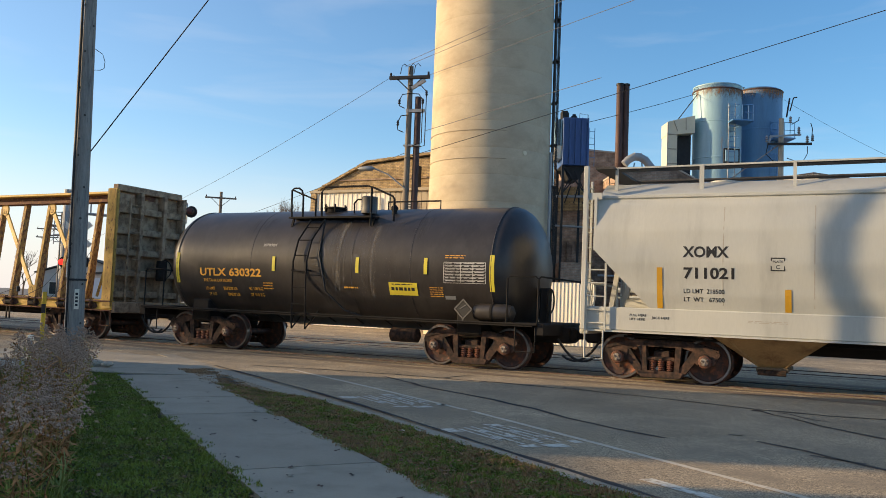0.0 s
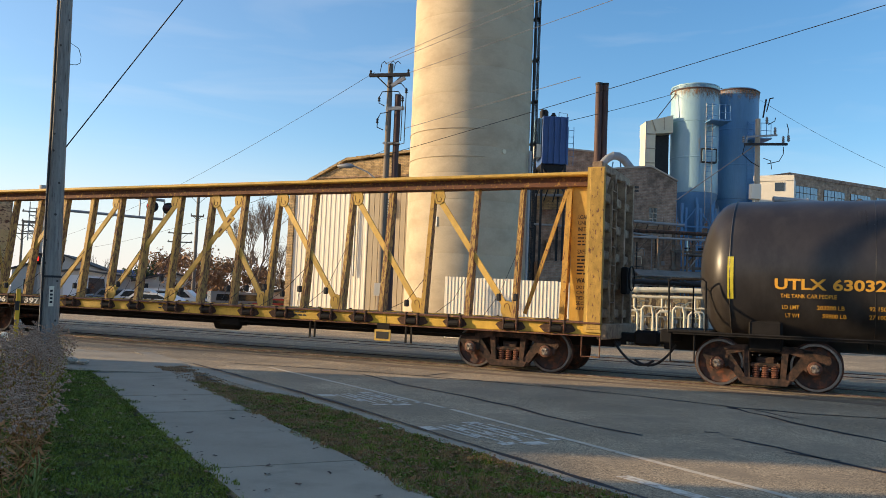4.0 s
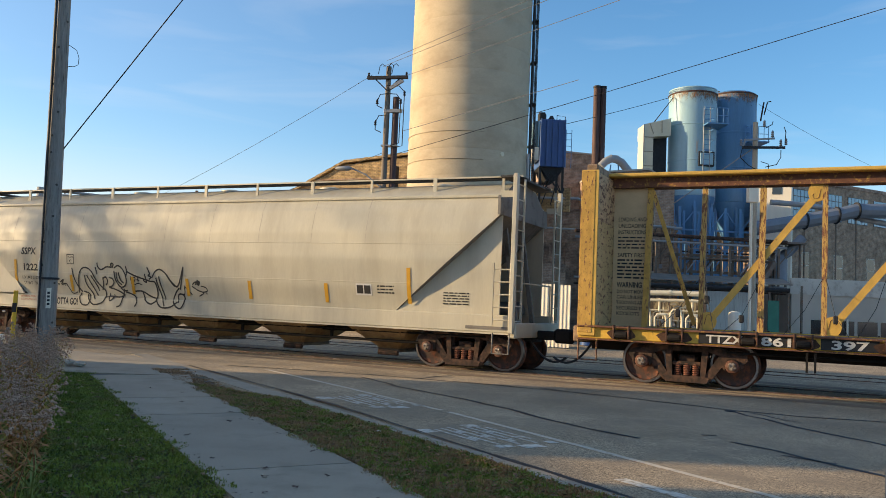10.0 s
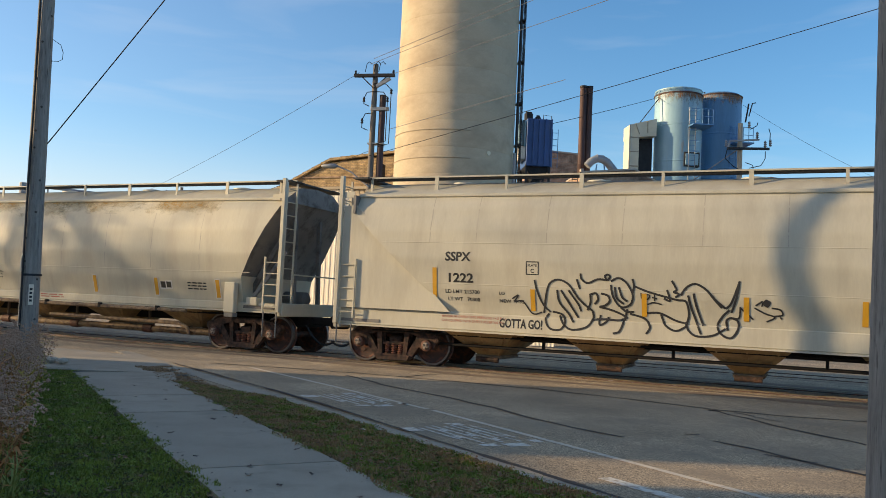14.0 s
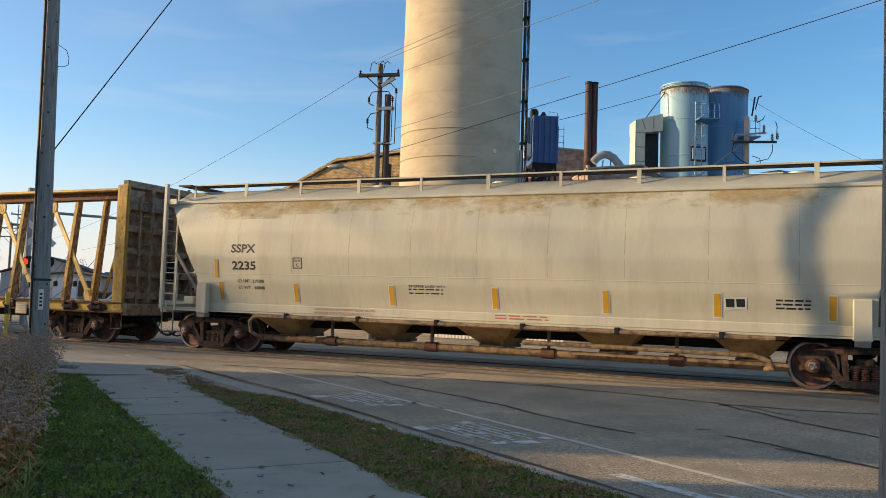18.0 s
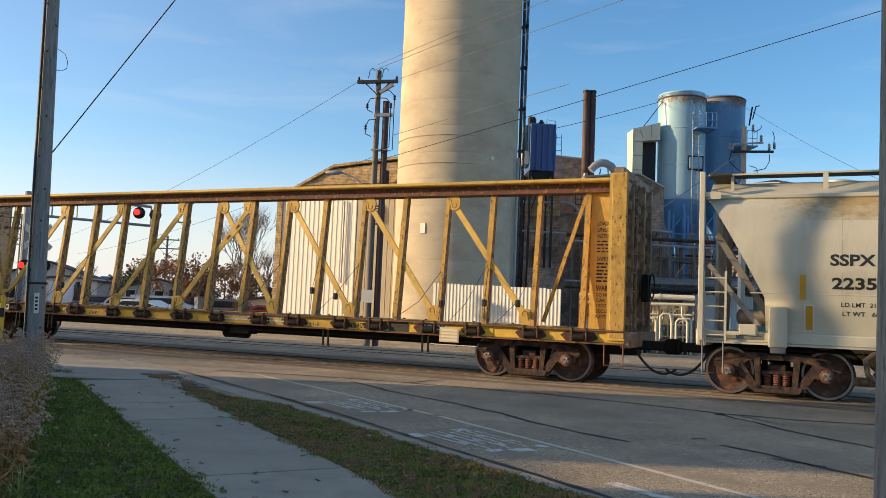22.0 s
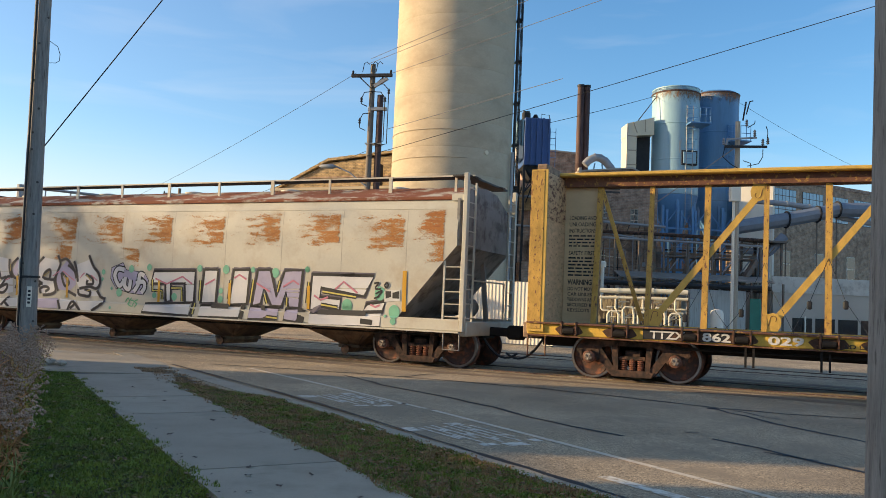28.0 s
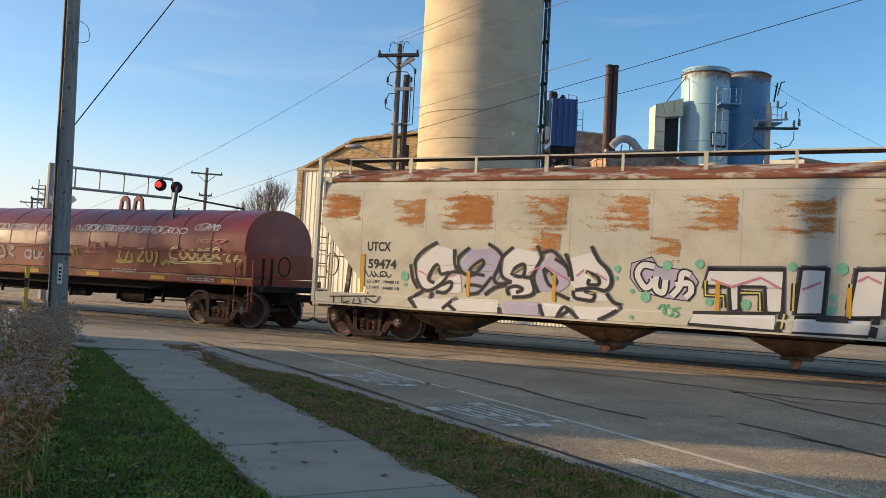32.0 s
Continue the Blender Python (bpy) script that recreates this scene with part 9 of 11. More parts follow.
        # end panel on the centre line, bulkhead across
        part("end_panel", Mesh().box(min(s * 9.8, e - s * 0.35), max(s * 9.8, e - s * 0.35), -0.05, 0.05, zd, 4.16), BEAM_Y if s > 0 else BEAM_PANEL, th)
        bh = part("bulkhead", Mesh().box(min(e - s * 0.34, e - s * 0.3), max(e - s * 0.34, e - s * 0.3), -1.42, 1.2, zd - 0.1, 4.28), (BEAM_IN_OLD if dirty else BEAM_IN), th, "steel end bulkhead with rust spots")
        part("upper_sheet", Mesh().box(min(e - s * 0.35, e - s * 0.341), max(e - s * 0.35, e - s * 0.341), -1.4, 1.18, 3.28, 4.26), BEAM_TOP, bh, "rusted upper sheet of the bulkhead")
        for y in (-1.42, -0.5, 0.4, 1.18):
            part("rib", Mesh().box(min(e - s * 0.3, e), max(e - s * 0.3, e), y - 0.06, y + 0.06, zd - 0.15, 4.3, 0.01), BEAM_OUT if y > -1 else BEAM_DIRTY, bh)
        for k in range(6):
            z = zd + 0.1 + k * 0.61
            part("rib", Mesh().box(min(e - s * 0.3, e - s * 0.08), max(e - s * 0.3, e - s * 0.08), -1.36, 1.14, z, z + 0.19, 0.02), BEAM_OUT, bh)
        part("outer_sheet", Mesh().box(min(e - s * 0.3, e - s * 0.27), max(e - s * 0.3, e - s * 0.27), -1.36, 1.14, zd - 0.1, 4.26), BEAM_OUT, bh, "grimy outer sheet")
        for y in (-1.45, 1.22):
            part("edge_channel", Mesh().box(min(e - s * 0.36, e + s * 0.0), max(e - s * 0.36, e), y - 0.02, y + 0.02, zd - 0.2, 4.32), BEAM_Y if y < 0 else BEAM_OUT, bh, "yellow bulkhead edge" if y < 0 else "grimy bulkhead edge")
        part("edge_slot", Mesh().box(min(e - s * 0.24, e - s * 0.12), max(e - s * 0.24, e - s * 0.12), -1.478, -1.47, 2.2, 2.36, 0.003), BLACK_P, bh)
        part("end_sill", Mesh().box(e - 0.1, e + 0.1, -1.4, 1.4, 0.78, zd - 0.02, 0.02), BEAM_OUT, th)
        part("hand_brake", Mesh().tube([(e + s * 0.2, 0.3 + 0.27 * math.cos(a), 2.1 + 0.27 * math.sin(a)) for a in [i * math.pi / 8 for i in range(17)]], 0.018, 5), UNDER, th)
        ladder(th, e + s * 0.03, -0.98, 0.95, 4.1, 0.4, BEAM_OUT, 8, "y")
        part("corner_gusset", Mesh().prism([(-1.3, 4.2), (-0.75, 4.2), (-1.3, 3.6)], min(e - s * 0.1, e - s * 0.06), max(e - s * 0.1, e - s * 0.06), "x"), BEAM_OUT, bh)
        part("brake_housing", Mesh().box(min(e, e + s * 0.14), max(e, e + s * 0.14), 0.12, 0.48, 1.75, 2.35, 0.03), UNDER, th)
        part("stirrup_step", Mesh().tube([(e - s * 0.4, -1.42, 0.84), (e - s * 0.4, -1.42, 0.42), (e - s * 0.02, -1.42, 0.42), (e - s * 0.02, -1.42, 0.84)], 0.018, 6), BEAM_RUST, th)
        coupler(th, e, s)
        truck(th, s * 8.77)
        # printed panel
        pf = lambda z: -0.056
        x0 = 9.95 if s > 0 else -10.45
        for q, line_ in enumerate(("LOADING AND", "UNLOADING", "INSTRUCTIONS")):
            lettering("stencil", line_, 0.125, x0, 3.4 - q * 0.14, pf, BLACK_P, th, 0.6)
        bars("small_print", 4, x0, 3.06, 0.58, 0.3, pf, BLACK_P, th, 21, 0.4)
        lettering("stencil", "SAFETY FIRST", 0.125, x0, 2.62, pf, BLACK_P, th, 0.6)
        bars("small_print", 6, x0, 2.57, 0.58, 0.46, pf, BLACK_P, th, 22, 0.45)
        lettering("stencil", "WARNING", 0.16, x0, 1.96, pf, BLACK_P, th, 0.55)
        for q, line_ in enumerate(("DO NOT MOVE", "CAR UNLESS", "TIEDOWNS ARE", "SECURED IN", "KEYSLOTS")):
            lettering("stencil", line_, 0.105, x0, 1.83 - q * 0.118, pf, BLACK_P, th, 0.6 - 0.1 * (q == 4))
    part("brake_cylinder", Mesh().lathe([(0.08, -0.4), (0.17, -0.35), (0.17, 0.35), (0.08, 0.4)], 14, (0.5, -0.4, 0.62), "x"), UNDER, th)
    part("under_box", Mesh().box(0.9, 1.5, -1.2, -0.8, 0.6, 0.8, 0.03), UNDER, th)
    part("train_pipe", Mesh().tube([(-8, -1.15, 0.72), (8, -1.15, 0.72)], 0.03, 6), UNDER, th)
    if dirty:
        sf_ = part("sign_frame", Mesh().box(5.64, 6.06, -1.48, -1.46, 0.47, 0.73, 0.004), BEAM_Y, th, "small yellow framed notice under the sill")
        part("sign_face", Mesh().box(5.64 + 0.05, 6.06 - 0.05, -1.486, -1.481, 0.47 + 0.05, 0.73 - 0.05), BLACK_P, sf_)
        part("sign_hanger", Mesh().box(5.64 + 0.05, 6.06 - 0.05, -1.465, -1.44, 0.73 - 0.03, 0.87), UNDER, sf_)
    else:
        part("sign_frame", Mesh().box(6.88, 7.34, -1.53, -1.51, 0.7, 1.02, 0.004), BEAM_PANEL, th, "pale louvred plate below the sill")
        for q in range(4):
            part("plate_rib", Mesh().box(6.92, 7.3, -1.536, -1.531, 0.73 + q * 0.07, 0.77 + q * 0.07), PIPE_W, th)
    for x in (-6.6, -5.3, 3.8, 6.4):
        part("step_hanger", Mesh().box(x, x + 0.04, -1.43, -1.4, 0.45, 0.85), UNDER, th)
        part("step_hanger", Mesh().box(x + 0.14, x + 0.18, -1.43, -1.4, 0.45, 0.85), UNDER, th)
    fs = lambda z: -1.428
    for words, x, w, mtl, sz in texts:
        if words.startswith("#"):
            m = Mesh()
            patch(m, [(x, 0.88), (x + w, 0.88), (x + w, 1.1), (x, 1.1)], fs, 0.002)
            part("painted_panel", m, mtl, th, "", False)
        elif words == "=":
            bars("small_print", 2, x, 1.06, w, 0.16, lambda z: -1.436, mtl, th, int(abs(x) * 7))
        elif "|" in words:
            for q, row in enumerate(words.split("|")):
                lettering("stencil", row, sz, x, 0.99 - 0.1 * q, lambda z: -1.438, mtl, th, w)
        else:
            lettering("reporting_mark", words, sz, x, 0.905, lambda z: -1.438, mtl, th, w)
    # slack tie-down cables with hooks
    rg = random.Random(int(abs(centre)))
    for k in range(16):
        xp = idx(k)
        for s in (-1, 1):
            if rg.random() < 0.2:
                continue
            zt, xb = rg.uniform(2.0, 2.7), xp + s * rg.uniform(0.35, 0.75)
            xm_, zm = (xp + xb) / 2 + rg.uniform(-0.08, 0.08), (zt + zd) / 2 - rg.uniform(0.05, 0.3)
            part("tie_cable", Mesh().tube([(xp, -0.27, zt), (xm_, -0.85, zm), (xb, -1.38, zd)], 0.007, 4), DARK_STEEL, th, "slack tie-down cable")
            if rg.random() < 0.6:
                part("hook", Mesh().box(xm_ - 0.045, xm_ + 0.045, -0.92, -0.8, zm - 0.14, zm + 0.02, 0.02), BLACK_P, th, "black cable hook")
    return th


PALE = WHITE_P
centerbeam("yellow centerbeam flat car with flaking rust, empty", -29.85,
           [("#", -8.5, 1.9, BLACK_P, 0), ("#", -6.35, 0.95, BLACK_P, 0), ("TTZX", -8.36, 0.68, PALE, 0.21), ("861", -7.37, 0.52, PALE, 0.22), ("397", -6.19, 0.62, PALE, 0.22), ("LD LMT 221400|LT WT    64600", -4.95, 0.8, BLACK_P, 0.09), ("#", -2.2, 0.7, YELLOW, 0), ("=", -1.0, 0.7, BLACK_P, 0), ("#", 1.6, 0.7, YELLOW, 0), ("=", 3.1, 0.6, BLACK_P, 0), ("#", 5.2, 0.7, YELLOW, 0)], True)
centerbeam("yellow centerbeam flat car with slack tie-downs, empty", -91.72,
           [("#", -8.5, 0.95, BLACK_P, 0), ("#", -7.45, 0.85, BLACK_P, 0), ("TTZX", -8.36, 0.68, PALE, 0.21), ("862", -7.37, 0.52, PALE, 0.22), ("029", -6.19, 0.62, PALE, 0.22), ("LD LMT", -4.9, 0.5, BLACK_P, 0.1), ("286K", -3.75, 0.35, BLACK_P, 0.13), ("#", -2.7, 0.6, YELLOW, 0), ("=", 0.9, 0.8, PALE, 0), ("=", 2.2, 0.5, PALE, 0), ("H 11-5", 3.27, 0.42, BLACK_P, 0.11), ("#", 5.56, 0.5, BLACK_P, 0), ("NSH 76A", 4.5, 0.58, BLACK_P, 0.17), ("=", 6.4, 0.6, PALE, 0), ("#", 7.5, 0.6, YELLOW, 0)], False)

# beige hopper with black scrawl
D_C = -51.1
th, sf = hopper("covered_hopper", "beige covered hopper car with black scrawled tags", D_C, 9.0, 7.65, HOP_B, (-5.5, -2.75, 0, 2.75, 5.5), BIN_TAN, SEC_ROUND, (0.86, 1.24), 3.82, (3.4, 2.5, 0.95), HOP_END_SHADE, "mixed", 4.3, bin_len=1.8, seams=(-6.6, -5.5, -3.93, -2.36, -0.81, 0.71, 2.25, 3.8, 5.3), seam_low=2.75, level_seams=(2.75, 1.86), tip=0.22)
part("brake_line", Mesh().tube([(-6.9, -0.95, 0.52), (6.9, -0.95, 0.52)], 0.035, 8), UNDER, th, "dark pipe running past the bins")
for x in (-4.1, -1.4, 1.4, 4.1):
    part("line_hanger", Mesh().box(x - 0.03, x + 0.03, -0.98, -0.92, 0.52, 0.9), UNDER, th)
lettering("reporting_mark", "SSPX", 0.27, -6.2, 2.36, sf, BLACK_P, th, 0.6)
lettering("reporting_mark", "1222", 0.27, -6.17, 1.9, sf, BLACK_P, th, 0.58)
lettering("stencil", "LD LMT 215700", 0.11, -6.2, 1.66, sf, BLACK_P, th, 0.8)
lettering("stencil", "LT WT   70300", 0.11, -6.15, 1.5, sf, BLACK_P, th, 0.75)
lettering("stencil", "LO", 0.1, -4.95, 1.66, sf, BLACK_P, th)
lettering("stencil", "NEW 11-95", 0.1, -4.95, 1.5, sf, BLACK_P, th, 0.55)
plate_box(th, sf, -4.35, 2.1, 0.28, BLACK_P, "C")
marks(th, sf, (-6.5, 6.41), 1.4, 2.2, 0.1)
marks(th, sf, (-4.25, -1.95, -0.05, 1.95, 4.2), 1.35, 1.8, 0.1)
m = Mesh()
patch(m, [(5.07, 1.55), (5.49, 1.55), (5.49, 1.82), (5.07, 1.82)], sf, 0.002)
part("marking_panel", m, WHITE_P, th, "", False)
m = Mesh()
patch(m, [(5.1, 1.59), (5.265, 1.59), (5.265, 1.78), (5.1, 1.78)], sf, 0.005), patch(m, [(5.295, 1.59), (5.46, 1.59), (5.46, 1.78), (5.295, 1.78)], sf, 0.005)
part("marking_panel", m, BLACK_P, th, "", False)
bars("small_print", 3, 5.64, 1.79, 0.44, 0.22, sf, BLACK_P, th, 8)
bars("small_print", 5, 7.26, 1.69, 0.62, 0.3, lambda z: sf(2.2) + 0.2, BLACK_P, th, 9)
flD = lambda z: -(interp(SEC_ROUND, 1.24) + 0.034)
FADED_RED = mat("faded_red_print", (0.42, 0.18, 0.12), 0.7, bump=0)
lettering("stencil", "MAXIMUM OPERATING PRESSURE 14.5 P.S.I.", 0.075, -6.3, 1.13, flD, FADED_RED, th, 1.5)
lettering("stencil", "CAR EQUIPPED WITH SAFETY RELIEF VALVES", 0.075, -6.3, 1.04, flD, FADED_RED, th, 1.45)
lettering("tag", "GOTTA GO!", 0.26, -4.95, 0.98, flD, TAG_K, th, 0.95)


def scrawl(th, surf, x0, x1, z0, z1, seed, material, w=0.05, loops=12, d=0.0):
    rg = random.Random(seed)
    for k in range(loops):
        cx = x0 + (k + 0.5) * (x1 - x0) / loops
        hw = (x1 - x0) / loops * rg.uniform(0.5, 1.1)
        kind = rg.randrange(4)
        if kind == 0:
            c = [(cx - hw, z1 - rg.uniform(0, 0.1) * (z1 - z0)), (cx - hw * 0.3, z0 + 0.2 * (z1 - z0)), (cx + hw * 0.3, z0), (cx + hw, z1 * 0.5 + z0 * 0.5)]
        elif kind == 1:
            c = [(cx + hw * math.cos(a), (z0 + z1) / 2 + (z1 - z0) * 0.4 * math.sin(a)) for a in [i * 0.8 + seed for i in range(9)]]
        elif kind == 2:
            c = [(cx - hw, z0), (cx - hw * 0.2, z1), (cx + hw * 0.2, z0 + 0.35 * (z1 - z0)), (cx + hw, z1 * 0.9 + z0 * 0.1), (cx + hw * 1.1, z0)]
        else:
            c = [(cx - hw, z0 + 0.3 * (z1 - z0)), (cx - hw, z1), (cx + hw, z1 * 0.85 + z0 * 0.15), (cx, (z0 + z1) / 2), (cx + hw, z0 + 0.1), (cx - hw * 0.6, z0)]
        m = Mesh()
        stroke(m, curve_pts(c), w * rg.uniform(0.7, 1.3), surf, d)
        part("spray_stroke", m, material, th, "", False)


sf_d = lambda z: (-(interp(SEC_ROUND, z) + 0.004) if z > 1.24 else flD(z)) - 0.004


def spray(th, surf, strokes, w, material, d=0.0):
    """Freehand sprayed lines on a side, each a part of its own."""
    for pts in strokes:
        m = Mesh()
        stroke(m, curve_pts(pts), w, surf, d)
        part("spray_stroke", m, material, th, "", False)


# first loops
spray(th, sf_d, [[(-4.16, 2.00), (-4.10, 1.77), (-3.98, 1.50), (-3.83, 1.35)],
                 [(-3.97, 1.32), (-3.92, 1.64), (-3.84, 1.92), (-3.66, 2.02), (-3.43, 1.93), (-3.23, 1.66), (-3.05, 1.49), (-2.94, 1.40), (-2.94, 1.23), (-3.08, 1.07), (-3.37, 1.01), (-3.54, 1.11), (-3.63, 1.29)],
                 [(-3.67, 1.81), (-3.63, 1.56), (-3.45, 1.34), (-3.33, 1.16)],
                 [(-3.59, 1.81), (-3.38, 1.48), (-3.24, 1.26)],
                 [(-3.43, 1.81), (-3.23, 1.53), (-3.18, 1.39)],
                 [(-3.86, 1.32), (-3.93, 1.19), (-3.83, 1.01), (-3.61, 1.00), (-3.51, 1.16), (-3.58, 1.31), (-3.78, 1.36)]], 0.042, TAG_K)
# second letter
spray(th, sf_d, [[(-3.18, 2.16), (-3.16, 2.05), (-3.03, 1.97), (-2.83, 2.05), (-2.64, 2.04)],
                 [(-3.26, 2.04), (-3.19, 1.84)],
                 [(-2.64, 2.04), (-2.68, 2.12), (-2.62, 2.15), (-2.58, 2.11), (-2.63, 2.03)],
                 [(-2.98, 1.76), (-2.98, 1.58), (-3.05, 1.42)],
                 [(-2.98, 1.74), (-2.86, 1.77), (-2.82, 1.65), (-2.90, 1.55)],
                 [(-2.76, 1.77), (-2.62, 1.73), (-2.59, 1.62), (-2.69, 1.53), (-2.79, 1.50), (-2.60, 1.46), (-2.37, 1.38), (-2.23, 1.30)],
                 [(-2.78, 1.34), (-2.79, 1.14), (-2.64, 1.22), (-2.62, 1.31)],
                 [(-2.93, 1.23), (-2.72, 1.26), (-2.41, 1.25), (-2.23, 1.32)]], 0.042, TAG_K)
# third letter
spray(th, sf_d, [[(-2.56, 2.02), (-2.41, 2.09), (-2.25, 2.00), (-2.13, 1.79), (-2.15, 1.61), (-2.27, 1.52), (-2.40, 1.54), (-2.52, 1.73), (-2.56, 1.95)],
                 [(-2.48, 1.91), (-2.44, 1.69), (-2.30, 1.58)],
                 [(-2.40, 1.91), (-2.33, 1.71), (-2.23, 1.63)],
                 [(-2.13, 2.08), (-2.10, 1.94), (-2.13, 1.79)],
                 [(-2.24, 1.48), (-2.30, 1.25), (-2.39, 1.03), (-2.52, 0.98)],
                 [(-2.19, 1.39), (-1.90, 1.31), (-1.79, 1.15), (-1.86, 1.01)],
                 [(-2.11, 1.43), (-2.26, 1.43), (-2.37, 1.51)]], 0.042, TAG_K)
# bar
spray(th, sf_d, [[(-2.10, 1.94), (-1.83, 1.84), (-1.52, 1.76), (-1.27, 1.70), (-1.10, 1.67), (-1.05, 1.43), (-1.10, 1.22)],
                 [(-1.86, 1.42), (-1.60, 1.43), (-1.30, 1.30), (-1.07, 1.25)],
                 [(-1.58, 1.41), (-1.49, 1.20), (-1.29, 1.10), (-1.09, 1.20)],
                 [(-1.52, 1.72), (-1.40, 1.68), (-1.46, 1.89)],
                 [(-1.37, 2.07), (-1.28, 1.90), (-1.33, 1.85), (-1.23, 1.81), (-1.30, 1.75)]], 0.042, TAG_K)
# last letter
spray(th, sf_d, [[(-1.20, 1.79), (-1.09, 1.95), (-0.92, 2.02), (-0.72, 1.91), (-0.54, 1.71), (-0.37, 1.57)],
                 [(-0.37, 1.57), (-0.26, 1.70), (-0.12, 2.10)],
                 [(-0.13, 2.08), (-0.17, 1.80), (-0.27, 1.50)],
                 [(-1.10, 1.24), (-1.04, 1.11), (-0.89, 1.02), (-0.60, 1.05), (-0.37, 1.19)],
                 [(-1.06, 1.80), (-0.99, 1.52), (-0.82, 1.06)],
                 [(-0.96, 1.84), (-0.90, 1.57), (-0.78, 1.23)],
                 [(-0.70, 1.89), (-0.57, 1.73), (-0.44, 1.58)],
                 [(-0.30, 1.55), (-0.43, 1.42), (-0.52, 1.24), (-0.44, 1.08), (-0.27, 1.02), (-0.15, 1.18), (-0.15, 1.34), (-0.27, 1.40), (-0.36, 1.34), (-0.33, 1.16)]], 0.042, TAG_K)
# small marks
spray(th, sf_d, [[(-1.96, 1.81), (-1.95, 1.70)],
                 [(-1.88, 1.79), (-1.80, 1.77), (-1.83, 1.69), (-1.89, 1.73)],
                 [(-1.75, 1.73), (-1.65, 1.71)],
                 [(-1.70, 1.78), (-1.70, 1.66)],
                 [(-1.84, 1.59), (-1.72, 1.63), (-1.56, 1.60)],
                 [(-4.66, 1.59), (-4.52, 1.67), (-4.60, 1.53), (-4.43, 1.55), (-4.22, 1.30), (-4.01, 1.34)],
                 [(-0.11, 1.62), (-0.13, 1.41), (-0.23, 1.40)],
                 [(-0.11, 1.60), (0.12, 1.39)],
                 [(0.14, 1.61), (0.33, 1.51), (0.50, 1.45), (0.35, 1.36)],
                 [(0.16, 1.65), (0.28, 1.73), (0.27, 1.64)],
                 [(0.44, 1.62), (0.59, 1.59), (0.63, 1.50), (0.49, 1.47)],
                 [(0.59, 1.46), (0.62, 1.42)]], 0.03, TAG_K)
m = Mesh()
patch(m, [(x, z) for x, z in [(0.29, 1.73), (0.34, 1.78), (0.42, 1.76), (0.43, 1.68), (0.37, 1.62), (0.30, 1.65)]], sf_d)
part("spray_blot", m, TAG_K, th, "", False)

# cream hopper with rust stains under the roof
E_C = -70.5
th, sf = hopper("covered_hopper", "cream covered hopper car with rust stains under the roof", E_C, 8.9, 7.5, HOP_E, (-5.5, -2.75, 0, 2.75, 5.5), BIN_TAN, SEC_ROUND, (1.02, 1.22), 3.78, (3.72, 1.05, 1.12, 1.86), HOP_END_SHADE, "none", 4.28, bin_len=1.7, seams=(-6.4, -4.8, -3.2, -1.6, 0.0, 1.6, 3.2, 4.8, 6.4), seam_low=2.0, level_seams=(1.95,), tip=0.4, inset=0.15)
lettering("reporting_mark", "SSPX", 0.28, -6.6, 2.48, sf, BLACK_P, th, 0.74)
lettering("reporting_mark", "2235", 0.28, -6.57, 2.06, sf, BLACK_P, th, 0.72)
lettering("stencil", "LD LMT  219200", 0.11, -6.42, 1.74, sf, BLACK_P, th, 0.8)
lettering("stencil", "LT WT   66800", 0.11, -6.4, 1.58, sf, BLACK_P, th, 0.78)
plate_box(th, sf, -4.75, 2.1, 0.26, BLACK_P, "C")
marks(th, sf, (-7.1,), 1.85, 2.3, 0.1)
marks(th, sf, (-7.0, -4.75, -2.15, 0.35, 2.75, 4.9, 6.9), 1.3, 1.74, 0.12, MARK_Y, 0.022)
bars("small_print", 2, -1.65, 1.69, 0.85, 0.17, sf, BLACK_P, th, 31, 0.32)
lettering("stencil", "INTERIOR LINED WITH", 0.075, -1.65, 1.72, sf, BLACK_P, th, 0.9)
flE = lambda z: -(interp(SEC_ROUND, 1.22) + 0.034)
lettering("stencil", "CAR EQUIPPED WITH SAFETY RELIEF VALVES", 0.07, -4.2, 1.13, flE, FADED_RED, th, 1.65)
lettering("stencil", "MAXIMUM OPERATING PRESSURE 14.7 P.S.I.", 0.07, -4.2, 1.05, flE, FADED_RED, th, 1.6)
m = Mesh()
patch(m, [(5.08, 1.68), (5.49, 1.69), (5.49, 1.46), (5.08, 1.44)], sf, 0.002)
part("marking_panel", m, WHITE_P, th, "", False)
m = Mesh()
patch(m, [(5.11, 1.65), (5.27, 1.65), (5.27, 1.49), (5.12, 1.49)], sf, 0.004), patch(m, [(5.30, 1.65), (5.46, 1.65), (5.46, 1.50), (5.31, 1.50)], sf, 0.004)
part("marking_panel", m, BLACK_P, th, "", False)
bars("small_print", 3, 6.0, 1.66, 0.6, 0.22, sf, BLACK_P, th, 35)
bars("small_print", 2, 0.4, 1.18, 1.2, 0.12, flE, mat("red_print", (0.4, 0.12, 0.08), 0.7, bump=0), th, 33)
for x0, x1, drop in ((-7.6, -5.2, 0.45), (-5.3, -3.6, 0.35), (-3.7, -1.9, 0.3), (-2.0, -0.1, 0.4), (-0.3, 1.6, 0.5), (1.2, 2.6, 0.3), (2.2, 4.4, 0.35), (4.2, 6.9, 0.4)):
    m = Mesh()
    patch(m, [(x0, 3.76 - drop), (x1, 3.76 - drop), (x1, 3.76), (x0, 3.76)], sf, 0.003)
    part("rust_stain", m, RUST_ROOF, th, "orange-brown rust stain", False)
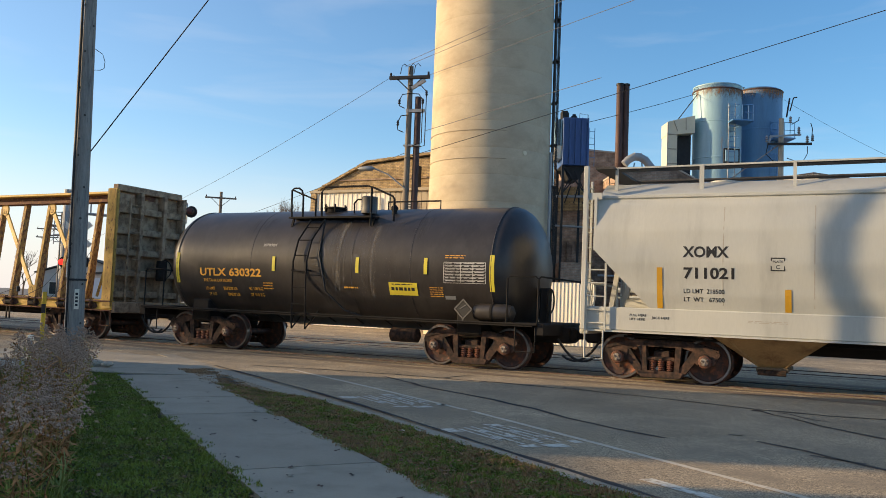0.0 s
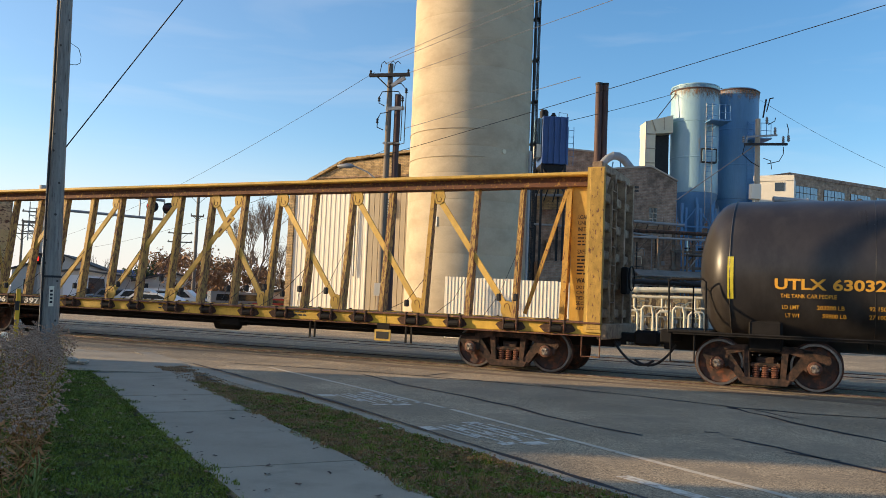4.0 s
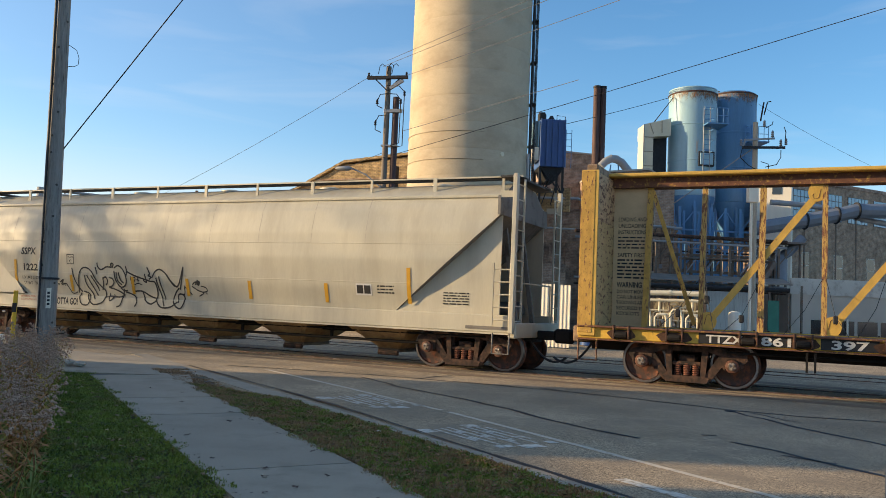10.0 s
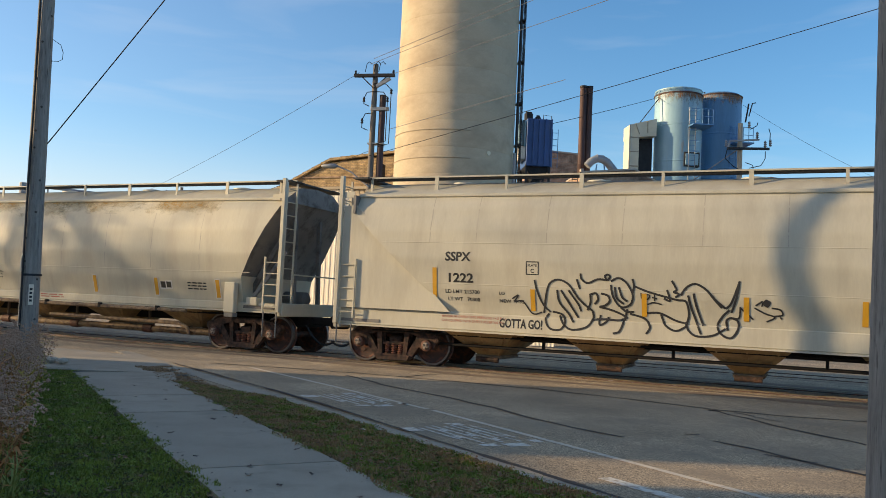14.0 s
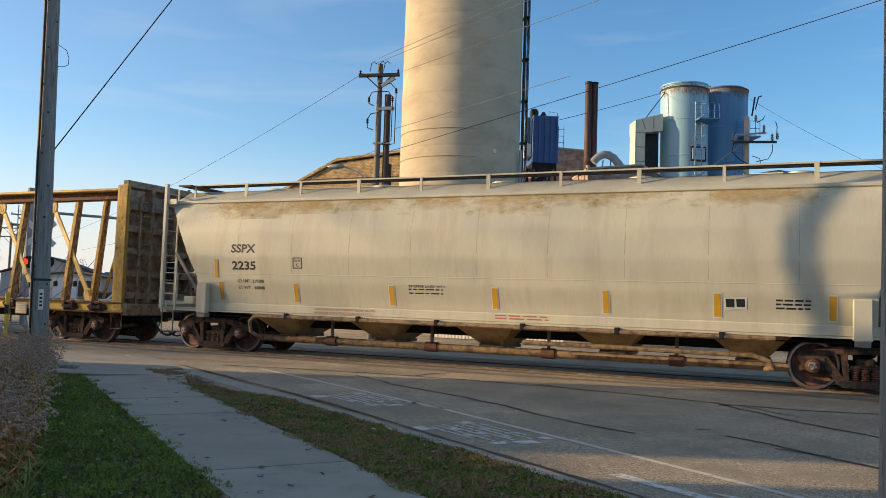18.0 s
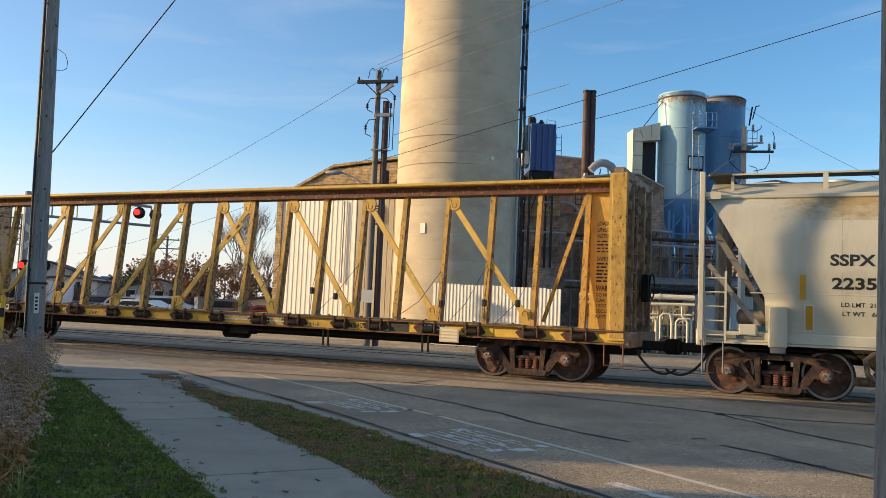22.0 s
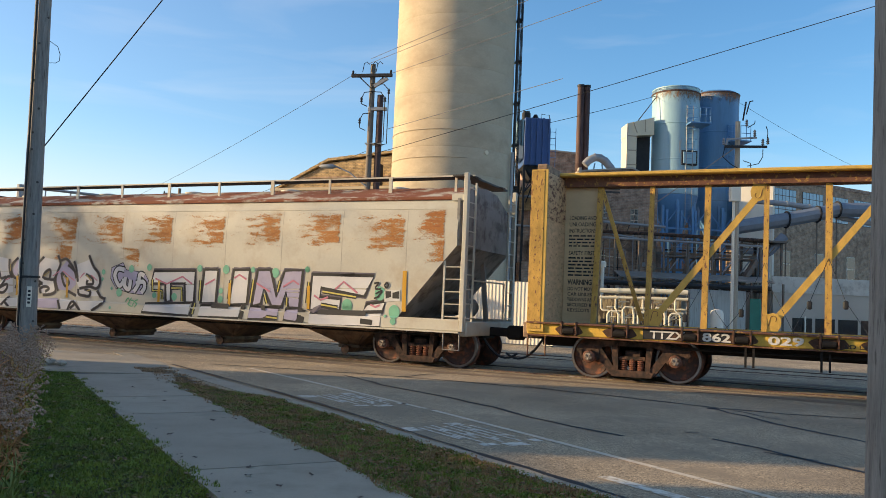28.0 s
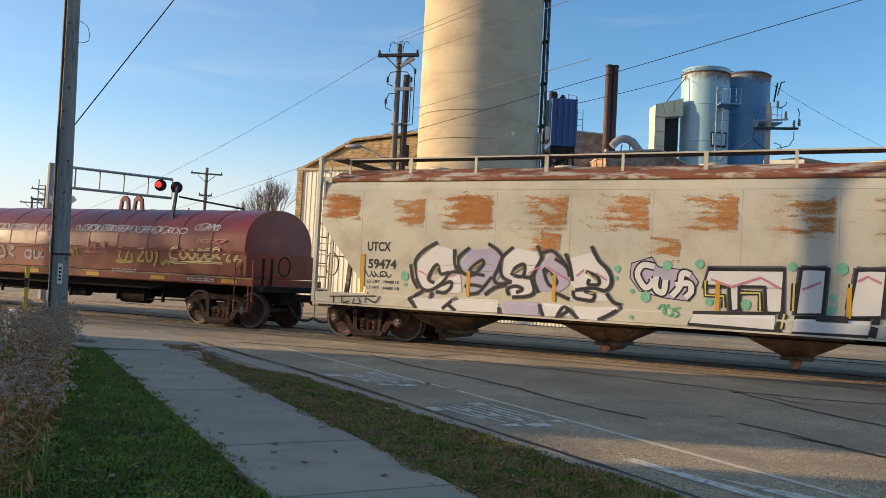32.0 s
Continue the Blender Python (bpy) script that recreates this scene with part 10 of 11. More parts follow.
part("outlet_line", Mesh().tube([(-6.2, -0.75, 0.38), (6.2, -0.75, 0.38)], 0.085, 12), BIN_PIPE, th, "tan unloading pipe under the bins")
for x in (-4.1, -1.4, 1.4, 4.1):
    part("pipe_joint", Mesh().lathe([(0.085, -0.16), (0.115, -0.15), (0.115, 0.15), (0.085, 0.16)], 12, (x, -0.75, 0.38), "x"), BEARING, th)
    part("pipe_hanger", Mesh().box(x - 0.03, x + 0.03, -0.78, -0.72, 0.45, 1.0), BIN, th)
part("side_pipe", Mesh().tube([(-5.7, -1.0, 0.4), (-5.85, -1.35, 0.42), (-5.98, -1.5, 0.55), (-6.02, -1.5, 0.8), (-5.9, -1.5, 0.91), (-5.7, -1.5, 0.93), (6.0, -1.5, 0.93)], 0.05, 8), BIN_PIPE, th, "pipe slung under the sill")
part("side_pipe", Mesh().tube([(1.0, -1.3, 0.62), (5.6, -1.3, 0.6), (5.9, -1.3, 0.5), (5.95, -1.3, 0.38), (5.8, -1.0, 0.34)], 0.05, 8), BIN_PIPE, th)
for k in range(6):
    part("pipe_clamp", Mesh().box(-5 + k * 2.0, -4.9 + k * 2.0, -1.55, -1.46, 0.88, 1.02, 0.01), UNDER, th)
for x in (-7.62, 7.28):
    part("jacking_pad", Mesh().box(x, x + 0.32, -1.66, -1.5, 0.95, 1.7, 0.02), HOP_E, th, "pale jacking pad box")
    part("pad_foot", Mesh().box(x + 0.03, x + 0.29, -1.64, -1.45, 0.85, 0.95), HOP_END_SHADE, th)
for s_ in (-1, 1):
    part("slope_rib", Mesh().beam((s_ * 8.62, -1.02, 3.1), (s_ * 7.55, -1.02, 1.35), 0.12, 0.08), HOP_END_SHADE, th)
    part("valve_box", Mesh().box(s_ * 8.0 - 0.16, s_ * 8.0 + 0.16, -1.5, -1.2, 1.15, 1.36, 0.02), HOP_E, th, "pale valve box on the end platform")
    part("end_brace", Mesh().beam((s_ * 8.75, -1.2, 2.5), (s_ * 7.8, -1.2, 1.3), 0.09, 0.06), END_GREY_SHADE, th)

# painted hopper, rusty, with large sprayed letters
G_C = -112.9
th, sf = hopper("covered_hopper", "rust-patched white covered hopper car with large sprayed letters", G_C, 8.9, 7.6, HOP_R, (-5.75, -1.95, 1.75, 5.5), BIN_DARK, SEC_FLAT, (0.82, 1.08), 3.72, (2.68, 1.38), END_GREY_SHADE, "none", 4.3, ROOF_RUST, seams=[-7.57 + 1.67 * k for k in range(10)], seam_low=1.3, level_seams=(3.49,), bin_len=2.5, tip=0.24, nozzle=True, inset=0.22)
lettering("reporting_mark", "UTCX", 0.29, -7.4, 2.08, sf, BLACK_P, th, 0.62)
lettering("reporting_mark", "59474", 0.29, -7.36, 1.68, sf, BLACK_P, th, 0.74)
lettering("stencil", "LD LMT  198400 LB", 0.1, -7.38, 1.34, sf, BLACK_P, th, 0.85)
lettering("stencil", "LT WT   64600 LB", 0.1, -7.38, 1.2, sf, BLACK_P, th, 0.85)
scrawl(th, sf, -7.4, -6.75, 1.48, 1.62, 4, TAG_K, 0.025, 5)
rg = random.Random(77)
for k, (w, z0, z1, deep) in enumerate(((1.05, 2.78, 3.42, 1), (1.1, 2.6, 3.38, 0), (1.15, 2.62, 3.46, 1), (1.35, 2.55, 3.46, 0), (1.5, 2.6, 3.46, 0), (1.6, 2.6, 3.5, 0), (1.4, 2.55, 3.45, 0), (1.3, 2.6, 3.5, 0), (1.4, 2.6, 3.5, 0), (1.45, 2.5, 3.45, 0))):
    x1 = -7.57 + 1.67 * k - 0.01
    w, z0 = min(1.62, w + 0.35), z0 - 0.08
    m = Mesh()
    patch(m, [(x1 - w, z0), (x1, z0), (x1, z1), (x1 - w, z1)], sf, 0.003)
    part("rust_patch", m, RUST_DEEP if deep else RUST_FLAKE, th, "flaking orange rust patch", False)
for x0, x1, z0, z1, mt in ((7.62, 8.4, 2.75, 3.5, RUST_DEEP), (7.75, 8.4, 2.25, 2.85, RUST_FLAKE), (-3.9, -2.7, 2.1, 2.65, RUST_FLAKE), (-1.2, -0.3, 2.0, 2.6, RUST_FLAKE)):
    m = Mesh()
    patch(m, [(x0, z0), (x1, z0), (x1, z1), (x0, z1)], sf, 0.004)
    part("rust_patch", m, mt, th, "flaking orange rust patch", False)
sfg = lambda z: (-(interp(SEC_FLAT, z) + 0.004) if z > 1.08 else -(interp(SEC_FLAT, 1.08) + 0.036)) - 0.004


def sprayed(th, surf, poly, fill, w=0.07, d=0.0, shade=None):
    """One sprayed shape: filled body with a black edge, and a soft outer edge."""
    if shade:
        m = Mesh()
        stroke(m, poly + poly[:2], w * 2.0, surf, d - 0.002)
        part("letter_shade", m, shade, th, "", False)
    m = Mesh()
    patch(m, poly, surf, d)
    part("letter_fill", m, fill, th, "", False)
    m = Mesh()
    stroke(m, poly + poly[:2], w, surf, d + 0.002)
    part("letter_edge", m, TAG_K, th, "", False)


def line(th, surf, pts, w, material, d=0.004, name="spray_line", smooth=True):
    m = Mesh()
    stroke(m, curve_pts(pts) if smooth else pts, w, surf, d)
    part(name, m, material, th, "", False)


TAG_DOT = mat("sprayed_green_dot", (0.18, 0.46, 0.3), 0.7, var=0.15, scale=6, bump=0)
TAG_P = mat("spray_pink", (0.55, 0.2, 0.26), 0.7, bump=0)
TAG_GREY = mat("spray_grey", (0.11, 0.095, 0.12), 0.7, var=0.15, bump=0)
# the first word: five leaning letters
TAG_GOLD = mat("spray_gold", (0.36, 0.27, 0.1), 0.7, bump=0)
m = Mesh()
patch(m, [(-5.61, 2.23), (-5.17, 2.17), (-5.16, 1.71), (-5.27, 1.66), (-5.48, 1.63), (-5.59, 1.82), (-5.78, 1.59), (-5.79, 1.43), (-5.63, 1.44), (-5.25, 1.65), (-5.01, 1.64), (-4.95, 1.23), (-5.27, 1.19), (-5.91, 1.25), (-6.05, 1.54), (-6.08, 1.85)], sfg, 0.001)
part("letter_fill", m, TAG_W, th, "", False)
m = Mesh()
patch(m, [(-5.02, 1.84), (-4.81, 2.16), (-4.25, 2.22), (-4.05, 2.12), (-4.06, 1.66), (-4.20, 1.44), (-4.41, 1.21), (-4.87, 1.22), (-4.88, 1.57), (-4.70, 1.61), (-4.51, 1.86), (-4.75, 1.68), (-4.94, 1.71)], sfg, 0.001)
part("letter_fill", m, TAG_L, th, "", False)
m = Mesh()
patch(m, [(-3.99, 2.05), (-3.75, 2.23), (-3.26, 2.16), (-3.15, 1.99), (-3.33, 1.67), (-3.55, 1.66), (-3.54, 1.87), (-3.77, 1.71), (-3.71, 1.65), (-3.39, 1.63), (-3.29, 1.43), (-3.39, 1.26), (-3.78, 1.22), (-3.90, 1.49), (-4.02, 1.66)], sfg, 0.001)
part("letter_fill", m, TAG_W, th, "", False)
m = Mesh()
patch(m, [(-3.19, 1.91), (-2.89, 2.17), (-2.57, 1.84), (-2.54, 1.51), (-2.77, 1.33), (-3.20, 1.34), (-3.31, 1.64)], sfg, 0.001)
part("letter_fill", m, TAG_L, th, "", False)
m = Mesh()
patch(m, [(-2.55, 2.05), (-2.10, 2.19), (-1.88, 1.95), (-1.70, 1.71), (-1.67, 1.55), (-1.82, 1.40), (-2.40, 1.41), (-2.53, 1.59)], sfg, 0.001)
part("letter_fill", m, TAG_W, th, "", False)
m = Mesh()
patch(m, [(-2.44, 1.39), (-1.82, 1.37), (-1.60, 1.20), (-2.52, 1.19)], sfg, 0.001)
part("letter_fill", m, TAG_W, th, "", False)
m = Mesh()
patch(m, [(-6.16, 1.07), (-4.08, 1.12), (-4.07, 0.85), (-5.99, 0.81)], sfg, 0.001)
part("letter_fill", m, TAG_W, th, "", False)
m = Mesh()
patch(m, [(-3.97, 1.10), (-3.19, 1.12), (-3.16, 0.84), (-3.91, 0.84)], sfg, 0.001)
part("letter_fill", m, TAG_L, th, "", False)
m = Mesh()
patch(m, [(-3.12, 1.12), (-2.50, 1.11), (-2.48, 0.85), (-3.05, 0.83)], sfg, 0.001)
part("letter_fill", m, TAG_W, th, "", False)
m = Mesh()
patch(m, [(-2.45, 1.10), (-1.46, 1.11), (-1.81, 0.83), (-2.31, 0.83)], sfg, 0.001)
part("letter_fill", m, TAG_W, th, "", False)
LETTER = [[(-5.60, 2.31), (-5.90, 2.14), (-6.10, 1.94), (-6.14, 1.71), (-6.07, 1.45), (-5.91, 1.26), (-5.70, 1.25), (-5.44, 1.42), (-5.24, 1.65), (-4.98, 1.67)],
                [(-6.24, 1.80), (-6.18, 1.49), (-6.04, 1.27)],
                [(-5.27, 1.66), (-5.48, 1.62), (-5.58, 1.82), (-5.73, 1.64), (-5.78, 1.48), (-5.63, 1.41)],
                [(-5.17, 2.17), (-5.14, 1.84), (-5.01, 1.64)],
                [(-5.59, 1.30), (-5.44, 1.38), (-5.23, 1.45), (-5.22, 1.33), (-5.37, 1.21), (-5.59, 1.22)],
                [(-6.25, 1.03), (-6.04, 0.82)],
                [(-6.25, 1.02), (-5.91, 1.22)],
                [(-5.76, 1.07), (-5.66, 1.19)],
                [(-5.40, 0.85), (-5.09, 1.11)],
                [(-5.26, 0.95), (-5.07, 0.82)]]
spray(th, sfg, LETTER, 0.085, TAG_GREY, 0.003)
spray(th, sfg, LETTER, 0.05, TAG_K, 0.006)
LETTER = [[(-4.81, 2.21), (-5.04, 2.02), (-5.08, 1.84), (-4.93, 1.65), (-4.69, 1.61)],
                [(-4.69, 1.61), (-4.47, 1.85), (-4.51, 1.95), (-4.73, 1.79), (-4.76, 1.69), (-4.43, 1.62)],
                [(-4.37, 2.31), (-4.15, 2.18), (-4.03, 2.04)],
                [(-3.79, 2.25), (-4.01, 2.05), (-4.12, 1.79), (-4.21, 1.57), (-4.10, 1.46), (-3.80, 1.51)],
                [(-4.87, 1.34), (-4.81, 1.41), (-4.47, 1.37), (-4.59, 1.24), (-4.83, 1.21)],
                [(-4.41, 1.21), (-4.19, 1.37), (-3.90, 1.45)],
                [(-4.26, 1.60), (-4.44, 1.37)]]
spray(th, sfg, LETTER, 0.085, TAG_GREY, 0.003)
spray(th, sfg, LETTER, 0.05, TAG_K, 0.006)
LETTER = [[(-4.08, 1.88), (-4.02, 1.62), (-3.80, 1.51)],
                [(-3.81, 1.65), (-3.72, 1.82), (-3.53, 1.89), (-3.55, 1.65), (-3.76, 1.65)],
                [(-3.26, 2.30), (-3.15, 2.08), (-3.24, 1.86), (-3.37, 1.64), (-3.55, 1.63)],
                [(-3.86, 1.23), (-3.89, 1.36), (-3.70, 1.43), (-3.55, 1.37), (-3.69, 1.29)],
                [(-3.78, 1.19), (-3.44, 1.23), (-3.29, 1.34), (-3.37, 1.62)],
                [(-3.16, 1.08), (-3.06, 0.83)],
                [(-4.06, 0.96), (-4.04, 0.82)]]
spray(th, sfg, LETTER, 0.085, TAG_GREY, 0.003)
spray(th, sfg, LETTER, 0.05, TAG_K, 0.006)
LETTER = [[(-3.16, 2.14), (-2.90, 2.19), (-2.56, 1.84)],
                [(-3.10, 1.83), (-2.94, 1.72), (-2.80, 1.56), (-2.91, 1.46), (-3.02, 1.57), (-3.10, 1.82)],
                [(-2.82, 1.33), (-2.51, 1.21)],
                [(-3.24, 1.86), (-3.31, 1.62), (-3.20, 1.32)],
                [(-2.69, 0.86), (-2.50, 1.00)]]
spray(th, sfg, LETTER, 0.085, TAG_GREY, 0.003)
spray(th, sfg, LETTER, 0.05, TAG_K, 0.006)
LETTER = [[(-2.64, 2.15), (-2.54, 1.93), (-2.47, 1.59)],
                [(-2.10, 2.32), (-1.93, 2.03), (-1.72, 1.83), (-1.66, 1.59), (-1.78, 1.43), (-2.03, 1.47), (-2.40, 1.41)],
                [(-2.86, 2.04), (-2.61, 1.88), (-2.53, 1.68)],
                [(-2.19, 1.80), (-1.95, 1.70), (-1.92, 1.55), (-2.13, 1.54), (-2.11, 1.65)],
                [(-2.44, 1.40), (-2.41, 1.26), (-2.20, 1.22), (-2.04, 1.22), (-2.00, 1.34), (-2.21, 1.40)],
                [(-1.75, 1.38), (-1.61, 1.21), (-1.44, 1.16)],
                [(-1.90, 0.83), (-1.64, 0.97), (-1.46, 1.12)],
                [(-2.78, 0.80), (-2.61, 1.05), (-2.31, 0.82)]]
spray(th, sfg, LETTER, 0.085, TAG_GREY, 0.003)
spray(th, sfg, LETTER, 0.05, TAG_K, 0.006)
spray(th, sfg, [[(-6.17, 1.78), (-6.10, 1.48)], [(-5.54, 1.78), (-5.67, 1.61)], [(-4.71, 1.76), (-4.50, 1.90)], [(-3.77, 1.71), (-3.57, 1.84)], [(-5.11, 2.02), (-5.10, 1.83)], [(-2.99, 1.76), (-2.82, 1.53)]], 0.035, TAG_GOLD, 0.009)
spray(th, sfg, [[(-2.16, 1.78), (-1.97, 1.63)], [(-2.12, 1.36), (-2.00, 1.38)]], 0.035, TAG_GOLD, 0.009)
spray(th, sfg, [[(-6.03, 1.67), (-5.79, 1.56)], [(-5.29, 1.56), (-5.10, 1.62)], [(-3.42, 1.72), (-3.18, 1.86)], [(-3.04, 1.87), (-2.59, 1.62)]], 0.03, TAG_P, 0.009)
spray(th, sfg, [[(-2.39, 1.70), (-2.23, 1.84)], [(-1.98, 1.78), (-1.76, 1.64)]], 0.03, TAG_P, 0.009)
# the small word
sprayed(th, sfg, [(-1.27, 2.00), (-0.87, 2.14), (-0.75, 1.95), (-0.13, 1.90), (0.03, 1.69), (-0.13, 1.31), (-0.64, 1.35), (-1.09, 1.46), (-1.29, 1.71)], TAG_L, 0.02, -0.003)
for pts in ([(-0.81, 1.95), (-1.04, 1.97), (-1.14, 1.78), (-0.98, 1.53), (-0.84, 1.63), (-0.84, 1.72)], [(-0.77, 1.76), (-0.78, 1.53), (-0.63, 1.45), (-0.59, 1.70)], [(-0.12, 1.81), (-0.27, 1.84), (-0.32, 1.58), (-0.46, 1.39)], [(-0.40, 1.61), (-0.15, 1.65), (-0.10, 1.50), (-0.20, 1.37)]):
    line(th, sfg, pts, 0.18, TAG_K, 0.0)
    line(th, sfg, pts, 0.11, TAG_W, 0.003)
for pts in ([(-0.73, 1.12), (-0.63, 1.22), (-0.58, 1.04)], [(-0.52, 1.23), (-0.62, 1.07), (-0.47, 1.01), (-0.44, 1.14), (-0.55, 1.16)], [(-0.30, 1.18), (-0.41, 1.14), (-0.32, 1.06), (-0.40, 0.98)]):
    line(th, sfg, pts, 0.03, TAG_G)
# the block letters
for poly, fill in (([(0.21, 1.94), (1.55, 1.98), (1.54, 1.19), (1.26, 1.18), (1.23, 1.65), (0.77, 1.64), (0.79, 1.19), (0.63, 1.18), (0.60, 1.63), (0.13, 1.62)], TAG_W),
                   ([(1.84, 2.01), (2.27, 2.02), (2.22, 1.20), (1.76, 1.18)], TAG_W), ([(2.75, 2.02), (3.23, 2.04), (3.17, 1.21), (2.63, 1.18)], TAG_W),
                   ([(3.47, 2.04), (3.84, 2.05), (4.04, 1.40), (4.17, 1.82), (4.26, 2.04), (4.76, 2.06), (4.69, 1.18), (4.39, 1.16), (4.30, 1.54), (4.19, 1.18), (3.89, 1.19), (3.66, 1.62), (3.58, 1.22), (3.32, 1.19)], TAG_L),
                   ([(5.03, 1.97), (6.68, 1.97), (6.44, 1.50), (6.09, 1.54), (5.27, 1.66), (5.25, 1.45), (5.82, 1.42), (5.79, 1.15), (5.32, 1.23), (5.10, 1.13), (4.97, 1.15)], TAG_W), ([(6.51, 1.33), (6.98, 1.41), (6.91, 1.18), (6.42, 1.15)], TAG_W)):
    sprayed(th, sfg, poly, fill, 0.07, 0.0, TAG_GREY)
for poly, fill in (([(-0.04, 1.10), (1.43, 1.17), (1.41, 0.84), (-0.14, 0.87)], TAG_W), ([(1.76, 1.12), (3.00, 1.16), (2.95, 0.85), (1.71, 0.83)], TAG_W), ([(3.28, 1.16), (4.12, 1.15), (4.08, 0.87), (3.24, 0.84)], TAG_L), ([(4.32, 1.14), (4.68, 1.16), (4.64, 0.84), (4.28, 0.87)], TAG_L), ([(5.00, 1.07), (6.88, 1.16), (6.87, 0.82), (4.97, 0.78)], TAG_W)):
    sprayed(th, sfg, poly, fill, 0.06)
for pts in ([(2.11, 1.13), (2.64, 1.13)], [(3.09, 1.19), (3.02, 0.84)], [(1.55, 1.18), (1.47, 0.83)], [(4.73, 1.17), (4.69, 0.82)], [(3.64, 1.19), (3.76, 0.87)], [(5.22, 1.10), (6.50, 1.12)], [(6.37, 0.94), (6.68, 0.92)], [(4.82, 1.13), (4.78, 0.82)]):
    line(th, sfg, pts, 0.12, TAG_K, 0.005, smooth=False)
for pts in ([(0.16, 1.72), (0.17, 1.44), (0.50, 1.44), (0.51, 1.22)], [(0.80, 1.52), (1.14, 1.53), (1.16, 1.20)], [(1.73, 1.74), (1.72, 1.23)], [(2.67, 1.77), (2.62, 1.30)], [(3.35, 1.80), (3.27, 1.24)], [(3.69, 1.46), (3.76, 1.24)], [(4.12, 1.79), (4.06, 1.53)], [(4.34, 1.40), (4.33, 1.21)], [(4.94, 1.79), (4.90, 1.29)], [(5.32, 1.58), (6.23, 1.48)], [(5.29, 1.27), (5.74, 1.22)], [(3.78, 0.92), (4.10, 0.90)], [(1.58, 1.17), (1.53, 0.89)]):
    line(th, sfg, pts, 0.1, TAG_K, 0.003, smooth=False)
    line(th, sfg, pts, 0.035, TAG_Y, 0.006, smooth=False)
for pts in ([(0.26, 1.75), (0.64, 1.62), (1.15, 1.82), (1.47, 1.64)], [(1.87, 1.63), (2.18, 1.78)], [(2.77, 1.82), (2.92, 1.91), (3.14, 1.80)], [(3.44, 1.72), (3.85, 1.52)], [(4.21, 1.65), (4.50, 1.81), (4.66, 1.72)], [(5.67, 1.64), (5.88, 1.82), (6.26, 1.57)], [(5.09, 1.48), (5.28, 1.38), (5.48, 1.45)], [(6.60, 1.32), (6.73, 1.27), (6.85, 1.32)]):
    line(th, sfg, pts, 0.045, TAG_P, 0.006, smooth=False)
for x, z, r in ((-1.55, 1.88, 0.08), (-1.57, 1.69, 0.05), (-0.57, 1.98, 0.11), (0.04, 2.03, 0.10), (-0.97, 1.35, 0.12), (-1.24, 1.45, 0.05), (-1.24, 0.94, 0.05), (-6.39, 1.53, 0.12), (-6.36, 1.34, 0.05), (1.69, 2.04, 0.10), (2.51, 2.03, 0.12), (3.32, 2.04, 0.08), (3.98, 1.98, 0.13), (4.88, 2.08, 0.08), (0.90, 1.30, 0.11), (2.37, 1.50, 0.08), (2.36, 1.29, 0.10), (5.99, 1.27, 0.17), (0.24, 1.32, 0.09), (3.91, 1.81, 0.04), (4.88, 2.08, 0.08), (6.00, 1.27, 0.15), (6.84, 1.58, 0.17), (7.21, 1.18, 0.17), (7.20, 0.97, 0.09), (6.99, 1.08, 0.04)):
    m = Mesh()
    r *= 0.82
    patch(m, [(x + r * math.cos(t), z + r * 1.15 * math.sin(t)) for t in [i * math.pi / 9 for i in range(18)]], sfg, 0.001)
    part("spray_dot", m, TAG_DOT, th, "", False)
for pts in ([(6.68, 1.80), (6.80, 1.82), (6.72, 1.69), (6.86, 1.68)], [(6.73, 1.57), (6.89, 1.64), (6.78, 1.49)], [(6.95, 1.77), (7.01, 1.83), (7.05, 1.77), (7.00, 1.71), (6.95, 1.77)], [(6.69, 1.46), (6.83, 1.52)]):
    line(th, sfg, pts, 0.04, TAG_K, 0.008)
for pts in ([(-8.35, 0.97), (-7.10, 1.04)], [(-8.25, 0.96), (-8.24, 0.82)], [(-8.01, 0.97), (-7.99, 0.84), (-7.80, 0.89)], [(-7.67, 0.96), (-7.70, 0.84), (-7.51, 0.86), (-7.57, 0.98)], [(-7.37, 0.87), (-7.36, 0.98), (-7.13, 0.89), (-7.00, 1.04)]):
    line(th, sfg, pts, 0.03, TAG_K, 0.004)
m = Mesh()
patch(m, [(6.95, 1.66), (7.35, 1.68), (7.36, 1.42), (6.96, 1.40)], sfg, 0.003)
part("marking_panel", m, WHITE_P, th, "", False)
m = Mesh()
patch(m, [(6.98, 1.64), (7.12, 1.64), (7.13, 1.48), (6.99, 1.47)], sfg, 0.006), patch(m, [(7.16, 1.64), (7.32, 1.65), (7.33, 1.48), (7.16, 1.48)], sfg, 0.006)
part("marking_panel", m, BLACK_P, th, "", False)
marks(th, sfg, (-7.55,), 1.12, 2.0, 0.1)
marks(th, sfg, (-4.85, -2.9, 0.35, 2.6, 4.9), 1.15, 1.7, 0.08)
marks(th, sfg, (7.4,), 1.2, 2.1, 0.1)

# red coil car
H_C = -131.75
th = car("coil_car", "maroon covered coil car with sprayed tags", H_C, "freight car")
HH = 8.1
zt, zb_ = 3.12, 1.9
prof = []
for i in range(17):
    a = math.pi * i / 16
    prof.append((-1.45 * math.cos(a), 1.95 + (zt - 1.95) * math.sin(a) ** 0.75))
m = Mesh()
nseg = 14
vv = []
for k in range(nseg + 1):
    x = -HH + 0.35 + (2 * HH - 0.7) * k / nseg
    vv += [(x, y, z) for y, z in prof]
L_ = len(prof)
ff = [(k * L_ + i, k * L_ + i + 1, (k + 1) * L_ + i + 1, (k + 1) * L_ + i) for k in range(nseg) for i in range(L_ - 1)]
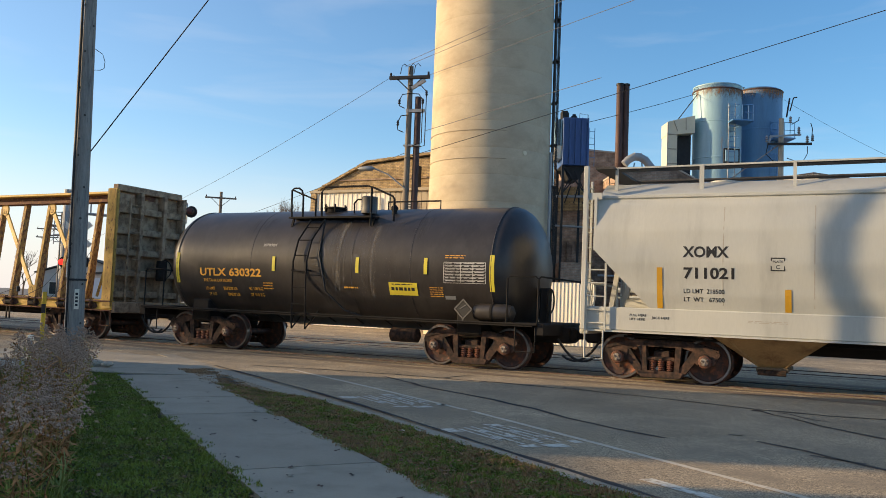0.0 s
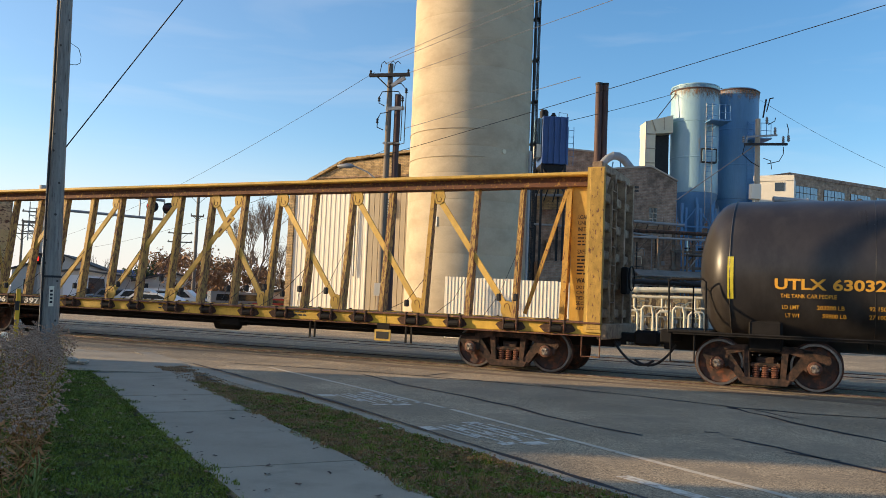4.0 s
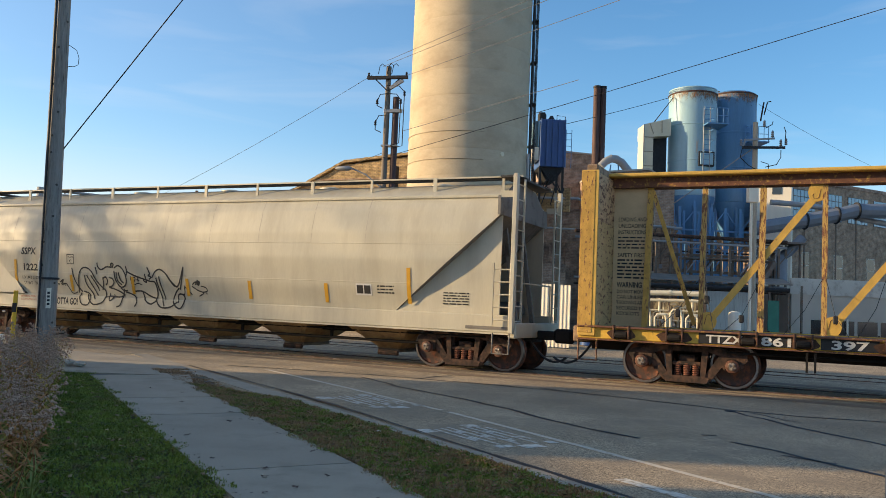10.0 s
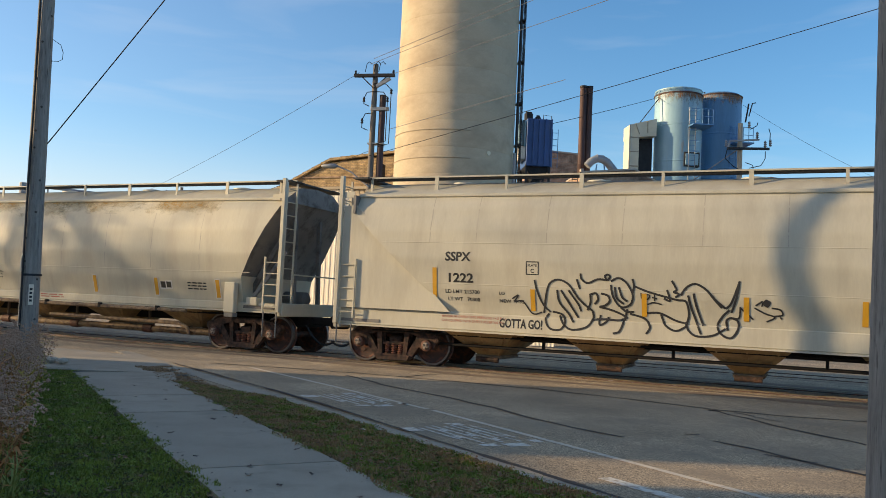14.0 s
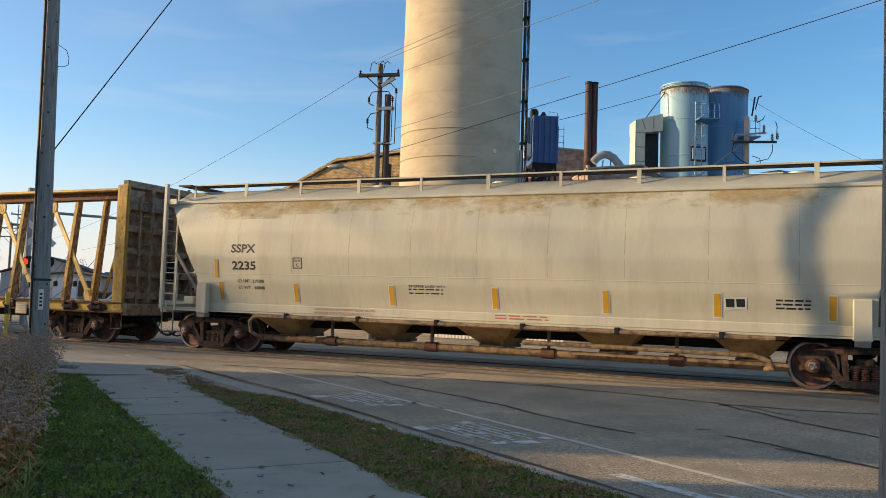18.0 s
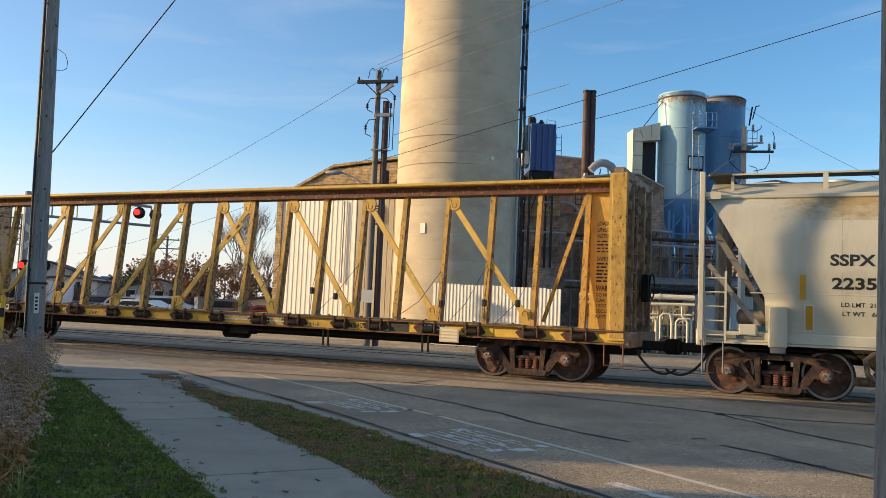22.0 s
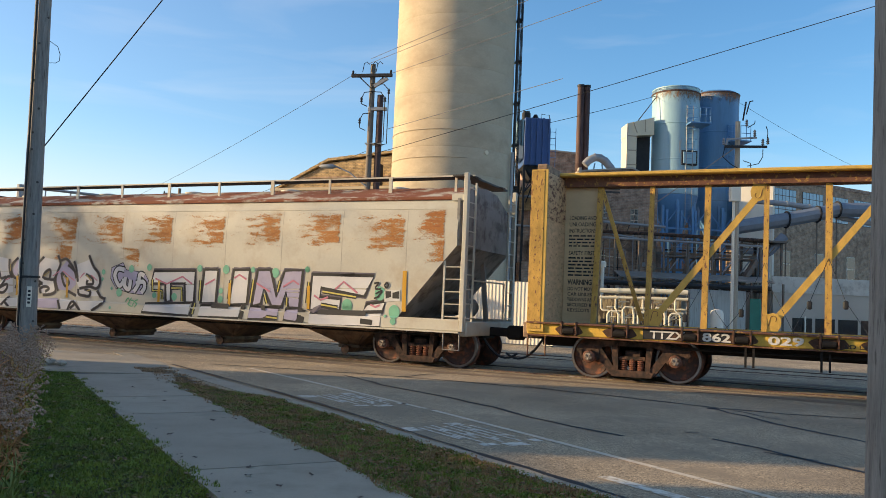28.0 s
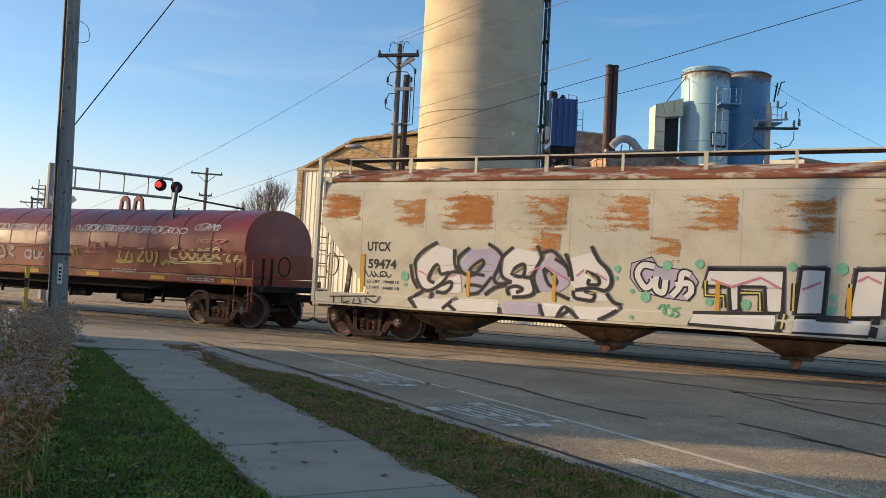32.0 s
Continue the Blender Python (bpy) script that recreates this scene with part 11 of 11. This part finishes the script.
ff += [tuple(range(L_)), tuple(nseg * L_ + i for i in range(L_))]
part("hood", m.add(vv, ff), COIL_R, th, "maroon rounded hood")
for k in range(nseg + 1):
    x = -HH + 0.35 + (2 * HH - 0.7) * k / nseg
    part("hood_rib", Mesh().tube([(x, y * 1.004, z + 0.006) for y, z in prof], 0.006, 5), COIL_R, th)
part("hood_band", Mesh().box(-HH + 0.3, HH - 0.3, -1.48, -1.44, 1.86, 1.93, 0.01), COIL_R, th)
part("side", Mesh().box(-HH + 0.25, HH - 0.25, -1.46, 1.46, 1.3, 1.95, 0.02), COIL_O, th, "rusty maroon side")
part("lower_sill", Mesh().box(-HH, HH, -1.52, 1.52, 1.08, 1.28, 0.02), COIL_O, th)
part("sill_stripe", Mesh().box(-HH, HH, -1.53, -1.52, 1.26, 1.29), BIN_TAN, th)
for k in range(7):
    x = -7.4 + k * 2.42
    part("reflector", Mesh().box(x, x + 0.5, -1.53, -1.522, 1.13, 1.23), MARK_Y, th, "orange reflective square")
part("centre_sill", Mesh().box(-HH, HH, -0.35, 0.35, 0.62, 1.08), UNDER, th)
m = Mesh().prism([(-5.4, 1.08), (5.4, 1.08), (4.4, 0.86), (-4.4, 0.86)], -1.2, 1.2, "y")
part("belly", m, UNDER, th)
part("air_reservoir", Mesh().lathe([(0.08, -0.55), (0.2, -0.48), (0.2, 0.48), (0.08, 0.55)], 16, (3.4, -0.7, 0.62), "x"), UNDER, th)
part("brake_cylinder", Mesh().lathe([(0.06, -0.4), (0.15, -0.34), (0.15, 0.3), (0.04, 0.34), (0.04, 0.8)], 14, (1.2, -0.7, 0.66), "x"), UNDER, th)
part("brake_rod", Mesh().tube([(-5.4, -0.6, 0.6), (0.7, -0.7, 0.62)], 0.02, 6), TRUCK_RUST, th)
part("brake_rod", Mesh().tube([(4.0, -0.9, 0.55), (5.6, -0.9, 0.6)], 0.02, 6), TRUCK_RUST, th)
for x in (2.9, 3.9, 1.0, 4.6, -2.0):
    part("hanger", Mesh().box(x - 0.03, x + 0.03, -0.95, -0.88, 0.5, 0.9), UNDER, th)
for x in (2.5, 1.95):
    m = Mesh().prism([(x - 0.22, zt - 0.05), (x - 0.16, zt + 0.32), (x - 0.05, zt + 0.42), (x + 0.05, zt + 0.42), (x + 0.16, zt + 0.32), (x + 0.22, zt - 0.05), (x + 0.12, zt - 0.05), (x + 0.08, zt + 0.26), (x - 0.08, zt + 0.26), (x - 0.12, zt - 0.05)], -0.04, 0.04, "y")
    part("lifting_bracket", m, COIL_R, th)
part("lifting_bar", Mesh().beam((4.45, -0.5, zt + 0.6), (4.95, -1.15, zt - 0.45), 0.09, 0.06), BLACK_P, th)
part("hood_handle", Mesh().beam((7.3, -0.1, zt - 0.05), (7.36, -0.1, zt + 0.25), 0.07, 0.05), BLACK_P, th)
part("hood_rail", Mesh().tube([(4.65, -0.6, zt + 0.32), (6.6, -0.2, zt + 0.03)], 0.03, 6), BLACK_P, th)
su = lambda z: -1.476
TAG_C = mat("spray_cream", (0.78, 0.66, 0.3), 0.7, bump=0)
TAG_YG = mat("spray_yellow_green", (0.66, 0.55, 0.14), 0.7, bump=0)
TAG_R = mat("spray_rose", (0.55, 0.2, 0.18), 0.7, bump=0)
def tagged_word(th, surf, strokes, material):
    """Sprayed strokes with a thin dark core."""
    for pts in strokes:
        line(th, surf, pts, 0.065, material, 0.002)
        line(th, surf, pts, 0.016, COIL_O, 0.005)


tagged_word(th, su, [[(5.55, 2.01), (5.31, 1.93), (5.30, 1.73), (5.56, 1.68)], [(5.74, 1.93), (5.63, 1.82), (5.76, 1.70), (5.88, 1.82), (5.74, 1.93)], [(6.03, 1.94), (5.92, 1.82), (6.05, 1.71), (6.17, 1.83), (6.03, 1.94)], [(6.24, 1.97), (6.26, 1.70), (6.44, 1.77), (6.45, 1.91), (6.24, 1.97)], [(6.65, 1.98), (6.50, 1.95), (6.53, 1.84), (6.62, 1.85), (6.53, 1.81), (6.56, 1.71), (6.71, 1.73)], [(6.78, 1.72), (6.75, 1.97), (6.93, 1.99), (6.92, 1.87), (6.77, 1.85), (7.01, 1.73)], [(7.43, 1.71), (7.70, 1.72)], [(7.55, 1.85), (7.57, 1.56)], [(7.46, 1.80), (7.67, 1.61)]], TAG_C)
tagged_word(th, su, [[(5.27, 1.64), (5.57, 1.59), (6.15, 1.63), (7.09, 1.63)], [(7.07, 1.86), (7.30, 1.90), (7.22, 1.71), (7.36, 1.69)]], TAG_C)
tagged_word(th, su, [[(3.34, 1.86), (3.50, 1.92), (3.44, 1.67), (3.64, 1.54), (3.32, 1.57)], [(3.82, 1.90), (3.69, 1.58), (3.95, 1.59), (3.89, 1.80)], [(4.13, 1.91), (4.34, 1.89), (4.14, 1.60), (4.38, 1.61)], [(4.44, 1.89), (4.49, 1.61), (4.65, 1.65), (4.62, 1.90)], [(4.74, 1.92), (4.84, 1.75), (4.75, 1.45)], [(4.99, 1.61), (5.08, 1.53), (5.17, 1.64), (5.28, 1.53)], [(1.25, 1.96), (1.27, 1.60)], [(1.28, 1.92), (1.54, 1.89), (1.51, 1.65), (1.29, 1.60)], [(1.63, 1.65), (1.68, 1.93), (1.85, 1.66)]], TAG_YG)
tagged_word(th, su, [[(-0.31, 1.76), (-0.35, 1.59), (-0.13, 1.54), (-0.10, 1.72), (-0.31, 1.76)], [(0.02, 1.77), (0.04, 1.56), (0.23, 1.56), (0.21, 1.77)], [(0.35, 1.78), (0.31, 1.57), (0.47, 1.57)], [(-1.58, 1.85), (-1.39, 1.87), (-1.23, 1.60), (-1.50, 1.51)], [(-1.16, 1.90), (-0.88, 1.82), (-1.05, 1.69), (-0.82, 1.55)]], TAG_W)
tagged_word(th, su, [[(2.15, 2.11), (2.22, 1.83), (2.40, 2.07), (2.48, 1.84)], [(2.51, 2.08), (2.55, 1.81), (2.77, 1.87), (2.75, 2.08)], [(2.86, 2.11), (2.86, 1.84), (3.01, 1.86)], [(2.09, 1.77), (2.99, 1.81)]], TAG_R)
hood_s = lambda z: -1.45 * math.cos(math.asin(min(1, max(0, (z - 1.95) / (zt - 1.95))) ** (1 / 0.75))) - 0.02
for x0, x1, z0, z1, seed, loops in ((1.6, 3.7, 2.37, 2.56, 3, 15), (3.8, 5.7, 2.35, 2.54, 8, 13), (6.0, 6.8, 2.45, 2.65, 14, 6), (-1.9, 0.9, 2.35, 2.55, 21, 14), (6.2, 7.2, 2.12, 2.24, 30, 7)):
    scrawl(th, hood_s, x0, x1, z0, z1, seed, TAG_W if z0 > 2.2 else TAG_R, 0.018, loops, 0.002)
bars("small_print", 2, 3.2, 1.36, 0.9, 0.1, su, WHITE_P, th, 3)
bars("small_print", 2, 6.0, 1.22, 0.9, 0.1, lambda z: -1.54, WHITE_P, th, 6)
for s in (-1, 1):
    part("end_deck", Mesh().box(min(s * HH, s * (HH + 0.3)), max(s * HH, s * (HH + 0.3)), -1.45, 1.45, 0.95, 1.1, 0.02), UNDER, th)
    part("hand_rail", Mesh().tube([(s * HH, -1.5, 0.7), (s * HH, -1.5, 1.75)], 0.025, 6), COIL_O, th)
    part("hand_rail", Mesh().tube([(s * (HH - 0.55), -1.52, 0.5), (s * (HH - 0.55), -1.52, 1.7)], 0.02, 6), COIL_O, th)
    part("stirrup_step", Mesh().tube([(s * (HH - 0.55), -1.52, 1.1), (s * (HH - 0.55), -1.52, 0.45), (s * (HH - 0.1), -1.52, 0.45), (s * (HH - 0.1), -1.52, 1.1)], 0.02, 6), COIL_O, th)
    part("brake_wheel", Mesh().tube([(s * (HH + 0.2), -0.5 + 0.25 * math.cos(a), 1.62 + 0.25 * math.sin(a)) for a in [i * math.pi / 8 for i in range(17)]], 0.018, 5), UNDER, th)
    part("end_ladder", Mesh().box(s * (HH + 0.05) - 0.02, s * (HH + 0.05) + 0.02, -1.2, -1.15, 1.1, 1.8).box(s * (HH + 0.05) - 0.02, s * (HH + 0.05) + 0.02, -0.85, -0.8, 1.1, 1.8), UNDER, th)
    coupler(th, s * (HH + 0.2), s)
    truck(th, s * 6.7)


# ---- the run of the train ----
def travelled(t):
    i = min(31, int(t))
    return TRAVEL[i] + (TRAVEL[i + 1] - TRAVEL[i]) * (t - i)


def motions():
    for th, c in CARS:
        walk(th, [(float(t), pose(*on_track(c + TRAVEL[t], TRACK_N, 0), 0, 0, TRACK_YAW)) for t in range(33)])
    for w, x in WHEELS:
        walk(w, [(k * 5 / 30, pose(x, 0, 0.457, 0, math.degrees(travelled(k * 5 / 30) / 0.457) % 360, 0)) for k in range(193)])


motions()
